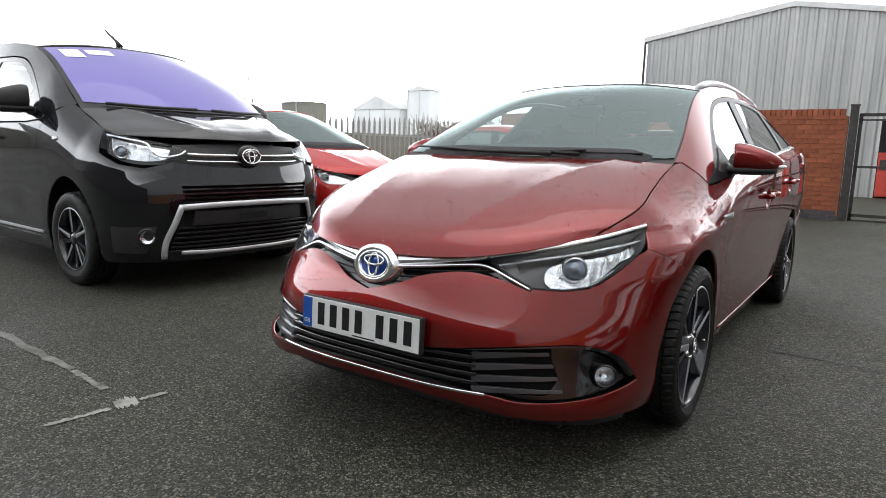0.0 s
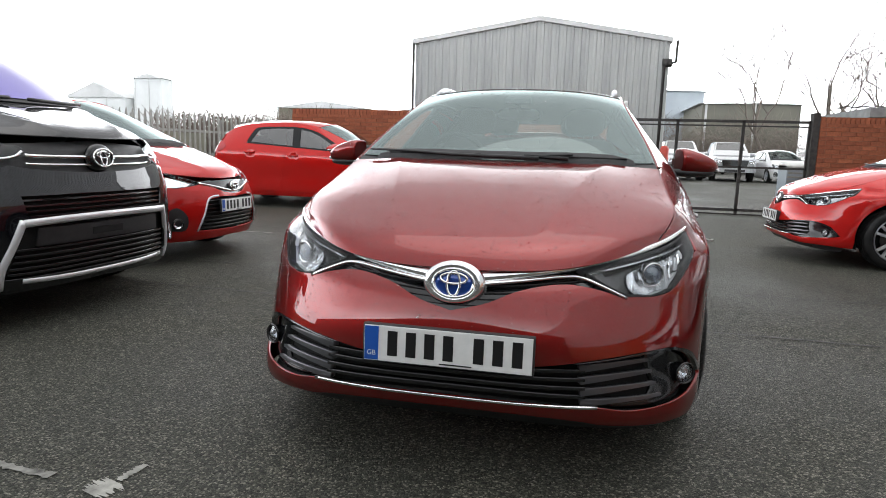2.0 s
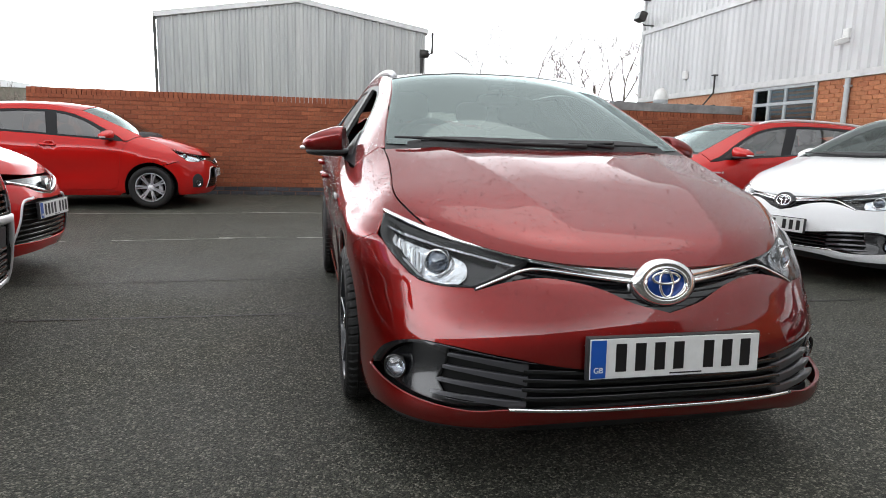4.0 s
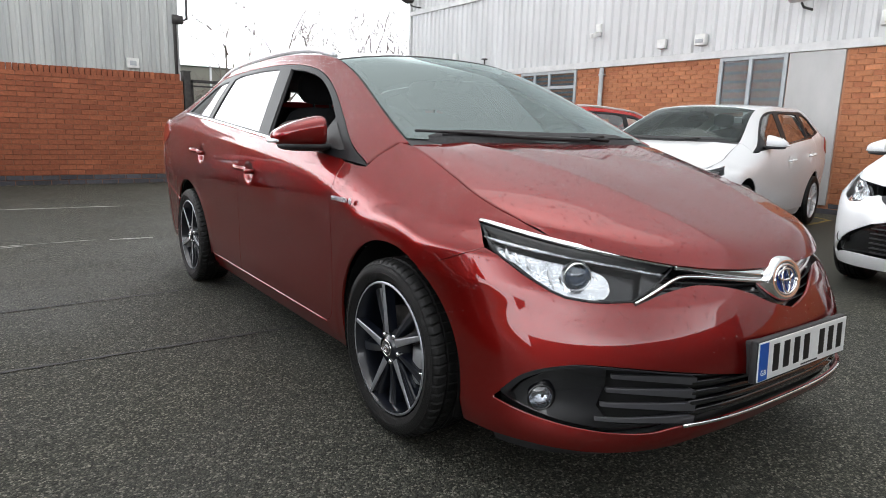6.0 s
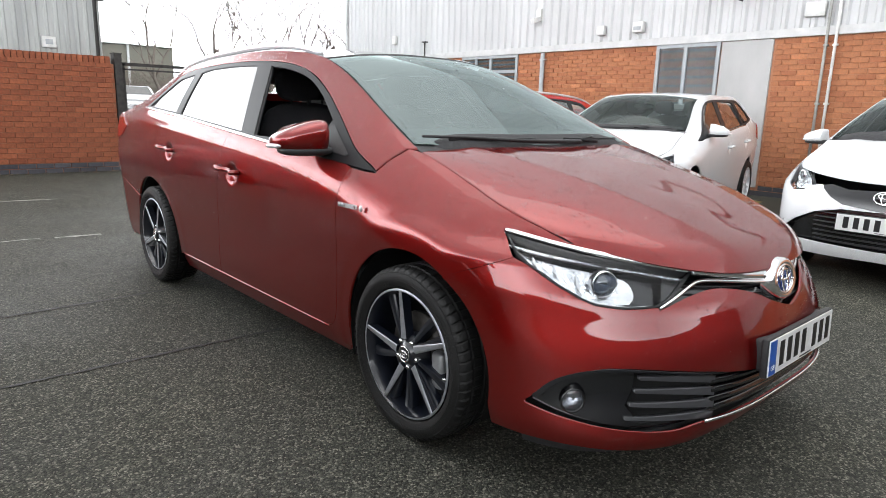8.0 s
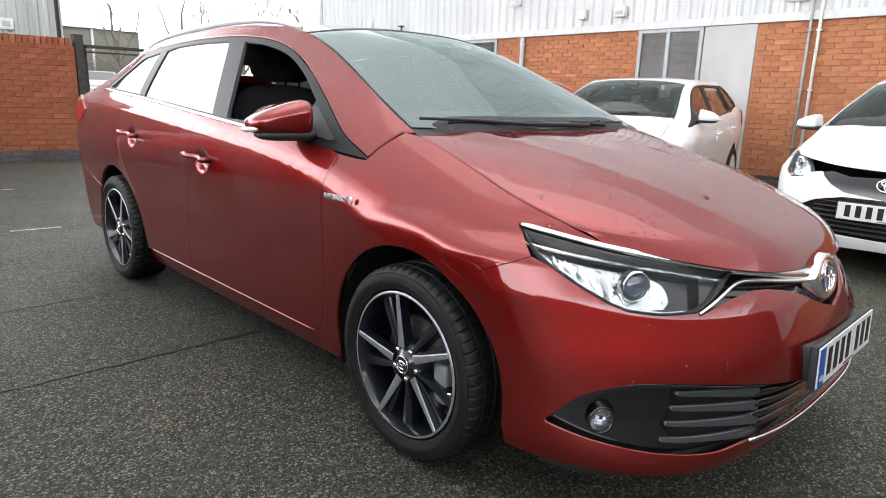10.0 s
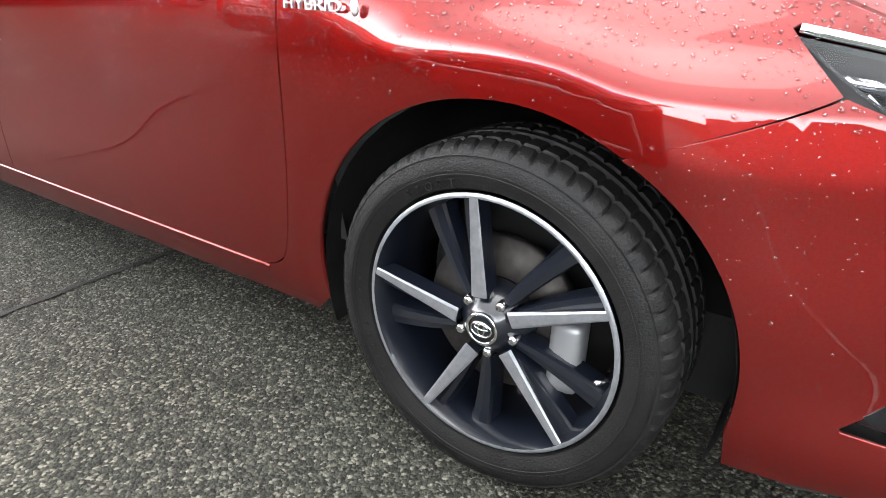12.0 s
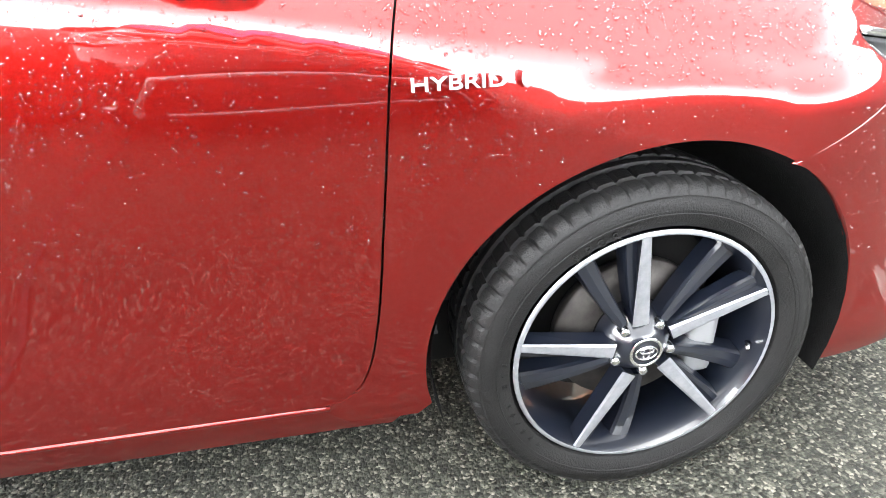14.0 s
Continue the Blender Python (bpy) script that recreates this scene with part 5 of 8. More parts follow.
    for sgn in (1, -1):
        k = dict(step=st, side=sgn)
        wing = [(-0.435, 0.80)] + bend((-0.30, 0.850), (-0.15, 0.920), (0.0, 0.965), (0.09, 1.0), n=4) + [(0.16, 1.005), (0.24, 0.965), (0.28, 0.937)] + seam_f[1:] + [(0.46, 0.215), (0.36, 0.215)] + arc(0, S.wr, *A, 118, -12, 26)[::-1] + [(-0.30, 0.66), (-0.44, 0.70), (-0.27, 0.845)]
        panel("front_wing", side, wing, mat, car, **k)
        door = [(0.36, 0.940)] + [q for q in belt[::-1] if 0.38 < q[0] < 1.35] + seam_m + seam_f[::-1][:-1] + [(0.29, 0.935)]
        fd = panel("front_door", side, door, mat, car, **k)
        rdoor = [q for q in belt[::-1] if 1.37 < q[0] < 2.15] + seam_r + arc(2.51, S.wr, *A, 143, 190, 10) + [(2.13, 0.265)] + seam_m[::-1]
        rd = panel("rear_door", side, rdoor, mat, car, **k)
        edge = [(u, float(S.ze(u))) for u in np.linspace(0.12, 2.72, 50)]
        quarter = edge + [(2.77, 1.10), (2.80, 0.98), (2.84, 0.80), (2.85, 0.63), (2.80, 0.535)] + arc(2.51, S.wr, *A, 39, 143, 18) + seam_r[::-1] + [(2.16, 1.07)] + dlo_top[::-1] + [(0.34, 0.95), (0.28, 0.95), (0.18, 1.005)]
        panel("body_side", side, quarter, mat, car, **k)
        panel("pillar_lining", side, quarter, HEADLINER, car, step=st * 2, side=sgn, off=-0.022, thick=0)
        panel("tail_lining", side, [(2.5, 0.35), (2.5, 1.0), (2.75, 1.2), (3.0, 1.24), (3.0, 0.97), (3.59, 0.95), (3.59, 0.35)], TRIM, car, step=st * 3, side=sgn, off=-0.05, thick=0)
        panel("sill", side, [(0.36, 0.225), (0.47, 0.262), (2.13, 0.262), (2.17, 0.225), (2.13, 0.17), (0.42, 0.17)], mat, car, step=st, side=sgn, off=-0.014, thick=0.03)
        panel("rear_bumper", side, [(2.80, 0.525), (2.85, 0.625), (3.59, 0.64), (3.59, 0.20), (3.0, 0.20), (2.86, 0.22)] + arc(2.51, S.wr, *A, -8, 34, 10), mat, car, **k)
        panel("tail_gate", side, [(2.80, 1.12), (2.74, 1.24), (2.9, 1.26), (3.59, 1.26), (3.59, 0.65), (2.87, 0.64), (2.86, 0.8)], mat, car, step=st * 1.5, side=sgn, holes=[[(3.0, 1.22), (3.0, 0.98), (3.585, 0.96), (3.585, 1.24)]])
        panel("rear_window", side, [(2.99, 1.23), (2.99, 0.97), (3.59, 0.95), (3.59, 1.25)], SIDEGLASS, car, step=st * 2, side=sgn, off=-0.006, thick=0, label="rear window")
        panel("tail_lamp", side, bend((2.62, 1.00), (2.76, 1.08), (2.92, 1.05), (2.95, 0.92), (2.78, 0.90), (2.62, 1.00), n=4)[:-1], REDLENS, car, step=st, side=sgn, off=0.008, thick=0.02, label="red tail lamp")
        g1 = [(0.64, 0.99)] + bend((0.64, 1.085), (0.85, 1.205), (1.05, 1.283), (1.22, 1.320), n=4) + [(1.17, 1.022)]
        g2 = [(1.31, 1.032), (1.36, 1.325)] + bend((1.4, 1.328), (1.7, 1.325), (1.99, 1.303), n=4) + [(2.10, 1.085)]
        panel("window_frame", side, dlo_top + belt, FRAMEBLACK, car, step=st, side=sgn, holes=[g1, g2], off=-0.004, thick=0.02, label="black window frame")
        panel("window_pane", side, shrink(g1, -0.004), SIDEGLASS, fd, step=st * 1.5, side=sgn, off=-0.010, thick=0, label="front door glass")
        panel("window_pane", side, shrink(g2, -0.004), SIDEGLASS, rd, step=st * 1.5, side=sgn, off=-0.010, thick=0, label="rear door glass")
        panel("door_lining", side, [(0.35, 0.35), (0.42, 0.925), (1.3, 0.985), (2.1, 1.04), (2.4, 1.0), (2.2, 0.70), (2.0, 0.35)], TRIM, car, step=st * 3, side=sgn, off=-0.05, thick=0)
        for dr, (hy, hz) in ((fd, S.cups[0]), (rd, S.cups[1])):
            pts = [side(np.array([hy + d]), np.array([hz + 0.012]))[0] * np.array([sgn, 1, 1]) + np.array([sgn * q, 0, 0]) for d, q in zip(np.linspace(-0.10, 0.10, 9), (0, 0.025, 0.032, 0.034, 0.034, 0.034, 0.032, 0.025, 0))]
            bm = bmesh.new()
            tube(bm, pts, 0.013, 8)
            part("door_handle", bm, mat, dr)
        mirror_pod(car, sgn, 0.90, 0.52, 1.015, mat, 0.95)
        for wy in (0.0, S.base):
            wheel(car, Matrix.Translation((sgn * 0.735, wy, wheel_r)) @ Matrix.Rotation(0 if sgn > 0 else math.pi, 4, "Z"), wheel_r, rim, 0.095, style, 90, False)
            liner(car, wy, 0.345, 0.48, 0.77, sgn, wheel_r)
    # underside box, shaded by its near-black colour
    bm = bmesh.new()
    box(bm, 0, 1.2, 0.27, 1.2, 3.3, 0.16)
    part("underbody", bm, DARK, car, "", False)
    cabin(car, S, 0.66, 0.36, 1.0, 0.40)
    # the tail tucks in behind the rear wheels
    for o in car.children_recursive:
        if o.type == "MESH" and o.parent == car and o.name.split(".")[0] in ("roof", "headliner", "body_side", "pillar_lining", "tail_gate", "tail_lining", "rear_window", "rear_bumper", "tail_lamp", "underbody"):
            for v in o.data.vertices:
                if v.co.y > 2.3:
                    v.co.y = 2.3 + (v.co.y - 2.3) * 0.78
    return car


def swept_lamps(car, S, st, flank, out, proj=(-0.46, 0.73)):
    for sgn in (1, -1):
        lamp = panel("head_lamp", S.side, flank(shrink(out, -0.003), sgn), GLOSSBLACK, car, st * 0.8, off=-0.05, thick=0, label="clear swept head lamp")
        c = S.side(np.array([proj[0]]), np.array([proj[1]]))[0]
        hm = Matrix.Translation((sgn * (c[0] - 0.02), c[1] + 0.025, c[2])) @ Matrix.Rotation(radians(40) * sgn, 4, "Z")
        bm = bmesh.new()
        lathe(bm, [(0.0, 0.046), (-0.012, 0.043), (-0.006, 0.034), (0.015, 0.03)], 24, "y", hm)
        part("projector_ring", bm, CHROME, lamp, "chrome projector ring")
        bm = bmesh.new()
        lathe(bm, [(-0.012, 0.001), (-0.008, 0.018), (0.004, 0.032)], 24, "y", hm)
        part("projector_lens", bm, pane_dark, lamp, "dark glass projector lens")
        q = np.array(out)
        small = (q - q.mean(0)) * 0.78 + q.mean(0)
        panel("reflector", S.side, flank(list(map(tuple, small)), sgn), LAMPBOWL, lamp, st * 0.7, off=-0.045, thick=0, label="silver reflector")
        panel("head_lamp_lens", S.side, flank(out, sgn), LENS, lamp, st * 0.7, off=0.002, thick=0.006, label="clear lamp lens")


def bumper_skin(car, S, mat, st, mid, top_half, holes):
    arch = [(-a, b) for a, b in arc(0, S.wr, 0.342, 0.352, 60, -8, 14)]
    half = top_half + arch + [(-0.35, 0.195), (-0.7, 0.20), (mid, 0.215)]
    ring = half + [(2 * mid - u, z) for u, z in half[::-1]][1:-1]
    return panel("front_bumper", S.side, ring, mat, car, st, holes, gap=0.0)


def yaris_face(car, S, mat, st, mid, flank, blue):
    out = bend((-0.30, 0.845), (-0.45, 0.815), (-0.62, 0.765), (-0.80, 0.715), n=4) + bend((-0.76, 0.685), (-0.60, 0.668), (-0.47, 0.685), (-0.36, 0.76), n=4)
    low = [(mid, 0.60), (-1.1, 0.615), (-0.95, 0.665), (-0.80, 0.690), (-0.60, 0.660), (-0.46, 0.680), (-0.44, 0.70)]
    g = [(mid, 0.575), (-1.05, 0.585), (-0.88, 0.560), (-0.82, 0.42), (-0.76, 0.285), (mid, 0.275)]
    hole = g[:-1] + [(2 * mid - u, z) for u, z in g[::-1]][:-1]
    b = bumper_skin(car, S, mat, st, mid, low, [hole])
    # shaded depth behind the slats, painted as a near-black sheet
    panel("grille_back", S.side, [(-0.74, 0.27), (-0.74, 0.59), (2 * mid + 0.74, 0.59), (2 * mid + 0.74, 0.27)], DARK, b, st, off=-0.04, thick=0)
    for i in range(8):
        z = 0.30 + 0.036 * i
        panel("grille_slat", S.side, ribbon([(u, z) for u in np.linspace(-0.79 - 0.01 * i, 2 * mid + 0.79 + 0.01 * i, 24)], 0.012), GLOSSBLACK, b, st, off=-0.016, thick=0.02)
    for sgn in (1, -1):
        bead_line("grille_trim", S.side, flank(bend((-1.0, 0.590), (-0.88, 0.565), (-0.825, 0.43), (-0.76, 0.285), n=5), sgn), 0.020, SATIN, b, 0.8, label="silver grille trim")
        c = S.side(np.array([-0.60]), np.array([0.36]))[0]
        panel("fog_recess", S.side, flank(bend((-0.52, 0.30), (-0.52, 0.44), (-0.60, 0.50), (-0.68, 0.42), (-0.66, 0.30), (-0.52, 0.30), n=4)[:-1], sgn), PLASTIC, b, st, off=0.003, thick=0.006, label="black fog lamp recess")
        round_lamp(b, (sgn * c[0], c[1] - 0.004, c[2]), 0.038, 36, sgn)
        bead_line("chrome_band", S.side, flank(bend((-0.80, 0.705), (-1.0, 0.668), (-1.15, 0.640), (mid, 0.63), n=5), sgn), 0.020, CHROME, car, 0.8, label="chrome nose band")
    panel("nose_fill", S.side, [(-0.78, 0.69), (-0.8, 0.725), (mid, 0.735), (2 * mid + 0.8, 0.725), (2 * mid + 0.78, 0.69), (mid, 0.59)], GLOSSBLACK, car, st, off=-0.012, thick=0)
    y = float(S.side(np.array([mid]), np.array([0.665]))[0][1])
    emblem(car, Matrix.Translation((0, y - 0.014, 0.668)) @ Matrix.Rotation(radians(-16), 4, "X"), 0.125, GLOSSBLACK)
    number_plate(b, pose(0, -0.812, 0.50, -2), blue=blue)
    swept_lamps(car, S, st, flank, out)


def aygo_face(car, S, mat, st, mid, flank, blue):
    out = bend((-0.30, 0.850), (-0.42, 0.830), (-0.60, 0.765), (-0.70, 0.70), n=4) + bend((-0.68, 0.655), (-0.55, 0.645), (-0.44, 0.69), (-0.35, 0.77), n=4)
    low = [(mid, 0.60), (-1.0, 0.62), (-0.88, 0.675), (-0.78, 0.705), (-0.70, 0.690), (-0.66, 0.652), (-0.55, 0.640), (-0.46, 0.680), (-0.44, 0.70)]
    g = [(mid, 0.56), (-1.0, 0.555), (-0.82, 0.515), (-0.66, 0.435), (-0.53, 0.345), (-0.455, 0.275), (-0.50, 0.262), (-0.60, 0.290), (-0.75, 0.295), (mid, 0.285)]
    hole = g[:-1] + [(2 * mid - u, z) for u, z in g[::-1]][:-1]
    b = bumper_skin(car, S, mat, st, mid, low, [hole])
    panel("grille_back", S.side, [(-0.48, 0.28), (-0.48, 0.58), (2 * mid + 0.48, 0.58), (2 * mid + 0.48, 0.28)], GLOSSBLACK, b, st, off=-0.035, thick=0)
    for i in range(7):
        z = 0.315 + 0.034 * i
        panel("grille_slat", S.side, ribbon([(u, z) for u in np.linspace(-0.82, 2 * mid + 0.82, 24)], 0.012), PLASTIC, b, st, off=-0.012, thick=0.02)
    for sgn in (1, -1):
        panel("black_arm", S.side, flank([(-0.80, 0.70), (-0.86, 0.715), (-1.0, 0.69), (mid, 0.70), (mid, 0.56), (-1.0, 0.585), (-0.90, 0.625), (-0.82, 0.675)], sgn), GLOSSBLACK, car, st, off=0.004, thick=0.012, label="gloss black cross arm")
        c = S.side(np.array([-0.56]), np.array([0.385]))[0]
        round_lamp(b, (sgn * (c[0] - 0.01), c[1] + 0.01, c[2]), 0.03, 40, sgn)
    y = float(S.side(np.array([mid]), np.array([0.655]))[0][1])
    emblem(car, Matrix.Translation((0, y - 0.02, 0.655)) @ Matrix.Rotation(radians(-14), 4, "X"), 0.13, GLOSSBLACK)
    number_plate(b, pose(0, -0.812, 0.47, -2), blue=blue)
    swept_lamps(car, S, st, flank, out, (-0.50, 0.74))


def van(m, mat, label, step=0.032):
    """A people-carrying van, nose and near flank in view."""
    car = thing("van", m, label, "van", "cars on the forecourt")
    S = Shell(VAN)
    side, mid, st = S.side, S.y0 - S.nose, step
    A = (0.385, 0.395)

    def flank(line, sgn):
        return line if sgn > 0 else [(2 * mid - u, z) for u, z in line]

    # nose
    low = [(mid, 0.80), (-1.20, 0.81), (-1.0, 0.83), (-0.90, 0.845), (-0.72, 0.80), (-0.56, 0.825), (-0.44, 0.88), (-0.40, 0.90)]
    arch = [(-a, b) for a, b in arc(0, S.wr, *A, 62, -8, 14)]
    half = low + arch + [(-0.39, 0.22), (-0.7, 0.22), (mid, 0.23)]
    g_up = [(-0.98, 0.605), (-0.95, 0.70), (2 * mid + 0.95, 0.70), (2 * mid + 0.98, 0.605)]
    g_low = [(-0.84, 0.30), (-0.96, 0.555), (2 * mid + 0.96, 0.555), (2 * mid + 0.84, 0.30)]
    b = panel("front_bumper", side, half + [(2 * mid - u, z) for u, z in half[::-1]][1:-1], mat, car, st, [g_up, g_low], gap=0)
    # near-black backing: the shade inside both grilles is in its colour
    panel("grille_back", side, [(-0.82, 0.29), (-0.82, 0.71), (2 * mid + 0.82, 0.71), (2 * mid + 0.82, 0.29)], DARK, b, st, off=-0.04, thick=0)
    for z, e in ((0.625, 0.97), (0.652, 0.965), (0.68, 0.96), (0.32, 0.87), (0.35, 0.88), (0.38, 0.90), (0.41, 0.91), (0.44, 0.92)):
        panel("grille_slat", side, ribbon([(u, z) for u in np.linspace(-e, 2 * mid + e, 24)], 0.013), GLOSSBLACK, b, st, off=-0.012, thick=0.02)
    panel("plate_panel", side, [(-1.02, 0.455), (-1.04, 0.545), (2 * mid + 1.04, 0.545), (2 * mid + 1.02, 0.455)], PLASTIC, b, st, off=-0.008, thick=0.02, label="black blank plate panel")
    # near-black patch on the panel's face, a recess's shade as colour
    panel("plate_recess", side, [(-1.42, 0.48), (-1.42, 0.52), (2 * mid + 1.42, 0.52), (2 * mid + 1.42, 0.48)], DARK, b, st, off=-0.004, thick=0.004)
    bead_line("grille_trim", side, bend((-0.955, 0.572), (-1.2, 0.580), (mid, 0.582), (2 * mid + 1.2, 0.580), (2 * mid + 0.955, 0.572), n=6), 0.044, SATIN, b, 0.7, label="satin silver grille trim")
    bead_line("grille_trim", side, bend((-0.93, 0.285), (-1.2, 0.275), (mid, 0.272), (2 * mid + 1.2, 0.275), (2 * mid + 0.93, 0.285), n=6), 0.032, SATIN, b, 0.7, label="satin silver lower trim")
    for sgn in (1, -1):
        bead_line("grille_trim", side, flank(bend((-0.955, 0.585), (-0.90, 0.47), (-0.84, 0.36), (-0.815, 0.25), n=4), sgn), 0.044, SATIN, b, 0.7, label="satin silver grille trim")
        panel("fog_panel", side, flank([(-0.50, 0.29), (-0.50, 0.46), (-0.80, 0.46), (-0.72, 0.29)], sgn), PLASTIC, b, st, off=0.003, thick=0.008, label="black fog lamp panel")
        c = side(np.array([-0.73]), np.array([0.40]))[0]
        round_lamp(b, (sgn * c[0], c[1] - 0.006, c[2]), 0.045, 28, sgn)
        for w, z0, z1 in ((0.018, 0.895, 0.905), (0.012, 0.850, 0.855)):
            bead_line("grille_bar", side, flank(bend((-0.99, z0 + 0.005), (-1.1, z0), (mid + 0.05, z0 - 0.004), n=6), sgn), w * 1.2, CHROME, car, 0.8, label="chrome grille bar")
    panel("upper_grille", side, [(-0.84, 0.83), (-0.88, 0.975), (mid, 1.005), (2 * mid + 0.88, 0.975), (2 * mid + 0.84, 0.83), (mid, 0.78)], PLASTIC, car, st, off=-0.025, thick=0, label="black slatted grille")
    y = float(side(np.array([mid]), np.array([0.885]))[0][1])
    bm = bmesh.new()
    egg(bm, (0, y + 0.005, 0.945), (0.105, 0.03, 0.085), (2.2, 2.2), None, 20)
    part("badge_boss", bm, GLOSSBLACK, car)
    emblem(car, Matrix.Translation((0, y - 0.032, 0.947)) @ Matrix.Rotation(radians(-8), 4, "X"), 0.16, GLOSSBLACK)
    out = bend((-0.338, 1.052), (-0.50, 1.022), (-0.72, 0.984), (-0.985, 0.945), n=4) + bend((-0.985, 0.872), (-0.78, 0.840), (-0.58, 0.858), (-0.42, 0.925), n=4)
    swept_lamps(car, S, st, flank, out, (-0.56, 0.905))
    for sgn in (1, -1):
        bead_line("light_guide", side, flank(bend((-0.40, 1.020), (-0.55, 0.996), (-0.70, 0.968), (-0.755, 0.915), (-0.82, 0.880), (-0.93, 0.892), (-0.975, 0.922), n=5), sgn), 0.016, LAMPBOWL, car, 0.5, label="white lamp light guide")
    hood_edge = [(0.0, -0.47, 1.022), (0.3, -0.34, 1.062), (0.6, -0.20, 1.110), (1.0, 0.02, 1.205)]
    hood = S.top(hood_edge, [(0.0, -0.800, 1.000), (0.12, -0.76, 1.042), (0.3, -0.65, 1.088), (0.6, -0.48, 1.138), (1.0, -0.22, 1.203)], 2.4, ridge=0.014)
    panel("bonnet", hood, rect(0.997, 0.01, 0.995), mat, car, st, gap=0.001)
    cowl = S.top([(0.0, 0.0, 1.18), (1.0, 0.12, 1.27)], [(0.0, -0.25, 1.18), (1.0, -0.10, 1.24)], 2.3)
    panel("cowl", cowl, rect(0.985, 0, 1), PLASTIC, car, st * 1.5, thick=0, label="black plastic cowl")
    ws_edge = [(t, u, float(S.ze(u))) for t, u in ((0, 0.06), (0.25, 0.28), (0.5, 0.50), (0.75, 0.72), (1, 0.94))]
    ws = S.top(ws_edge, [(0.0, -0.20, 1.215), (0.25, 0.03, 1.375), (0.5, 0.26, 1.515), (0.75, 0.50, 1.64), (1.0, 0.76, 1.755)], 2.2)
    panel("screen_surround", ws, rect(0.995, 0, 1), PLASTIC, car, st, off=-0.004, thick=0.004, label="black screen border")
    scr = panel("windscreen", ws, rect(0.955, 0.03, 0.97), FILM, car, st, off=0.001, thick=0, label="windscreen under violet protective film")
    for a0, a1, t0, t1 in ((-0.60, -0.47, 0.72, 0.90), (-0.44, -0.26, 0.79, 0.90)):
        panel("paper_sheet", ws, [(a0, t0), (a1, t0), (a1, t1), (a0, t1)], PAPER, scr, st, off=0.004, thick=0, label="white paper behind the screen")
    for wx in (-0.30, 0.36):
        bm = bmesh.new()
        tube(bm, [ws(np.array([a]), np.array([0.0 + 0.04 * abs(a - wx)]))[0] + np.array([0, -0.02, 0.012]) for a in np.linspace(wx - 0.27, wx + 0.27, 8)], 0.012, 6)
        part("wiper", bm, PLASTIC, car, "black wiper")
    roof_edge = [(t, 0.945 + 2.95 * t, float(S.ze(0.945 + 2.95 * t))) for t in (0, 0.1, 0.3, 0.6, 1.0)]
    roof = S.top(roof_edge, [(0, 0.765, 1.757), (0.1, 1.1, 1.815), (0.3, 1.8, 1.85), (0.6, 2.7, 1.85), (1.0, 3.9, 1.84)], 3.0)
    panel("roof", roof, rect(0.985, 0.005, 1), mat, car, st * 1.5)
    bm = bmesh.new()
    tube(bm, [(0, 1.02, 1.865), (0, 1.06, 1.905), (0, 1.33, 2.06)], [0.03, 0.016, 0.004], 8)
    part("aerial", bm, PLASTIC, car, "black roof aerial")
    seam_f = bend((0.30, 1.12), (0.40, 1.0), (0.43, 0.75), (0.45, 0.45), (0.50, 0.31), n=5)
    for sgn in (1, -1):
        k = dict(step=st, side=sgn)
        wing = [(-0.45, 1.026)] + bend((-0.33, 1.064), (-0.15, 1.124), (0.02, 1.205), n=4) + [(0.10, 1.24), (0.22, 1.18), (0.30, 1.12)] + seam_f[1:] + [(0.48, 0.24), (0.40, 0.24)] + arc(0, S.wr, *A, 118, -10, 26)[::-1] + [(-0.26, 0.70), (-0.40, 0.90), (-0.345, 1.050)]
        panel("front_wing", side, wing, mat, car, **k)
        fd = panel("front_door", side, [(0.31, 1.12), (0.60, 1.10), (1.45, 1.10), (1.46, 0.31)] + seam_f[::-1], mat, car, **k)
        rd = panel("sliding_door", side, [(1.47, 1.10), (2.75, 1.10), (2.80, 0.70), (2.72, 0.31), (1.47, 0.31)], mat, car, **k)
        edge = [(u, float(S.ze(u))) for u in np.linspace(0.07, 3.88, 60)]
        dlo = bend((0.36, 1.16), (0.55, 1.33), (0.80, 1.51), (1.0, 1.605), (1.2, 1.635), n=4) + [(3.4, 1.645), (3.4, 1.11), (0.60, 1.11), (0.36, 1.13)]
        quarter = edge + [(3.9, 0.45), (3.68, 0.45)] + arc(3.275, S.wr, *A, 18, 150, 18) + [(2.81, 0.70), (2.76, 1.10), (3.42, 1.10), (3.42, 1.655), (1.2, 1.645)] + bend((1.2, 1.645), (1.0, 1.615), (0.80, 1.52), (0.55, 1.34), (0.36, 1.17), n=4)[1:] + [(0.30, 1.13), (0.20, 1.20)]
        panel("body_side", side, quarter, mat, car, **k)
        panel("sill", side, [(0.40, 0.30), (0.5, 0.305), (2.73, 0.305), (2.9, 0.30), (2.85, 0.20), (0.45, 0.20)], mat, car, step=st, side=sgn, off=-0.004, thick=0.03)
        panel("side_trim", side, ribbon([(0.47, 0.345), (1.45, 0.345)], 0.022), SATIN, fd, step=st, side=sgn, off=0.006, thick=0.012, label="silver door strip")
        g1 = [(0.66, 1.15), (0.66, 1.36)] + bend((0.80, 1.465), (1.0, 1.565), (1.2, 1.60), n=4) + [(1.38, 1.605), (1.38, 1.15)]
        g2 = [(1.52, 1.15), (1.52, 1.61), (2.65, 1.61), (2.65, 1.15)]
        panel("window_frame", side, dlo, GLOSSBLACK, car, step=st, side=sgn, holes=[g1, g2], off=-0.004, thick=0.02, label="black window frame")
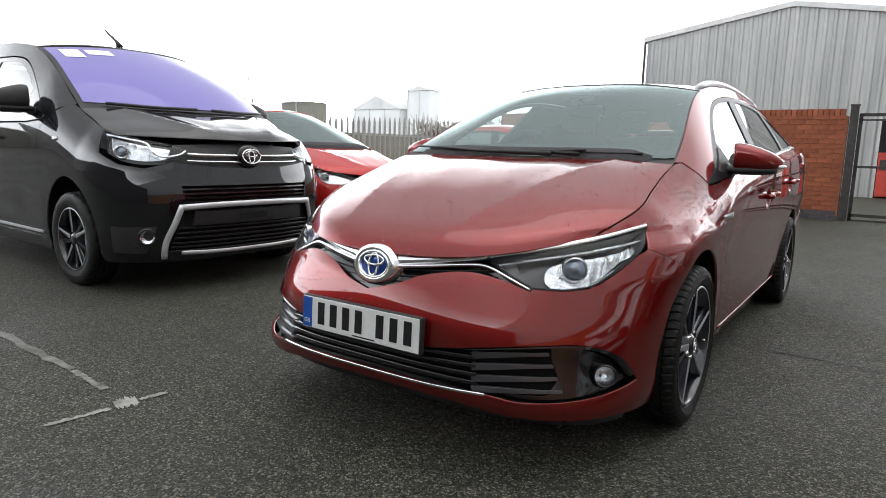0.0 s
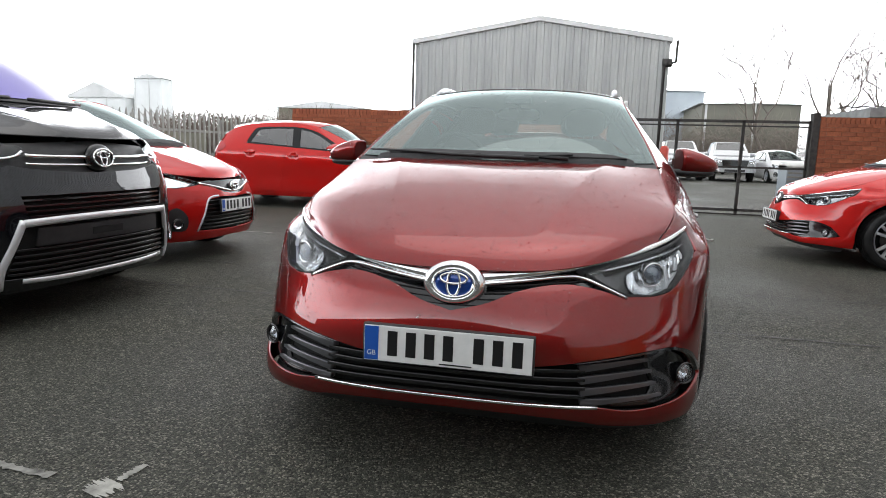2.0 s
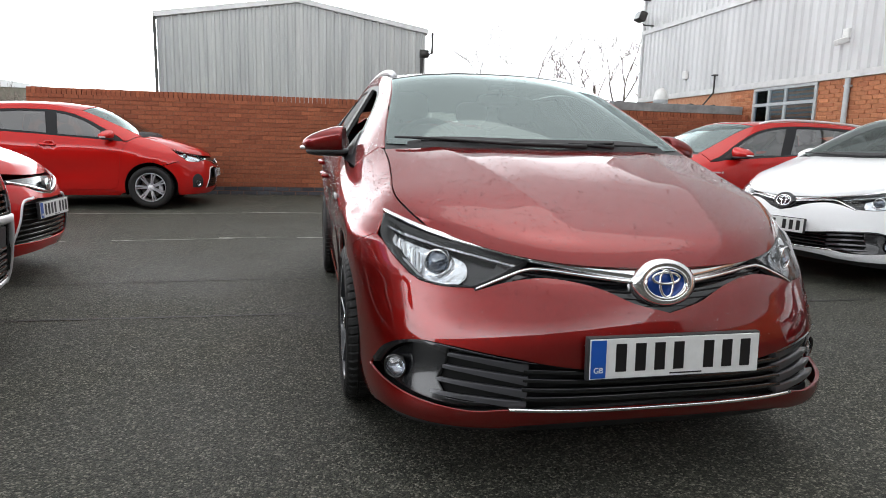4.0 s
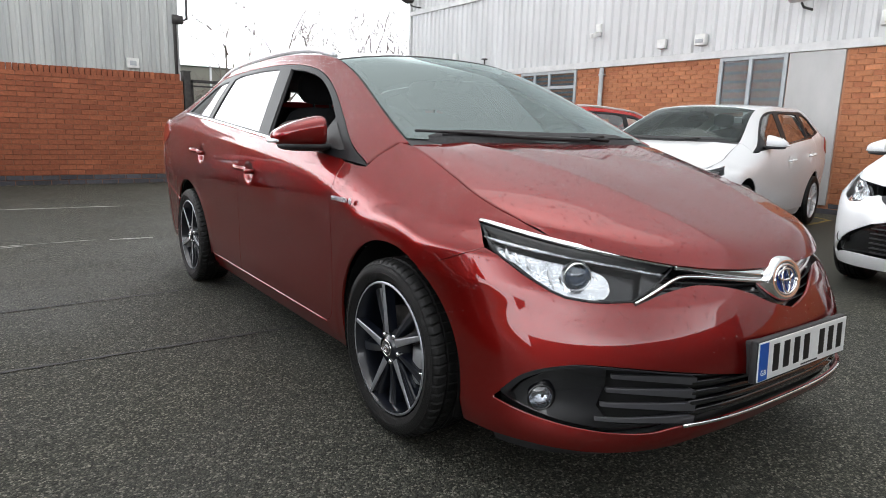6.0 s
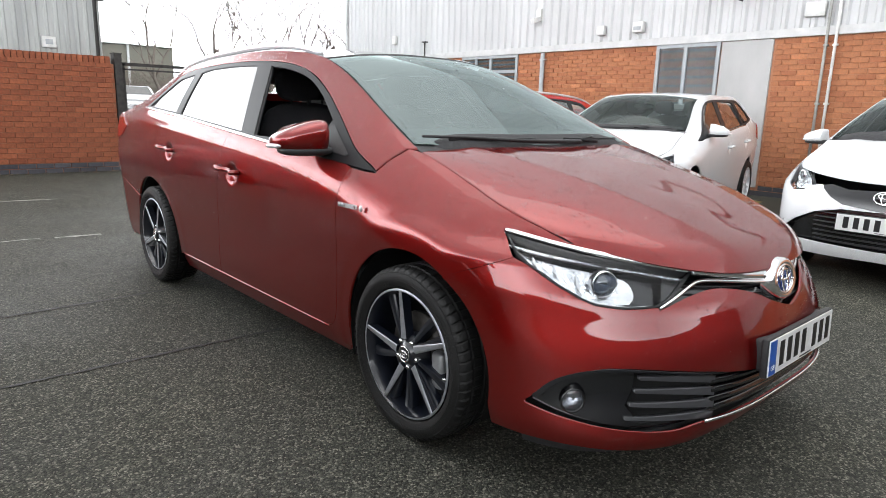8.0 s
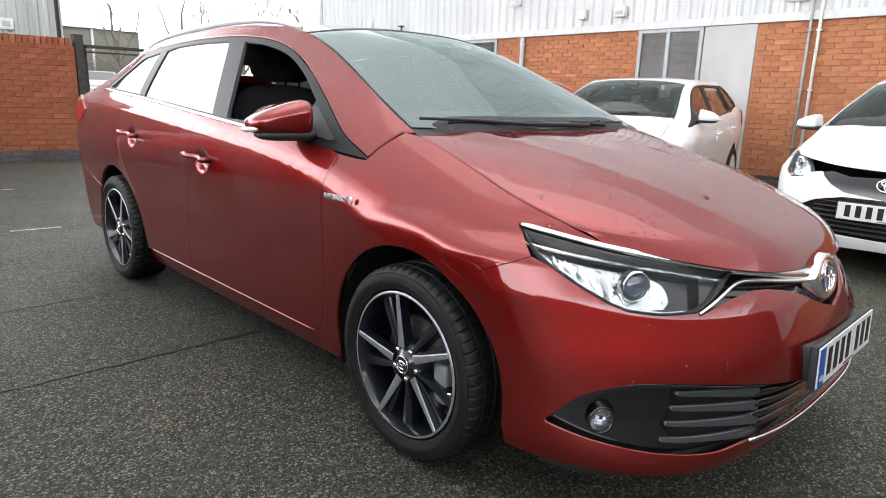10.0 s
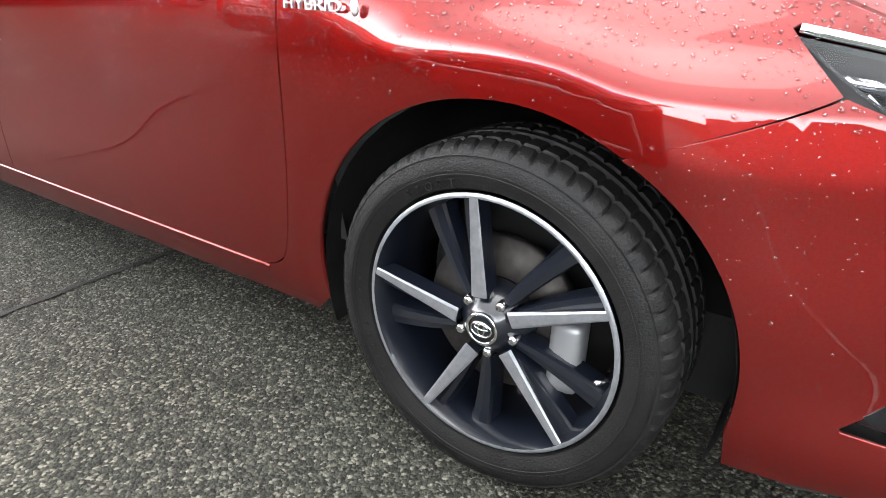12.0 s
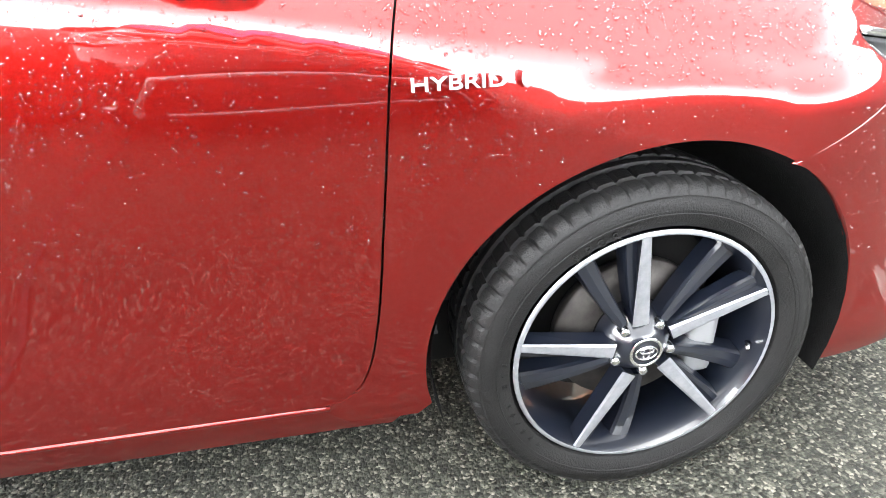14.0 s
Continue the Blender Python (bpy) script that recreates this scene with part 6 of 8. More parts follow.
        panel("window_pane", side, shrink(g1, -0.004), VAN_GLASS, fd, step=st * 2, side=sgn, off=-0.010, thick=0, label="front door glass")
        panel("window_pane", side, shrink(g2, -0.004), PRIVACY, rd, step=st * 2, side=sgn, off=-0.010, thick=0, label="dark sliding door glass")
        panel("door_lining", side, [(0.4, 0.4), (0.5, 1.09), (3.3, 1.09), (3.3, 0.8), (2.8, 0.75), (2.7, 0.4)], TRIM, car, step=st * 4, side=sgn, off=-0.05, thick=0)
        bm = bmesh.new()
        tube(bm, [(sgn * q, y, 1.045) for q, y in ((0.945, 1.12), (0.985, 1.15), (0.99, 1.25), (0.985, 1.34), (0.945, 1.37))], 0.016, 8)
        part("door_handle", bm, PLASTIC, fd)
        mirror_pod(car, sgn, 1.06, 0.56, 1.32, PLASTIC, 1.45)
        c = side(np.array([0.12]), np.array([0.985]))[0]
        bm = bmesh.new()
        egg(bm, (sgn * c[0], 0.12, 1.045), (0.012, 0.035, 0.018), (2, 2.5), None, 12)
        part("side_repeater", bm, LAMPBOWL, car, "clear side repeater")
        for wy in (0.0, S.base):
            wheel(car, Matrix.Translation((sgn * 0.82, wy, 0.337)) @ Matrix.Rotation(0 if sgn > 0 else math.pi, 4, "Z"), 0.337, 0.225, 0.108, "blade", 20, False)
            liner(car, wy, 0.39, 0.55, 0.86, sgn, 0.337)
    panel("tail_gate", side, [(3.9, 0.45), (3.9, 1.8), (5.9, 1.8), (5.9, 0.45)], mat, car, st * 3)
    # simple near-black box: the shade under the van is in its colour
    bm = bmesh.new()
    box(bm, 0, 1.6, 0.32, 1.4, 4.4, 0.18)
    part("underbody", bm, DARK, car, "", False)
    cabin(car, S, 0.76, 0.35, 1.05, 0.62)
    return car


# ---- surfaces of the place ----
def asphalt():
    m = material("asphalt", (0.03, 0.03, 0.03), 0.8, spec=0.3)
    b = m.node_tree.nodes["Principled BSDF"]
    v = object_coords(m)
    warp = node(m, "ShaderNodeTexNoise", Scale=120.0, Detail=3)
    link(m, v, warp.inputs["Vector"])
    bend_by = node(m, "ShaderNodeVectorMath")
    bend_by.operation = "SCALE"
    bend_by.inputs["Scale"].default_value = 0.011
    link(m, warp.outputs["Color"], bend_by.inputs[0])
    bent = node(m, "ShaderNodeVectorMath")
    link(m, v, bent.inputs[0])
    link(m, bend_by.outputs["Vector"], bent.inputs[1])
    chips = node(m, "ShaderNodeTexVoronoi", Scale=145.0)
    fine = node(m, "ShaderNodeTexVoronoi", Scale=210.0)
    patch = node(m, "ShaderNodeTexNoise", Scale=0.55, Detail=6, Roughness=0.6)
    grit = node(m, "ShaderNodeTexNoise", Scale=30.0, Detail=5)
    for n in (chips, fine, patch, grit):
        link(m, bent.outputs["Vector"] if n == chips else v, n.inputs["Vector"])
    sep = node(m, "ShaderNodeSeparateColor")
    link(m, chips.outputs["Color"], sep.inputs["Color"])
    stone = ramp_node(m, sep.outputs["Red"], ((0.0, (0.017, 0.018, 0.0150)), (0.45, (0.046, 0.0482, 0.039)), (0.8, (0.100, 0.1015, 0.082)), (1.0, (0.26, 0.25, 0.21))))
    gap = ramp_node(m, chips.outputs["Distance"], ((0.25, (1, 1, 1)), (0.80, (0.45, 0.45, 0.45))))
    tone = ramp_node(m, patch.outputs["Fac"], ((0.3, (0.72, 0.74, 0.72)), (0.55, (1.0, 1.0, 0.98)), (0.75, (1.35, 1.33, 1.25))))
    mul = node(m, "ShaderNodeMix")
    mul.data_type, mul.blend_type = "RGBA", "MULTIPLY"
    mul.inputs["Factor"].default_value = 1.0
    link(m, stone, mul.inputs["A"])
    link(m, gap, mul.inputs["B"])
    mul2 = node(m, "ShaderNodeMix")
    mul2.data_type, mul2.blend_type = "RGBA", "MULTIPLY"
    mul2.inputs["Factor"].default_value = 1.0
    link(m, mul.outputs["Result"], mul2.inputs["A"])
    link(m, tone, mul2.inputs["B"])
    link(m, mul2.outputs["Result"], b.inputs["Base Color"])
    r = node(m, "ShaderNodeMapRange", From_Min=0.3, From_Max=0.7, To_Min=0.50, To_Max=0.85)
    link(m, patch.outputs["Fac"], r.inputs["Value"])
    link(m, r.outputs["Result"], b.inputs["Roughness"])
    add = node(m, "ShaderNodeMath")
    add.operation = "MULTIPLY_ADD"
    add.inputs[1].default_value = -1.0
    link(m, chips.outputs["Distance"], add.inputs[0])
    link(m, grit.outputs["Fac"], add.inputs[2])
    bp = node(m, "ShaderNodeBump", Strength=0.9, Distance=0.006)
    link(m, add.outputs["Value"], bp.inputs["Height"])
    link(m, bp.outputs["Normal"], b.inputs["Normal"])
    return m


def brick_mat(name, dark, light):
    m = material(name, light, 0.9)
    b = m.node_tree.nodes["Principled BSDF"]
    oi, geo = node(m, "ShaderNodeObjectInfo"), node(m, "ShaderNodeNewGeometry")
    add = node(m, "ShaderNodeMath")
    link(m, oi.outputs["Random"], add.inputs[0])
    link(m, geo.outputs["Random Per Island"], add.inputs[1])
    fr = node(m, "ShaderNodeMath")
    fr.operation = "FRACT"
    link(m, add.outputs["Value"], fr.inputs[0])
    col = ramp_node(m, fr.outputs["Value"], ((0.0, dark), (0.25, [0.5 * (a + c) for a, c in zip(dark, light)]), (0.9, light), (1.0, [min(1, c * 1.25) for c in light])))
    co = node(m, "ShaderNodeTexCoord")
    n = node(m, "ShaderNodeTexNoise", Scale=28.0, Detail=6)
    link(m, co.outputs["Object"], n.inputs["Vector"])
    mul = node(m, "ShaderNodeMix")
    mul.data_type, mul.blend_type = "RGBA", "MULTIPLY"
    mul.inputs["Factor"].default_value = 1.0
    link(m, col, mul.inputs["A"])
    link(m, ramp_node(m, n.outputs["Fac"], ((0.3, (0.75, 0.75, 0.75)), (0.7, (1.12, 1.12, 1.12)))), mul.inputs["B"])
    link(m, mul.outputs["Result"], b.inputs["Base Color"])
    bp = node(m, "ShaderNodeBump", Strength=0.4, Distance=0.004)
    link(m, n.outputs["Fac"], bp.inputs["Height"])
    link(m, bp.outputs["Normal"], b.inputs["Normal"])
    return m


ASPHALT = asphalt()
BRICK = brick_mat("orange_brick", (0.32, 0.112, 0.050), (0.41, 0.162, 0.074))
BRICK_RED = brick_mat("red_brick", (0.225, 0.062, 0.028), (0.285, 0.088, 0.040))
BRICK_BLUE = brick_mat("blue_brick", (0.035, 0.036, 0.042), (0.07, 0.07, 0.08))
MORTAR = mottled(material("mortar", (0.3, 0.27, 0.23), 0.95), 14, (0.36, 0.155, 0.085), (0.46, 0.24, 0.145), bump=0.3)
MORTAR_RED = mottled(material("weathered_mortar", (0.2, 0.1, 0.07), 0.95), 12, (0.15, 0.055, 0.030), (0.27, 0.12, 0.07), bump=0.3)
# grey of the unseen south wall, kept dark for the bumper's reflections
SOUTHWALL = mottled(material("unseen_wall", (0.14, 0.13, 0.12), 0.8), 1.5, (0.040, 0.038, 0.036), (0.070, 0.067, 0.063), bump=0.1)
CLAD_WHITE = mottled(material("white_cladding", (0.75, 0.75, 0.74), 0.5), 1.2, (0.44, 0.445, 0.445), (0.56, 0.565, 0.565), bump=0.05, stretch=(1, 1, 0.25))
CLAD_GREY = mottled(material("grey_cladding", (0.36, 0.37, 0.36), 0.6), 3.0, (0.285, 0.295, 0.29), (0.43, 0.44, 0.425), detail=9, bump=0.08, stretch=(1, 1, 0.07))
FLASHING = mottled(material("flashing", (0.5, 0.5, 0.5), 0.5), 4, (0.42, 0.42, 0.42), (0.56, 0.56, 0.55))
DOORWHITE = mottled(material("painted_panel", (0.6, 0.59, 0.56), 0.6), 2, (0.36, 0.358, 0.35), (0.45, 0.447, 0.437), stretch=(1, 1, 0.4))
FRAMEGREY = mottled(material("window_frame_grey", (0.33, 0.35, 0.36), 0.5), 10, (0.28, 0.30, 0.31), (0.38, 0.40, 0.41))
STEEL = mottled(material("dark_steel", (0.03, 0.03, 0.03), 0.6, 0.3), 12, (0.02, 0.02, 0.02), (0.055, 0.05, 0.045), bump=0.2)
GALV = mottled(material("galvanised_steel", (0.3, 0.3, 0.28), 0.6, 0.4), 8, (0.24, 0.24, 0.22), (0.38, 0.38, 0.36))
FELT = mottled(material("roof_felt", (0.2, 0.21, 0.21), 0.9), 5, (0.15, 0.16, 0.16), (0.26, 0.27, 0.27), bump=0.3)
PIPEWHITE = mottled(material("white_pipe", (0.65, 0.65, 0.63), 0.5), 6, (0.5, 0.5, 0.48), (0.7, 0.7, 0.68))
YELLOW = mottled(material("worn_yellow_paint", (0.5, 0.36, 0.05), 0.8), 9, (0.10, 0.085, 0.04), (0.46, 0.34, 0.07), detail=10, bump=0.3, bump_scale=90)
LINE = mottled(material("worn_line_paint", (0.5, 0.5, 0.46), 0.8), 7, (0.05, 0.05, 0.046), (0.46, 0.46, 0.42), detail=12, bump=0.3, bump_scale=90)
FAINT = mottled(material("faded_line_paint", (0.5, 0.5, 0.46), 0.8), 7, (0.05, 0.05, 0.046), (0.24, 0.24, 0.22), detail=12, bump=0.3, bump_scale=90)
TAR = mottled(material("tar_seam", (0.012, 0.012, 0.012), 0.6), 20, (0.008, 0.008, 0.008), (0.02, 0.02, 0.02), bump=0.5, bump_scale=90)
BARK = mottled(material("bark", (0.09, 0.075, 0.06), 0.95), 8, (0.09, 0.078, 0.066), (0.18, 0.155, 0.13), bump=0.4)
TWIG = mottled(material("twigs", (0.13, 0.105, 0.085), 0.95), 3, (0.09, 0.075, 0.062), (0.18, 0.15, 0.125))
SLATE = mottled(material("slate_cladding", (0.13, 0.125, 0.10), 0.7), 0.3, (0.115, 0.115, 0.095), (0.155, 0.15, 0.12))
OLIVE = mottled(material("olive_cladding", (0.12, 0.11, 0.08), 0.7), 0.3, (0.095, 0.09, 0.068), (0.14, 0.13, 0.095))
BLUEGREY = mottled(material("blue_grey_cladding", (0.3, 0.34, 0.37), 0.6), 0.3, (0.26, 0.30, 0.33), (0.34, 0.38, 0.41))
PALEGREY = mottled(material("pale_sheeting", (0.45, 0.47, 0.48), 0.7), 0.2, (0.52, 0.54, 0.54), (0.64, 0.66, 0.66))
ROOFTOP = mottled(material("sheet_roof", (0.5, 0.5, 0.5), 0.6), 0.3, (0.42, 0.43, 0.43), (0.56, 0.57, 0.57))
BLIND = mottled(material("blind_fabric", (0.2, 0.2, 0.2), 0.8), 6, (0.15, 0.16, 0.165), (0.21, 0.22, 0.225))
OFFICE = pane("office_glass", (0.74, 0.79, 0.82), 1.28, 0.0, (0.85, 0.95, 1.0))
BOLLARDRED = mottled(material("red_post_paint", (0.5, 0.04, 0.025), 0.5), 8, (0.38, 0.035, 0.02), (0.50, 0.05, 0.03))

# ---- ground: level, with a slight rise towards the back wall ----
RISE = Curve((6.0, 0.0), (7.0, 0.006), (8.2, 0.04), (9.3, 0.07), (11.0, 0.08), (13.0, 0.08))


def ground_z(y):
    return float(RISE(y)) if y > 6 else 0.0


xs = [-600, -120, -40, -20] + [float(v) for v in np.arange(-12, 12.1, 1.0)] + [20, 40, 120, 600]
ys = [-600, -120, -40, -20] + [float(v) for v in np.arange(-10, 14.1, 0.5)] + [20, 40, 120, 600]
nx = len(xs)
tagged(raw("ground", [(x, y, ground_z(y)) for y in ys for x in xs], [(j * nx + i, j * nx + i + 1, (j + 1) * nx + i + 1, (j + 1) * nx + i) for j in range(len(ys) - 1) for i in range(nx - 1)], ASPHALT), "damp dark grey asphalt car park with light stone chips", "ground", kind="structure")


def slab(name, x0, x1, y0, y1, z0, z1, mat, parent=None, bevel=0.0, label=""):
    bm = bmesh.new()
    box(bm, (x0 + x1) / 2, (y0 + y1) / 2, (z0 + z1) / 2, x1 - x0, y1 - y0, z1 - z0, bevel=bevel)
    return part(name, bm, mat, parent, label, False)


def corrugated(name, a, b, foot, top, mat, parent, pitch=0.2, depth=0.035, out=(0, -1)):
    """A sheet of upright trapezoid ribs from a to b (plan), whose foot and top may depend on the way along."""
    a, b, o = np.array(a, float), np.array(b, float), np.array(out, float)
    length = np.hypot(*(b - a))
    d = (b - a) / length
    verts, faces, s = [], [], 0.0
    cols = []
    while s < length:
        for f, h in ((0.0, 0), (0.45, 0), (0.6, 1), (0.85, 1)):
            q = s + f * pitch
            if q <= length:
                cols.append((q, h))
        s += pitch
    cols.append((length, 0))
    for q, h in cols:
        p = a + d * q + o * depth * h
        verts += [(p[0], p[1], foot(q)), (p[0], p[1], top(q))]
    for i in range(len(cols) - 1):
        k = 2 * i
        faces.append((k, k + 2, k + 3, k + 1))
    return raw(name, verts, faces, mat, parent, smooth=False)


# showroom on the east side: brick below, white ribbed cladding above
EAST = 8.05
base_z = 2.36
wall_east = tagged(slab("wall_east", EAST + 0.012, EAST + 0.30, -22, 13.9, -0.2, base_z, MORTAR), "orange brick showroom wall under white cladding", "wall", kind="structure")
cladding = corrugated("cladding", (EAST + 0.02, 13.95), (EAST + 0.02, -22), lambda q: base_z + 0.10, lambda q: 4.15, CLAD_WHITE, wall_east, 0.2, 0.035, (-1, 0))
corrugated("cladding", (EAST + 0.02, 13.95), (EAST + 0.02, -22), lambda q: 4.22, lambda q: 8.0, CLAD_WHITE, wall_east, 0.2, 0.035, (-1, 0))
slab("flashing", EAST - 0.045, EAST + 0.03, -22, 13.96, base_z - 0.02, base_z + 0.10, FLASHING, wall_east, 0.006)
slab("flashing", EAST - 0.045, EAST + 0.03, -22, 13.96, 4.13, 4.24, FLASHING, wall_east, 0.006)
slab("corner_trim", EAST - 0.04, EAST + 0.1, 13.9, 13.99, base_z, 8.0, FLASHING, wall_east)
slab("end_wall", EAST + 0.06, EAST + 9, 13.85, 13.97, -0.2, 8.0, CLAD_WHITE, wall_east)
slab("roof_deck", EAST + 0.02, EAST + 9, -22, 13.97, 8.0, 8.15, FLASHING, wall_east)


def window_unit(name, y0, y1, z0, z1, mullions, transoms=()):
    w = tagged(new(name), "grey framed office window in a brick wall", "window", kind="structure")
    for q in (y0, *mullions, y1):
        slab("window_post", EAST - 0.030, EAST + 0.05, q - 0.03, q + 0.03, z0, z1, FRAMEGREY, w, 0.004)
    for z in (z0, *transoms, z1):
        slab("window_rail", EAST - 0.027, EAST + 0.045, y0 - 0.03, y1 + 0.03, z - 0.03, z + 0.03, FRAMEGREY, w, 0.004)
    edges = [y0, *mullions, y1]
    for a, c in zip(edges, edges[1:]):
        slab("pane", EAST + 0.002, EAST + 0.008, a + 0.03, c - 0.03, z0 + 0.03, z1 - 0.03, OFFICE, w)
        for i in range(9):
            z = z1 - 0.08 - i * (z1 - z0 - 0.1) / 9
            slab("blind_slat", EAST + 0.0095, EAST + 0.0115, a + 0.04, c - 0.04, z - 0.018, z + 0.018, BLIND, w)
    return w


window_unit("window_1", 3.33, 4.38, 0.95, base_z - 0.05, (3.88,))
window_unit("window_2", 7.60, 9.22, 1.45, base_z - 0.05, (8.35, 8.8), (2.0,))
tagged(slab("door_1", EAST - 0.02, EAST + 0.05, 2.50, 3.28, 0.12, base_z - 0.025, DOORWHITE, bevel=0.006), "off-white flush door panel in the brick wall", "door", kind="structure")
tagged(slab("plinth", EAST - 0.006, EAST + 0.02, -22, 13.9, -0.1, 0.07, BRICK_BLUE), "dark brick plinth course", "plinth", kind="structure")

# back wall in two lengths with a gap for the gate
wall_north = tagged(slab("wall_north", -5.45, 0.76, 9.335, 9.54, -0.1, 1.70, MORTAR_RED), "weathered red brick boundary wall", "wall", kind="structure")
wall_north_east = tagged(slab("wall_north_east", 4.26, 8.04, 9.335, 9.54, -0.1, 1.70, MORTAR_RED), "weathered red brick boundary wall beside the gate", "wall", kind="structure")
# unseen south wall, added to darken what the car noses mirror
tagged(slab("wall_south", -40, 8, -12.3, -12, 0, 5.2, SOUTHWALL), "plain grey unseen wall added for the car's reflections", "wall", kind="structure")
# plain wall added to close the yard's west side
tagged(slab("wall_west", -40.3, -40, -12, 60, 0, 2.2, OLIVE), "plain distant wall added to close the yard", "wall", kind="structure")

# flat-roofed store behind the wall
store = tagged(new("store_building"), "low flat-roofed store with grey felt roof", "building", kind="structure")
slab("store_wall", 5.2, 8.03, 9.60, 12.4, 0, 1.86, MORTAR_RED, store)
slab("roof_edge", 5.08, 8.04, 9.56, 12.5, 1.83, 2.00, FELT, store, 0.01)

# grey ribbed shed behind the wall
shed = tagged(new("shed_building"), "large grey corrugated steel shed with shallow gable", "building", kind="structure")
SX0, SX1, SAX, SY = -4.97, 2.55, -1.17, 17.0


def gable(q):
    x = SX0 + q
    return 4.42 + 0.60 * (1 - abs(x - SAX) / ((SAX - SX0) if x < SAX else (SX1 - SAX)))


corrugated("shed_wall", (SX0, SY), (SX1, SY), lambda q: 0.0, gable, CLAD_GREY, shed, 0.22, 0.04)
corrugated("shed_wall", (SX1, SY), (SX1, 40), lambda q: 0.0, lambda q: 4.42, CLAD_GREY, shed, 0.22, 0.04, (1, 0))
corrugated("shed_wall", (SX0, 40), (SX0, SY), lambda q: 0.0, lambda q: 4.42, CLAD_GREY, shed, 0.22, 0.04, (-1, 0))
for xa, xb, za, zb in ((SX0 - 0.08, SAX, 4.46, 5.10), (SAX, SX1 + 0.08, 5.10, 4.46)):
    raw("shed_roof", [(xa, SY - 0.1, za), (xb, SY - 0.1, zb), (xb, 40, zb), (xa, 40, za), (xa, SY - 0.1, za - 0.14), (xb, SY - 0.1, zb - 0.14), (xb, 40, zb - 0.14), (xa, 40, za - 0.14)], [(0, 1, 2, 3), (7, 6, 5, 4), (0, 4, 5, 1), (1, 5, 6, 2), (2, 6, 7, 3), (3, 7, 4, 0)], FLASHING, shed, smooth=False)
for x in (SX0 - 0.05, SX1 + 0.09):
    bm = bmesh.new()
    if x > 0:
        tube(bm, [(x + 0.12, SY - 0.08, 4.36), (x + 0.12, SY - 0.08, 3.78), (x - 0.20, SY - 0.08, 3.62), (x - 0.20, SY - 0.08, 0.0)], 0.045, 8)
        box(bm, x - 0.12, SY - 0.06, 3.74, 0.26, 0.2, 0.22)
    else:
        tube(bm, [(x, SY - 0.06, 4.40), (x, SY - 0.06, 0.0)], 0.04, 8)
    part("downpipe", bm, STEEL, shed, "black downpipe")
# flat near-black sheet on the wall: the doorway's inner shade put into colour
slab("doorway", 1.06, 1.76, SY - 0.07, SY - 0.02, 0, 2.05, DARK, shed, label="black sheet standing for the unlit doorway")
slab("red_machine", 1.08, 1.72, SY - 0.16, SY - 0.075, 0.12, 1.22, BOLLARDRED, shed, 0.02, "red machine standing in the doorway")
slab("machine_panel", 1.12, 1.66, SY - 0.175, SY - 0.162, 0.78, 1.04, STEEL, shed, 0.008, "dark panel with fittings")
slab("machine_bar", 1.06, 1.74, SY - 0.20, SY - 0.165, 1.14, 1.20, BOLLARDRED, shed, 0.008)
slab("door_post", 1.00, 1.06, SY - 0.09, SY - 0.02, 0, 2.11, FLASHING, shed)
slab("door_post", 1.76, 1.82, SY - 0.09, SY - 0.02, 0, 2.11, FLASHING, shed)

# worn bay markings and tar seams, lying on the asphalt
def strip(name, pts, wide, mat, label, seed):
    rnd = random.Random(seed)
    verts, faces = [], []
    pts = [Vector((*p, 0)) for p in pts]
    for i, p in enumerate(pts):
        d = (pts[min(i + 1, len(pts) - 1)] - pts[max(i - 1, 0)]).normalized()
        s = Vector((-d.y, d.x, 0))
        w = wide * rnd.uniform(0.55, 1.2) / 2
        p = p + s * rnd.uniform(-0.18, 0.18) * wide
        for q in (p + s * w, p - s * w):
            verts.append((q.x, q.y, ground_z(q.y) + 0.004))
    faces = [(2 * i, 2 * i + 1, 2 * i + 3, 2 * i + 2) for i in range(len(pts) - 1)]
    return tagged(raw(name, verts, faces, mat, smooth=False), label, "seam" if mat == TAR else "marking", kind="structure")


def straight(a, b, n):
    return [(a[0] + (b[0] - a[0]) * i / n, a[1] + (b[1] - a[1]) * i / n) for i in range(n + 1)]


marks = "worn white bay line on the asphalt"
for i, (a, b, w) in enumerate((((-3.4, -1.12), (-1.55, -1.185), 0.05), ((-1.53, -1.185), (-1.20, -1.21), 0.035), ((-1.02, -1.52), (-0.985, -1.30), 0.03), ((-1.01, -1.27), (-0.985, -1.19), 0.10), ((-0.985, -1.18), (-0.97, -1.07), 0.03),
                           ((-1.9, 6.97), (-0.62, 6.87), 0.05), ((-1.9, 4.47), (-1.2, 4.50), 0.03), ((-1.1, 4.46), (-0.75, 4.42), 0.06), ((-4.2, 6.74), (-2.0, 6.85), 0.045), ((-2.9, 4.30), (-1.75, 4.42), 0.035), ((-4.6, 4.2), (-3.3, 4.28), 0.04))):
    strip("bay_line", straight(a, b, 24), w, LINE if i else FAINT, marks, i)
for i, (a, b) in enumerate((((6.5, 1.99), (7.3, 2.09)), ((7.42, 2.36), (7.27, 2.10)))):
    strip("yellow_line", straight(a, b, 10), 0.06, YELLOW, "worn yellow line on the asphalt beside the showroom", 60 + i)
for i, (a, b) in enumerate((((-4.5, 1.36), (3.0, 1.22)), ((-4.5, 2.2), (3.0, 2.52)))):
    strip("tar_seam", straight(a, b, 160), 0.022, TAR, "thin dark joint between asphalt lanes", 40 + i)

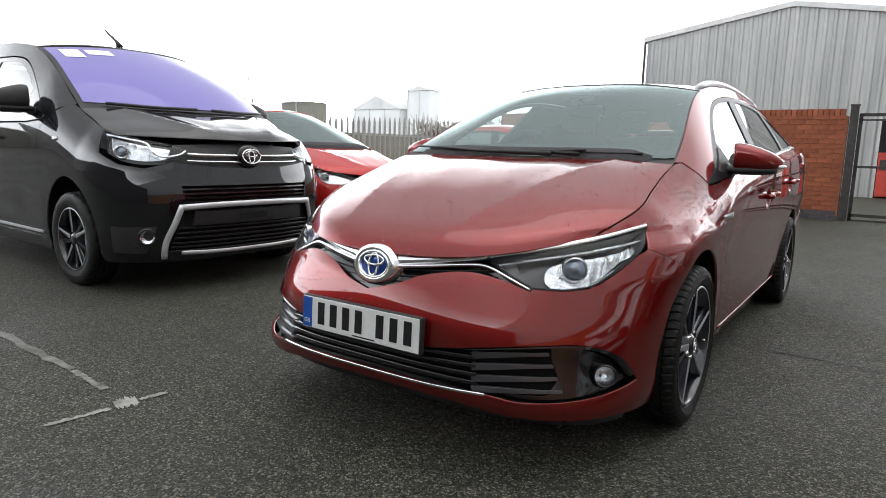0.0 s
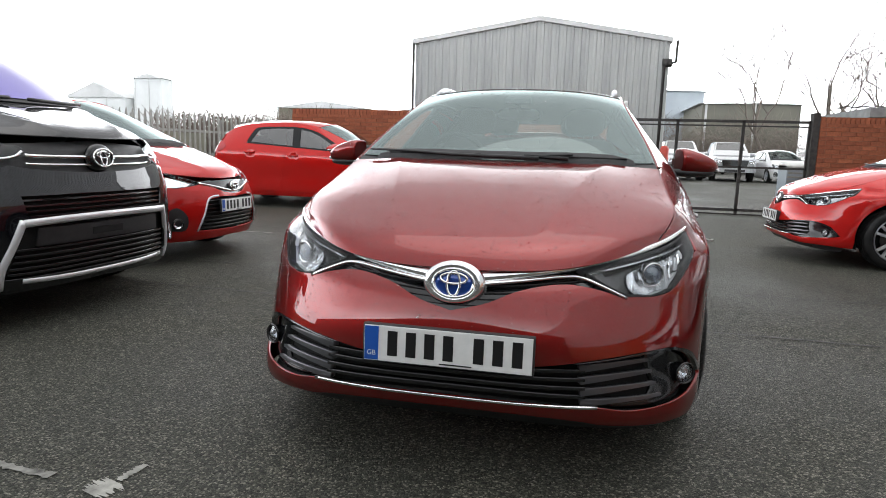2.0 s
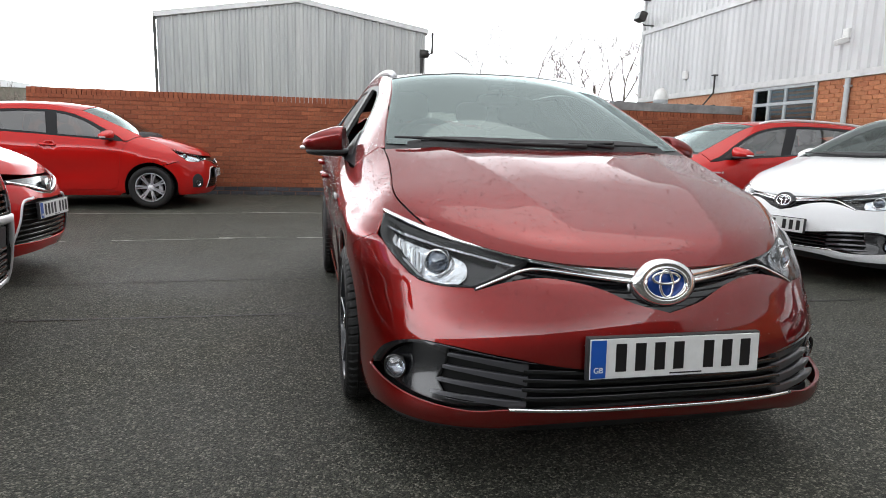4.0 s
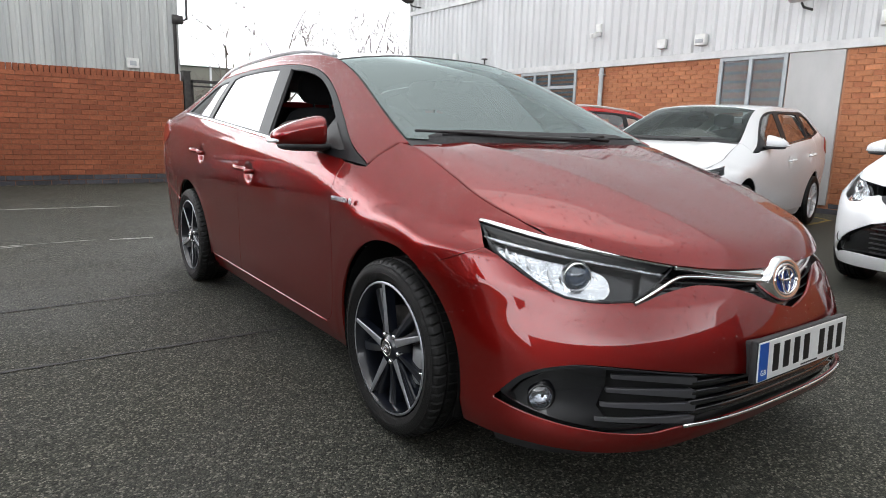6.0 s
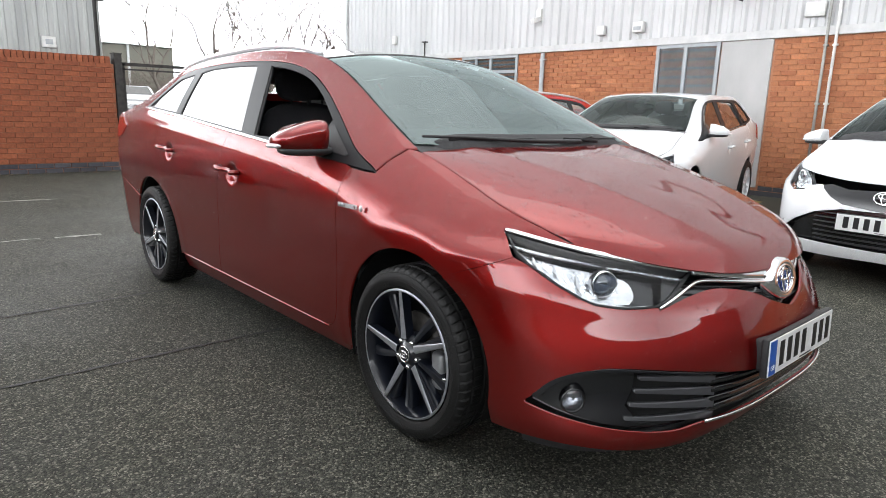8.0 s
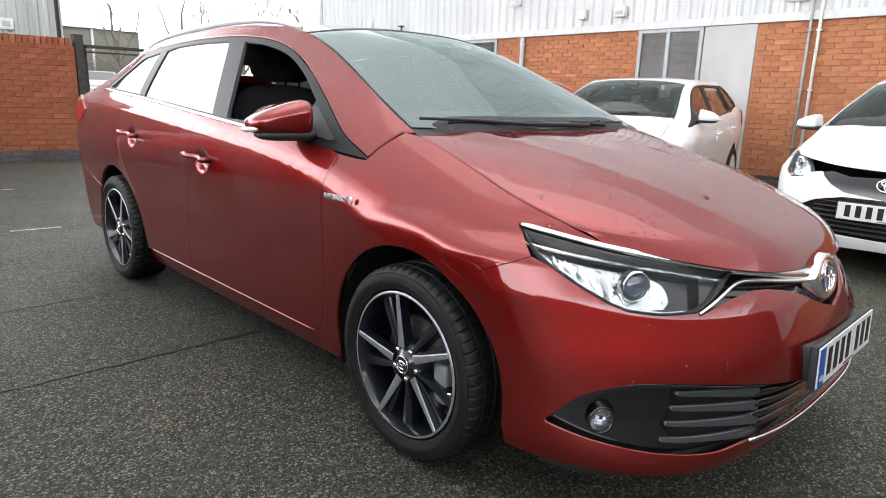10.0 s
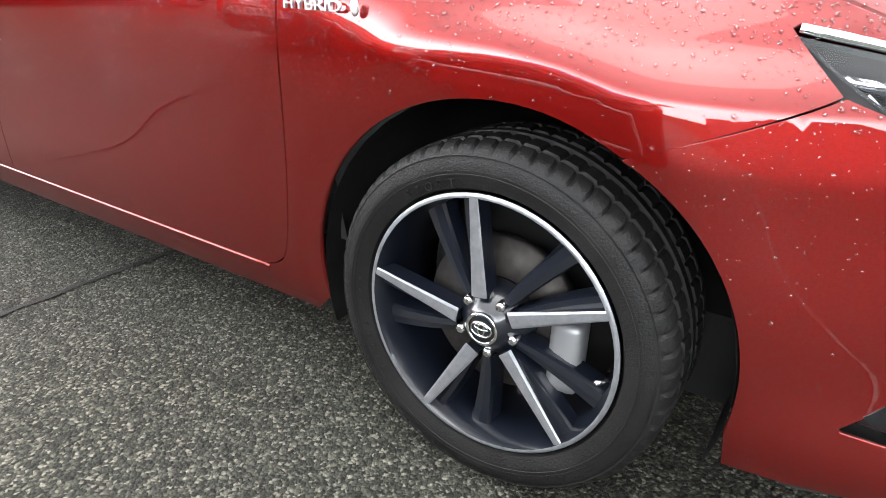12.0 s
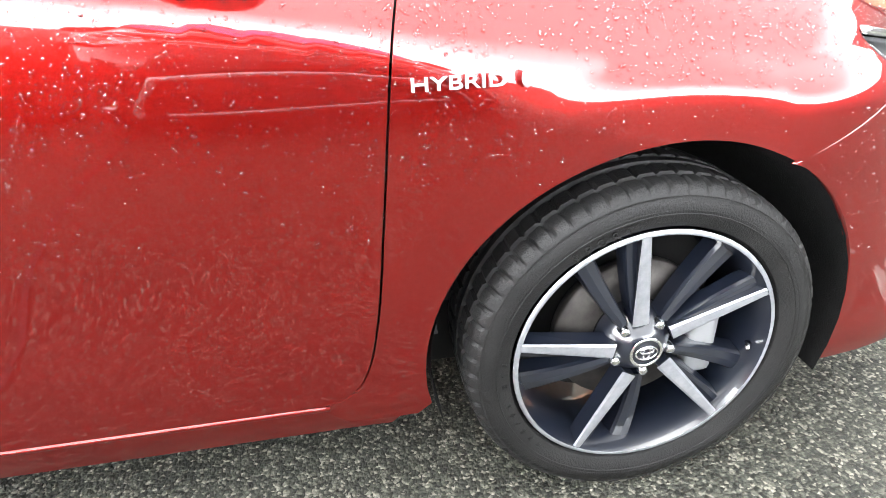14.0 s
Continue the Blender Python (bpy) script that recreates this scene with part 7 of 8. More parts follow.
# ---- cars ----
main_car = auris(pose(0, 0, 0), RED, "dark red estate car beaded with rain, driver's window down", 0.015, True)
auris(pose(3.78, 2.30, 0, 0, 0, -90 + 12), WHITE, "white hatchback car parked beside the brick showroom", 0.05, short=0.72)
auris(pose(3.42, 5.05, 0, 0, 0, -90), SCARLET, "red estate car with silver roof rails beside the wall", 0.05)
hatch(pose(-3.62, 2.66, 0, 0, 0, 90), YARIS, SCARLET, "bright red small hatchback with black grille beside the van", yaris_face, blue=True)
hatch(pose(-3.16, 8.05, 0.03, 0, 0, 90), YARIS, SCARLET, "bright red small hatchback parked along the brick wall", yaris_face, blue=True)
hatch(pose(3.62, -0.45, 0, 0, 0, -90), YARIS, WHITE, "white city car with black cross-shaped nose", aygo_face)
van(pose(-3.30, 0.58, 0, 0, 0, 88), BLACK, "glossy black van with violet film on its windscreen")

# far cars beyond the gate
def hull(bm, rings):
    """A block lofted along y through sections (y, half width below, half width above, bottom, top) with cut corners."""
    loops = []
    for y, wb, wt, z0, z1 in rings:
        c = 0.12 * (z1 - z0)
        loops.append([bm.verts.new(p) for p in ((-wb, y, z0), (wb, y, z0), (wb, y, z0 + c), (wt, y, z1 - c), (wt - c, y, z1), (-wt + c, y, z1), (-wt, y, z1 - c), (-wb, y, z0 + c))])
    for p, q in zip(loops, loops[1:]):
        for i in range(8):
            bm.faces.new((p[i], p[(i + 1) % 8], q[(i + 1) % 8], q[i]))
    bm.faces.new(loops[0][::-1])
    bm.faces.new(loops[-1])
    bmesh.ops.recalc_face_normals(bm, faces=bm.faces)


SILVER = paint("silver_paint", (0.42, 0.43, 0.44), 0.6, 0.35)
DARKSCREEN = material("dark_screen", (0.02, 0.024, 0.026), 0.08, 0.0, 1.0, 0.02)


def pickup(m, mat, label):
    """A tall pickup truck seen from the front across the car park."""
    t = thing("pickup_truck", m, label, "pickup truck", "far parked vehicles")
    for name, rings, mt, lab in (
            ("body", ((-0.85, 0.80, 0.78, 0.50, 0.98), (-0.70, 0.90, 0.86, 0.42, 1.08), (0.7, 0.92, 0.88, 0.42, 1.16), (2.6, 0.92, 0.88, 0.42, 1.12), (4.3, 0.90, 0.86, 0.45, 1.12)), mat, ""),
            ("cab", ((0.50, 0.84, 0.80, 1.10, 1.18), (1.15, 0.84, 0.66, 1.10, 1.78), (2.4, 0.84, 0.66, 1.10, 1.80), (2.7, 0.84, 0.68, 1.10, 1.30)), mat, ""),
            ("windscreen", ((0.56, 0.74, 0.70, 1.16, 1.22), (1.09, 0.70, 0.58, 1.28, 1.755)), DARKSCREEN, "dark windscreen"),
            ("grille", ((-0.93, 0.50, 0.55, 0.66, 0.95), (-0.80, 0.50, 0.55, 0.66, 0.96)), DARKSCREEN, "black grille"),
            ("front_bumper", ((-0.97, 0.66, 0.66, 0.42, 0.62), (-0.75, 0.90, 0.88, 0.40, 0.64)), mat, ""),
            ("lower_grille", ((-0.985, 0.42, 0.42, 0.44, 0.54), (-0.90, 0.42, 0.42, 0.44, 0.54)), PLASTIC, "black lower grille")):
        bm = bmesh.new()
        hull(bm, rings)
        part(name, bm, mt, t, lab, False)
    for sx in (-1, 1):
        bm = bmesh.new()
        hull(bm, ((-0.90, 0.15, 0.14, 0.80, 0.96), (-0.62, 0.15, 0.14, 0.82, 1.00)))
        bmesh.ops.translate(bm, verts=bm.verts, vec=(sx * 0.70, 0, 0))
        part("head_lamp", bm, LAMPBOWL, t, "clear head lamp", False)
        bm = bmesh.new()
        egg(bm, (sx * 1.0, 0.85, 1.20), (0.11, 0.06, 0.09), (3, 3), None, 12)
        part("door_mirror", bm, mat, t)
        for wy in (0.0, 3.0):
            bm = bmesh.new()
            lathe(bm, [(-0.12, 0.22), (-0.12, 0.34), (-0.09, 0.37), (0.09, 0.37), (0.12, 0.34), (0.12, 0.22)], 24, "x", Matrix.Translation((sx * 0.80, wy, 0.37)))
            tyre = part("wheel", bm, RUBBER, t, "black tyre")
            bm = bmesh.new()
            lathe(bm, [(0.09, 0.001), (0.10, 0.12), (0.115, 0.225)], 20, "x", Matrix.Translation((sx * 0.80, wy, 0.37)) @ Matrix.Diagonal((sx, 1, 1, 1)))
            part("rim", bm, SATIN, tyre, "silver rim")
    return t


pickup(pose(4.7, 28.0, 0.08), SILVER, "silver pickup truck parked across the far car park")
pickup(pose(6.95, 28.6, 0.08, 0, 0, -3), SILVER, "grey pickup truck parked across the far car park")
far = hatch(pose(9.1, 28.0, 0.08, 0, 0, 4), YARIS, WHITE, "white hatchback parked in the far car park", yaris_face, step=0.10)
for x, y, a in ((11.2, 28.3, 0), (13.4, 28.1, -4), (15.7, 28.4, 2), (18.0, 28.2, 0), (6.2, 42.0, 3), (8.6, 42.4, 0), (11.6, 42.2, 0)):
    copy_thing(far, pose(x, y, 0.08, 0, 0, a))

# ---- gate and posts ----
gate = thing("gate", pose(0, 9.45, 0.06), "dark steel sliding gate with thin rails", "gate")
for z, r in ((1.66, 0.024), (1.58, 0.012), (0.86, 0.018), (0.10, 0.024), (0.02, 0.016)):
    bm = bmesh.new()
    box(bm, 2.53, 0, z, 3.26, 0.05, r * 2)
    part("gate_rail", bm, STEEL, gate, "", False)
for x in (0.92, 1.97, 3.07, 4.14):
    bm = bmesh.new()
    box(bm, x, 0, 0.84, 0.05, 0.05, 1.66)
    part("gate_post", bm, STEEL, gate, "", False)
for x in (0.83, 4.20):
    post = thing("gate_pier", pose(x, 9.42, 0), "dark steel gate pier beside the brick wall", "post", "gate piers")
    bm = bmesh.new()
    box(bm, 0, 0, 0.93, 0.11, 0.18, 1.86, bevel=0.008)
    part("pier_body", bm, STEEL, post, "", False)
    bm = bmesh.new()
    box(bm, 0, 0, 1.865, 0.13, 0.20, 0.02, bevel=0.004)
    part("pier_cap", bm, STEEL, post, "", False)
bollard = thing("bollard", pose(2.44, 15.2, 0.08), "red painted round steel bollard", "bollard")
bm = bmesh.new()
lathe(bm, [(0.0, 0.11), (1.2, 0.11), (1.27, 0.08), (1.29, 0.0)], 20, "z")
part("bollard_tube", bm, BOLLARDRED, bollard)

unit = thing("louvred_unit", pose(4.47, 10.62, 0.06), "grey metal louvred plant unit behind the gate", "plant unit")
bm = bmesh.new()
box(bm, 0, 0, 0.47, 0.74, 0.56, 0.90, bevel=0.01)
part("casing", bm, BLUEGREY, unit)
for i in range(11):
    bm = bmesh.new()
    box(bm, 0, -0.285, 0.09 + i * 0.076, 0.70, 0.03, 0.034, Matrix.Rotation(radians(0), 4, "X"), 0.004)
    part("louvre_slat", bm, GALV, unit, "", False)
bm = bmesh.new()
lathe(bm, [(-0.37, 0.001), (-0.37, 0.30), (0.37, 0.30), (0.37, 0.001)], 24, "x", Matrix.Translation((0, 0, 0.90)) @ Matrix.Diagonal((1, 1, 0.28, 1)))
part("domed_lid", bm, PIPEWHITE, unit, "pale domed lid")

# ---- palisade fence on the west side ----
fence = thing("palisade_fence", pose(0, 0, 0), "weathered galvanised palisade fence with pointed pales", "fence")
pale = bmesh.new()
prof = ((-0.034, 0.0), (-0.012, 0.014), (0.012, 0.014), (0.034, 0.0))
vs = []
for z in (0.05, 1.54):
    vs.append([pale.verts.new((p[1], p[0], z)) for p in prof])
tip = [pale.verts.new((p[1], p[0] * 0.25, 1.66)) for p in prof]
for a, b in ((vs[0], vs[1]), (vs[1], tip)):
    for i in range(3):
        pale.faces.new((a[i], a[i + 1], b[i + 1], b[i]))
pale_mesh = bpy.data.meshes.new("pale")
pale.to_mesh(pale_mesh)
pale.free()
pale_mesh.materials.append(GALV)
F0, F1 = Vector((-8.7, 3.0, 0)), Vector((-7.0, 15.5, 0))
fdir = (F1 - F0).normalized()
yaw = math.atan2(fdir.y, fdir.x) - math.pi / 2
count = int((F1 - F0).length / 0.15)
for i in range(count):
    o = new("pale", pale_mesh)
    o.parent = fence
    p = F0 + fdir * 0.15 * i
    o.matrix_basis = Matrix.Translation((p.x, p.y, ground_z(p.y))) @ Matrix.Rotation(yaw, 4, "Z")
for z in (0.35, 1.28):
    bm = bmesh.new()
    a, b = F0, F1
    m = Matrix.Translation((a + b) / 2 + Vector((-0.02, 0, z + 0.04))) @ Matrix.Rotation(yaw, 4, "Z")
    box(bm, 0, 0, 0, 0.03, (b - a).length, 0.05, m)
    part("fence_rail", bm, GALV, fence, "", False)
for i in range(6):
    p = F0 + fdir * 2.5 * i
    bm = bmesh.new()
    box(bm, p.x - 0.06, p.y, 0.80, 0.06, 0.06, 1.6, None, 0.004)
    part("fence_post", bm, GALV, fence, "", False)

# ---- fittings on the showroom wall ----
def wall_box(name, y, z, sy, sz, d, mat, label, lid=True):
    t = thing(name, pose(EAST - 0.02, y, z), label, name.replace("_", " "))
    bm = bmesh.new()
    box(bm, -d / 2 + 0.02, 0, 0, d, sy, sz, bevel=min(0.012, d / 4))
    part("case", bm, mat, t)
    if lid:
        bm = bmesh.new()
        box(bm, -d + 0.016, 0, -sz * 0.12, 0.01, sy * 0.7, sz * 0.35, bevel=0.003)
        part("cover", bm, FRAMEGREY if name == "alarm_box" else PIPEWHITE, t)
    return t


wall_box("junction_box", 5.55, 2.66, 0.16, 0.16, 0.09, PIPEWHITE, "small white box on the cladding", False)
wall_box("alarm_box", 4.78, 2.66, 0.20, 0.18, 0.10, PIPEWHITE, "white alarm box with dark slot on the cladding")
wall_box("vent_grille", 1.98, 2.70, 0.26, 0.20, 0.06, PIPEWHITE, "white louvred vent on the cladding")
wall_box("junction_box", 11.75, 2.86, 0.14, 0.20, 0.08, PIPEWHITE, "small white box on the cladding", False)
cctv = thing("security_camera", pose(EAST - 0.05, 7.03, 3.0), "white and black wall-mounted security camera", "security camera")
bm = bmesh.new()
box(bm, 0, 0, 0.08, 0.06, 0.12, 0.16, bevel=0.008)
part("bracket", bm, PIPEWHITE, cctv)
bm = bmesh.new()
box(bm, -0.10, 0, -0.02, 0.24, 0.09, 0.09, Matrix.Rotation(radians(-18), 4, "Y"), 0.015)
part("housing", bm, PIPEWHITE, cctv)
for y, z in ((13.5, 4.36), (13.75, 5.05), (3.05, 2.98)):
    fl = thing("floodlight", pose(EAST - 0.01, y, z), "dark floodlight on an arm from the cladding", "floodlight", "floodlights")
    bm = bmesh.new()
    tube(bm, [(0.04, 0, -0.05), (-0.25, 0, -0.05), (-0.32, 0, 0.0)], 0.018, 6)
    part("arm", bm, STEEL, fl)
    bm = bmesh.new()
    box(bm, -0.40, 0, 0.02, 0.20, 0.34, 0.24, Matrix.Rotation(radians(20), 4, "Y"), 0.02)
    part("lamp_head", bm, PIPEWHITE if z < 3.5 else STEEL, fl)
    bm = bmesh.new()
    box(bm, -0.505, 0, 0.02, 0.006, 0.29, 0.19, Matrix.Rotation(radians(20), 4, "Y"), 0.002)
    part("lamp_glass", bm, FRAMEGREY, fl, "grey lamp glass")
for name, y, mat, z0, z1, r, label in (("downpipe", 6.88, FRAMEGREY, 0.0, base_z - 0.03, 0.045, "grey square downpipe on the brick wall"), ("downpipe", 1.66, PIPEWHITE, 0.0, 4.6, 0.021, "white plastic pipe down the brick wall"), ("downpipe", 1.78, GALV, 0.0, base_z + 0.6, 0.020, "weathered grey downpipe on the brick wall")):
    dp = thing(name, pose(EAST - 0.055, y, 0), label, "downpipe", "downpipes")
    bm = bmesh.new()
    tube(bm, [(0, 0, z0), (0, 0, z1)], r, 10)
    part("pipe", bm, mat, dp)
    for z in (0.6, 1.4, 2.2):
        bm = bmesh.new()
        box(bm, 0.01, 0, z, 0.06, r * 3, 0.03, bevel=0.004)
        part("pipe_clip", bm, mat, dp)
vp = thing("vent_pipe", pose(EAST - 0.08, 10.45, 2.0), "dark bent vent pipe against the cladding", "vent pipe")
bm = bmesh.new()
tube(bm, [(-0.25, 0.15, 0.0), (-0.2, 0.1, 0.1), (-0.05, 0, 0.35), (-0.05, 0, 0.72)], 0.02, 8)
part("pipe", bm, STEEL, vp)
bm = bmesh.new()
box(bm, -0.05, 0, 0.73, 0.10, 0.12, 0.03, bevel=0.008)
part("cowl", bm, STEEL, vp)
dome = thing("satellite_dome", pose(6.9, 10.9, 2.0), "white plastic dome on the felt roof", "dome")
bm = bmesh.new()
lathe(bm, [(0.0, 0.15), (0.24, 0.158), (0.36, 0.13), (0.43, 0.06), (0.45, 0.001)], 24, "z")
part("dome_shell", bm, PIPEWHITE, dome)
bm = bmesh.new()
lathe(bm, [(0.10, 0.156), (0.14, 0.164), (0.18, 0.159)], 24, "z")
part("dome_band", bm, FRAMEGREY, dome)
for i, (x, y) in enumerate(((5.3, 10.2), (6.3, 10.6), (7.5, 10.3))):
    c = thing("roof_cable", pose(x, y, 2.005), "black cable lying on the felt roof", "cable", "roof cables")
    bm = bmesh.new()
    rnd = random.Random(i)
    tube(bm, [(k * 0.12 - 0.5, rnd.uniform(-0.08, 0.08), 0.012 + 0.05 * abs(math.sin(k * 1.3 + i))) for k in range(9)], 0.014, 6)
    part("cable_run", bm, STEEL, c)
al = thing("alarm_box", pose(1.36, SY - 0.07, 2.52), "grey alarm box on the ribbed shed", "alarm box")
bm = bmesh.new()
box(bm, 0, 0, 0, 0.30, 0.12, 0.26, bevel=0.02)
part("case", bm, PIPEWHITE, al)
bm = bmesh.new()
box(bm, 0, -0.062, 0, 0.16, 0.01, 0.12, bevel=0.004)
part("cover", bm, FRAMEGREY, al)
plate = thing("ground_plate", pose(1.89, 5.96, 0.001, 0, 0, -28), "pale metal fixing plate bolted to the asphalt", "plate")
bm = bmesh.new()
box(bm, 0, 0, 0.012, 0.36, 0.085, 0.024, bevel=0.004)
part("plate_bar", bm, GALV, plate)
for x in (-0.14, 0.14):
    bm = bmesh.new()
    lathe(bm, [(0.023, 0.018), (0.034, 0.016), (0.036, 0.001)], 12, "z", Matrix.Translation((x, 0, 0)))
    part("bolt", bm, STEEL, plate)

# ---- distance: bare trees, scrub, sheds ----
def bare_tree(m, height, seed, label):
    rnd = random.Random(seed)
    t = thing("tree", m, label, "tree", "bare trees")
    trunk, twigs = bmesh.new(), bmesh.new()

    def grow(p, d, length, r, level):
        pts, rad = [p.copy()], [r]
        n = 5
        for i in range(n):
            d = (d + Vector((rnd.gauss(0, 0.16), rnd.gauss(0, 0.16), rnd.gauss(0.05, 0.10)))).normalized()
            p = p + d * length / n
            pts.append(p.copy())
            rad.append(r * (1 - 0.62 * (i + 1) / n))
        tube(trunk if level < 2 else twigs, pts, rad, 6 if level < 2 else 3)
        if level < 4:
            k = (5, 6, 5, 3)[level]
            for j in range(k):
                i = min(n, 2 + int(j * (n - 1) / k) + rnd.randint(0, 1)) if level else rnd.randint(2, n)
                a = rnd.uniform(0, math.tau)
                side = Vector((math.cos(a), math.sin(a), rnd.uniform(0.1, 0.7))).normalized()
                grow(pts[i], (d * 0.75 + side * 0.85).normalized(), length * rnd.uniform(0.5, 0.75), max(rad[i] * 0.66, 0.011), level + 1)

    grow(Vector((0, 0, -0.2)), Vector((rnd.uniform(-0.1, 0.1), rnd.uniform(-0.1, 0.1), 1)), height * 0.42, height * 0.0125, 0)
    part("trunk", trunk, BARK, t)
    part("crown", twigs, TWIG, t, "bare winter twigs")
    return t


for i, (x, y, h) in enumerate(((9.4, 32.5, 10.5), (12.0, 33.5, 12.5), (14.8, 32.5, 12.0), (17.5, 34.0, 13.0), (20.5, 33.5, 12.5), (16.1, 38, 12.5), (23.6, 36, 12.5), (27.6, 39, 13), (-45, 35, 12), (-52, 31, 13))):
    bare_tree(pose(x, y, 0.05, 0, 0, i * 47), h * 0.98, 10 + i, "bare winter tree with thin brown branches beyond the gate")


def scrub(name, x0, x1, y0, y1, z1, n, seed, label, size=0.5):
    """Leafless hedge growth: a mass of short thin stems, past counting."""
    rnd = random.Random(seed)
    verts, faces = [], []
    for _ in range(n):
        x, y = rnd.uniform(x0, x1), rnd.uniform(y0, y1)
        p = Vector((x, y, rnd.uniform(0, z1) ** 1.0 * rnd.uniform(0.3, 1)))
        d = Vector((rnd.gauss(0, 1), rnd.gauss(0, 1), rnd.uniform(0.2, 1.6))).normalized() * size * rnd.uniform(0.5, 1.6)
        s = d.orthogonal().normalized() * 0.012 * size * 2
        k = len(verts)
        verts += [tuple(p - s), tuple(p + s), tuple(p + d + s * 0.3), tuple(p + d - s * 0.3)]
        faces.append((k, k + 1, k + 2, k + 3))
    return tagged(raw(name, verts, faces, TWIG, smooth=False), label, "scrub", kind="stuff")


scrub("hedge", 6, 30, 46, 50, 4.2, 12000, 3, "brown leafless hedge behind the far car park", 0.8)
scrub("hedge", -52, -24, 66, 74, 4.8, 12000, 4, "brown leafless scrub on the distant bank", 1.6)
scrub("hedge", -22, -6, 60, 66, 2.4, 4000, 5, "brown leafless scrub on the distant bank", 1.2)


def far_shed(x0, x1, y0, y1, eave, ridge, mat, label, along="x"):
    b = thing("industrial_building", pose(0, 0, 0), label, "building", "distant buildings")
    slab("building_wall", x0, x1, y0, y1, 0, eave, mat, b)
    mx = (x0 + x1) / 2
    raw("building_roof", [(x0 - 0.3, y0 - 0.3, eave), (mx, y0 - 0.3, ridge), (x1 + 0.3, y0 - 0.3, eave), (x0 - 0.3, y1, eave), (mx, y1, ridge), (x1 + 0.3, y1, eave)], [(0, 1, 4, 3), (1, 2, 5, 4), (0, 2, 1), (3, 4, 5), (0, 3, 5, 2)], ROOFTOP, b, smooth=False)
    for i in range(max(2, int((x1 - x0) / 4))):
        slab("building_band", x0 + 0.2 + i * (x1 - x0) / max(2, int((x1 - x0) / 4)), x0 + 0.35 + i * (x1 - x0) / max(2, int((x1 - x0) / 4)), y0 - 0.12, y0, 0, eave, ROOFTOP, b)
    return b


far_shed(-90, -78, 95, 105, 8.6, 11.2, PALEGREY, "pale distant industrial shed with sheet roof")
far_shed(-77, -71.5, 96, 99, 12.0, 12.8, PALEGREY, "tall pale distant silo block")
far_shed(-92.1, -84.5, 77.8, 81.8, 8.8, 9.1, SLATE, "grey-brown distant block among bare scrub")
far_shed(-56, -38, 108, 125, 8.2, 9.5, OLIVE, "low distant works building above the scrub")
far_shed(-34, -20, 100, 115, 6.8, 8.0, PALEGREY, "low pale distant works building")
far_shed(3.5, 11, 62, 80, 7.3, 7.4, BLUEGREY, "blue-grey distant warehouse behind the car park")
far_shed(9.3, 16.5, 52, 62, 5.4, 5.5, SLATE, "grey-brown sheeted warehouse behind the car park")

# ---- bricks: the nearest are pieces of their own, the rest one joined part ----
def brick_mesh(name, l, d, h, mat):
    """One brick with slightly broken arrises; its face looks along -y."""
    bm = bmesh.new()
    c = 0.004
    pts = [(0, 0, 0), (l, 0, 0), (l, 0, h), (0, 0, h)]
    front = [bm.verts.new((x + (c if x == 0 else -c), -d, z + (c if z == 0 else -c))) for x, _, z in pts]
    mid = [bm.verts.new((x, -d + c, z)) for x, _, z in pts]
    back = [bm.verts.new((x, 0.01, z)) for x, _, z in pts]
    bm.faces.new(front)
    for a, b in ((front, mid), (mid, back)):
        for i in range(4):
            bm.faces.new((a[i], b[i], b[(i + 1) % 4], a[(i + 1) % 4]))
    me = bpy.data.meshes.new(name)
    bm.normal_update()
    bm.to_mesh(me)
    bm.free()
    me.materials.append(mat)
    return me


def brickwork(wall, place, z0, courses, mat, runs, chosen, seed, d=0.012, low=2):
    """Stretcher-bond bricks in front of a mortar wall. place(s) is the pose at s along it; runs(z) gives the lengths to fill; chosen(s, z) marks own pieces."""
    rnd = random.Random(seed)
    meshes = [brick_mesh("brick", 0.215, d, 0.065, BRICK_BLUE if dark else mat) for dark in (0, 1)]
    made, verts, faces, slots = 0, [], [], []
    for j in range(courses):
        z = z0 + j * 0.075
        dark = 1 if j < low else 0
        me = meshes[dark]
        for s0, s1 in runs(z + 0.03):
            # the bond runs through behind openings: bricks at their edges are cut
            k0 = math.floor((s0 - (j % 2) * 0.1125) / 0.225)
            s = k0 * 0.225 + (j % 2) * 0.1125
            while s < s1:
                a, b = max(s, s0), min(s + 0.215, s1)
                if b - a > 0.03:
                    m = place(a) @ Matrix.Translation((0, rnd.uniform(-0.002, 0.002), z + rnd.uniform(-0.001, 0.001))) @ Matrix.Diagonal(((b - a) / 0.215, 1, 1, 1))
                    if made < 300 and chosen(a, z):
                        o = new("brick", me)
                        o.parent, o.matrix_basis = wall, m
                        made += 1
                    else:
                        k = len(verts)
                        verts += [tuple(m @ v.co) for v in me.vertices]
                        faces += [tuple(k + i for i in p.vertices) for p in me.polygons]
                        slots += [dark] * len(me.polygons)
                s += 0.225
    ob = raw("brick_courses", verts, faces, mat, wall, "remaining bricks of the wall", smooth=False)
    ob.data.materials.append(BRICK_BLUE)
    ob.data.polygons.foreach_set("material_index", slots)
    tagged(ob, kind="stuff")


def east_place(s):
    return Matrix.Translation((EAST + 0.012, 10.0 - s, 0)) @ Matrix.Rotation(radians(-90), 4, "Z")


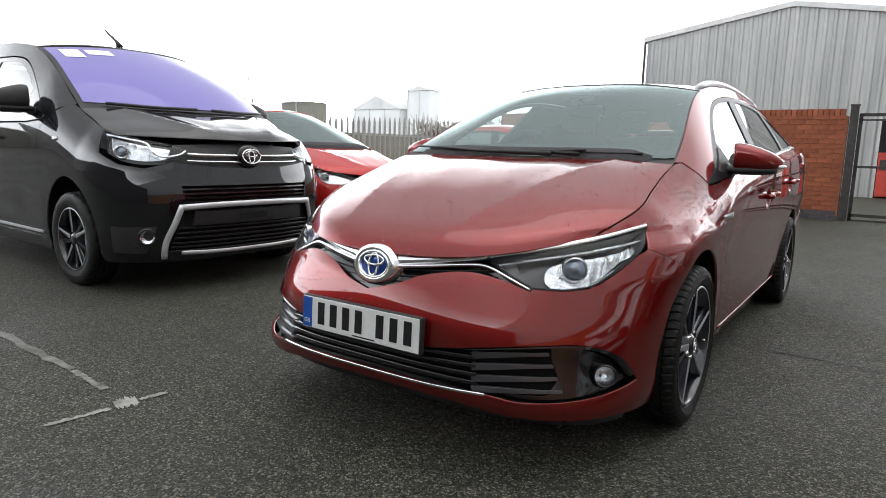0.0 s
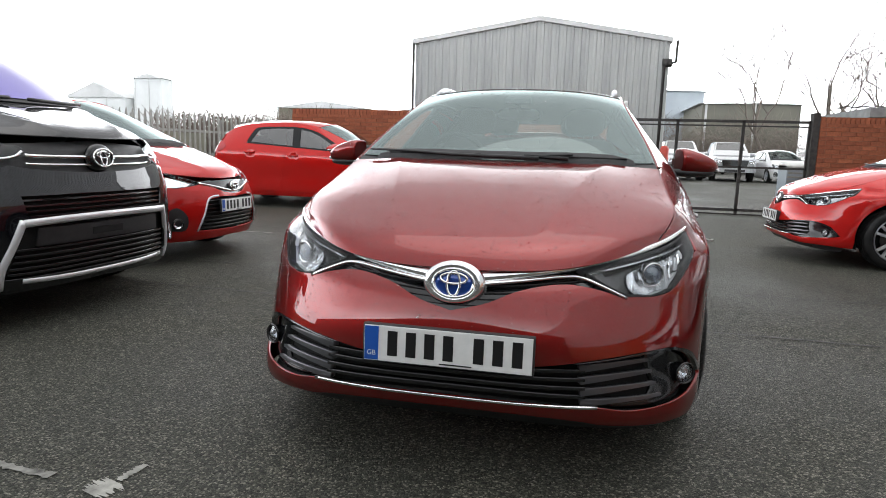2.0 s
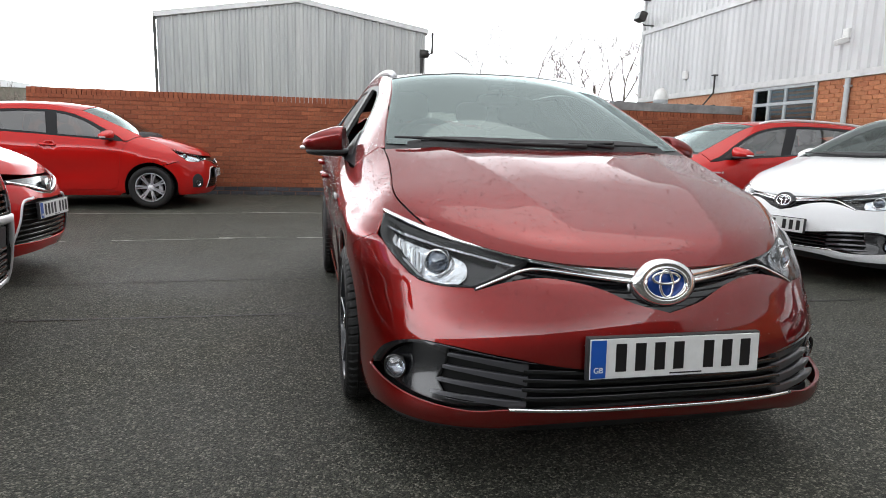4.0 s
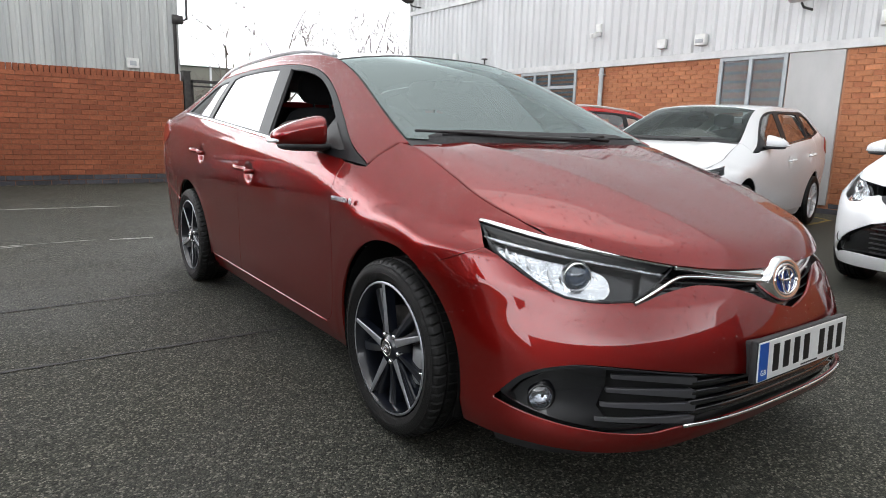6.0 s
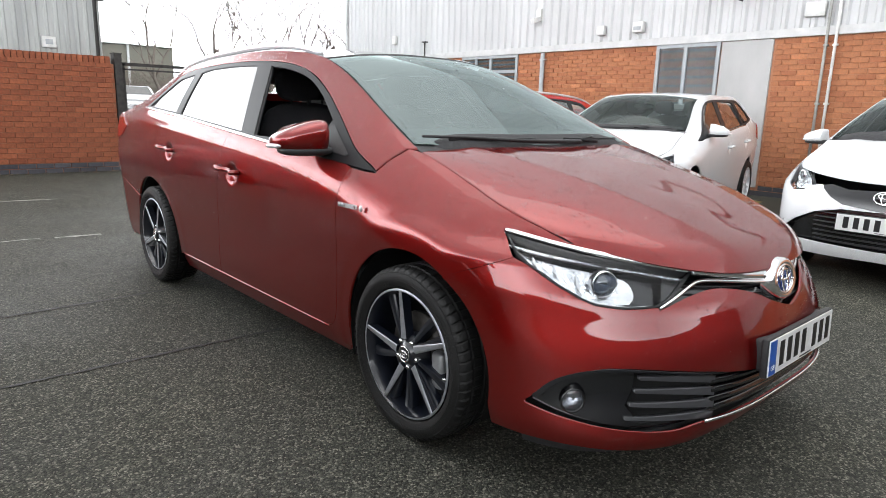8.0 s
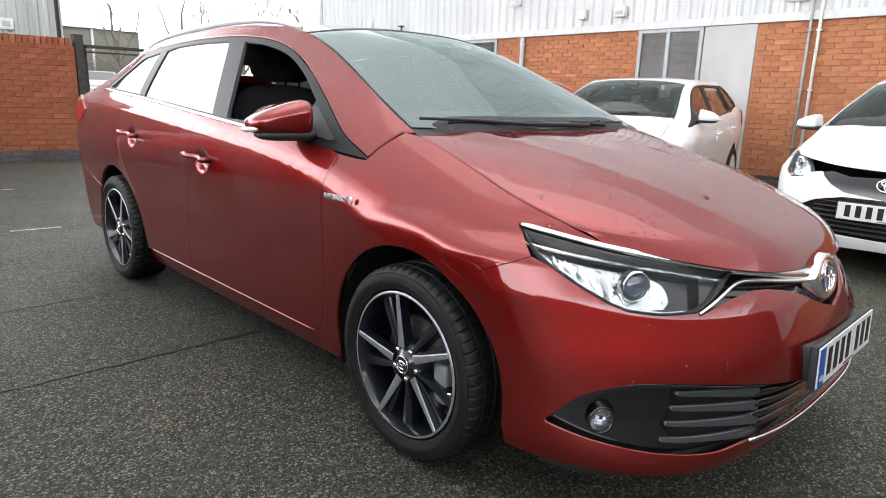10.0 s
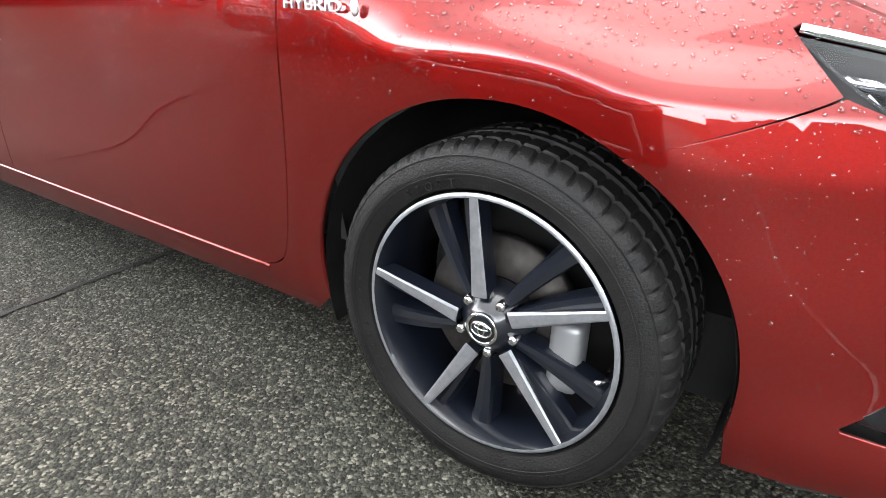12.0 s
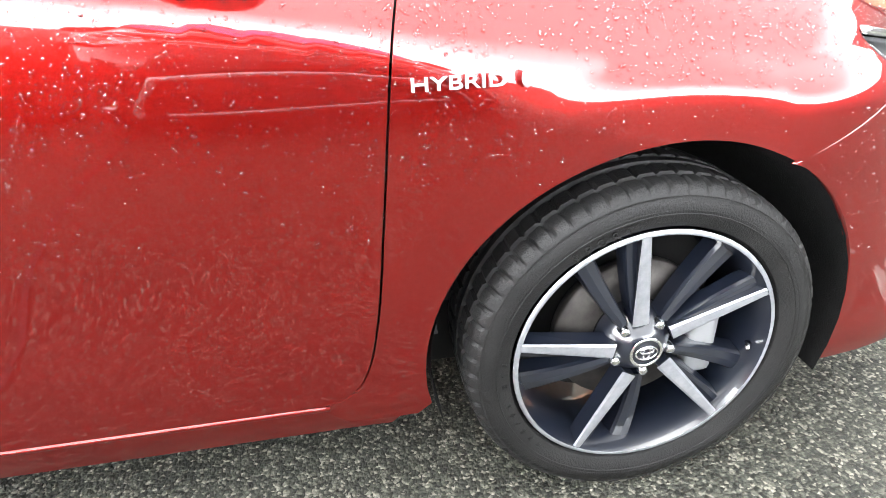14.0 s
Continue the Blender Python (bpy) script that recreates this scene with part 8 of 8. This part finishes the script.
def east_runs(z):
    """The lengths of brick at a height, between the openings (s runs south from y = 10)."""
    gaps = [(10 - 3.31, 10 - 2.47)] if z > 0.1 else []
    if z > 0.92:
        gaps.append((10 - 4.41, 10 - 3.31))
    if z > 1.42:
        gaps.append((10 - 9.25, 10 - 7.57))
    out, s = [], 0.0
    for a, b in sorted(gaps):
        if a - s > 0.02:
            out.append((s, a))
        s = max(s, b)
    out.append((s, 14.0))
    return out


brickwork(wall_east, east_place, 0.005, 31, BRICK, east_runs, lambda s, z: 1.2 < 10.0 - s < 2.45 or (4.4 < 10.0 - s < 5.6 and z > 1.2), 1)
for wall, x0, length, seed in ((wall_north, -5.45, 6.21, 2), (wall_north_east, 4.26, 3.78, 3)):
    brickwork(wall, lambda s, x0=x0: Matrix.Translation((x0 + s, 9.335, 0.07)), 0.0, 22, BRICK_RED, lambda z, length=length: [(0.0, length)], lambda s, z, x0=x0: x0 + s > -0.75 if x0 < 0 else x0 + s < 5.6, seed)
    # brick-on-edge coping
    rnd = random.Random(seed + 20)
    n = int(length / 0.075)
    me = bpy.data.meshes.new("coping_brick")
    bm = bmesh.new()
    box(bm, 0, 0, 0, 0.064, 0.225, 0.104)
    bm.to_mesh(me)
    bm.free()
    me.materials.append(BRICK_RED)
    for i in range(n):
        o = new("coping_brick", me)
        o.parent = wall
        o.matrix_basis = pose(x0 + 0.037 + i * 0.0752, 9.437 + rnd.uniform(-0.002, 0.002), 1.757 + rnd.uniform(-0.002, 0.002))

# ---- leaf litter and grit along the foot of the boundary wall: past counting ----
LITTER = mottled(material("dead_leaves", (0.12, 0.09, 0.05), 0.8), 20, (0.06, 0.045, 0.028), (0.24, 0.20, 0.14))


def litter(name, n, seed, label):
    """Small curled leaves lying where the wind leaves them, thick at the wall and thin away from it."""
    rnd = random.Random(seed)
    verts, faces = [], []
    for _ in range(n):
        x, y = rnd.uniform(-5.3, 0.7), 9.32 - min(0.7, rnd.expovariate(1 / 0.10))
        z, a, r = ground_z(y) + 0.004, rnd.uniform(0, math.tau), rnd.uniform(0.008, 0.024)
        k, c, s = len(verts), math.cos(a), math.sin(a)
        for u, v, h in ((-1, 0, 0.25), (-0.3, -0.5, 0.05), (-0.3, 0.5, 0.35), (0.45, -0.4, 0.1), (0.45, 0.4, 0.4), (1.1, 0, 0.5)):
            verts.append((x + r * (u * c - v * s), y + r * (u * s + v * c), z + r * h * rnd.uniform(0.5, 1.2)))
        faces += [(k, k + 1, k + 2), (k + 1, k + 3, k + 4, k + 2), (k + 3, k + 5, k + 4)]
    return tagged(raw(name, verts, faces, LITTER), label, "leaves", kind="stuff")


litter("leaf_litter", 420, 5, "dead leaves and grit along the wall's foot")

# ---- rain on the red car: past counting ----
BEAD = pane("water_bead", (0.95, 0.95, 0.95), 1.45, 0.03)


def beads(name, spots, label):
    """Low domes of water, each set on the skin by place, normal and radius."""
    verts, faces = [], []
    for p, n, r in spots:
        n = Vector(n)
        a = n.orthogonal().normalized()
        b = n.cross(a)
        k, c = len(verts), Vector(p)
        for rr, hh in ((1.0, -0.02), (0.90, 0.36), (0.55, 0.64)):
            for i in range(7):
                t = i * math.tau / 7
                verts.append(tuple(c + r * (rr * (math.cos(t) * a + math.sin(t) * b) + hh * n)))
        verts.append(tuple(c + n * r * 0.74))
        for q in (0, 7):
            faces += [(k + q + i, k + q + (i + 1) % 7, k + q + 7 + (i + 1) % 7, k + q + 7 + i) for i in range(7)]
        faces += [(k + 14 + i, k + 14 + (i + 1) % 7, k + 21) for i in range(7)]
    return tagged(raw(name, verts, faces, BEAD), label, "raindrops", kind="stuff")


def scatter(ob, n, rnd, radius, keep=lambda p, nn: True, off=0.0):
    """Random spots on a panel's outer faces, by area."""
    me = ob.data
    polys = [p for p in me.polygons if len(p.vertices) == 3]
    areas = np.cumsum([p.area for p in polys])
    out = []
    for _ in range(n):
        p = polys[int(np.searchsorted(areas, rnd.uniform(0, areas[-1])))]
        a, b, c = (me.vertices[i].co for i in p.vertices)
        u, v = rnd.random(), rnd.random()
        if u + v > 1:
            u, v = 1 - u, 1 - v
        q, nn = a + (b - a) * u + (c - a) * v, p.normal
        if keep(q, nn):
            out.append((tuple(q + nn * off), tuple(nn), radius(rnd)))
    return out


def drop_size(rnd):
    return min(0.0035, 0.0012 + rnd.expovariate(1 / 0.0008))


rnd = random.Random(77)
spots = []
for o in main_car.children_recursive:
    kind_name = o.name.split(".")[0]
    if o.type != "MESH":
        continue
    if kind_name == "bonnet":
        spots += scatter(o, 4200, rnd, lambda r: drop_size(r) * 1.0, lambda p, nn: noise.noise(p * 3.0) > rnd.uniform(-0.6, 0.1))
    elif kind_name == "front_wing":
        spots += scatter(o, 6500, rnd, lambda r: drop_size(r) * 0.85, lambda p, nn: rnd.random() < (p.z - 0.60) * 3.6 and noise.noise(p * 5.0) > rnd.uniform(-0.7, 0.1))
    elif kind_name in ("front_door", "rear_door", "body_side"):
        spots += scatter(o, 16000, rnd, lambda r: drop_size(r) * 0.78, lambda p, nn: p.x < 0 and p.z > 0.56 and rnd.random() < (p.z - 0.45) * 2.4 and noise.noise(p * 4.0) > rnd.uniform(-0.7, 0.0))
    elif kind_name == "windscreen":
        spots += scatter(o, 900, rnd, drop_size, lambda p, nn: noise.noise(p * 2.5) > 0.0, 0.002)
    elif kind_name == "front_bumper":
        spots += scatter(o, 4000, rnd, lambda r: drop_size(r) * 0.95, lambda p, nn: rnd.random() < (p.z - 0.42) * 3.0 or (nn.z > 0.3 and rnd.random() < 0.6))
    elif kind_name == "mirror_shell":
        me = o.data
        for f in me.polygons:
            if rnd.random() < 0.35:
                spots.append((tuple(f.center), tuple(f.normal), 0.0018))
beads("raindrops", spots, "clear raindrops standing on the dark red paint")
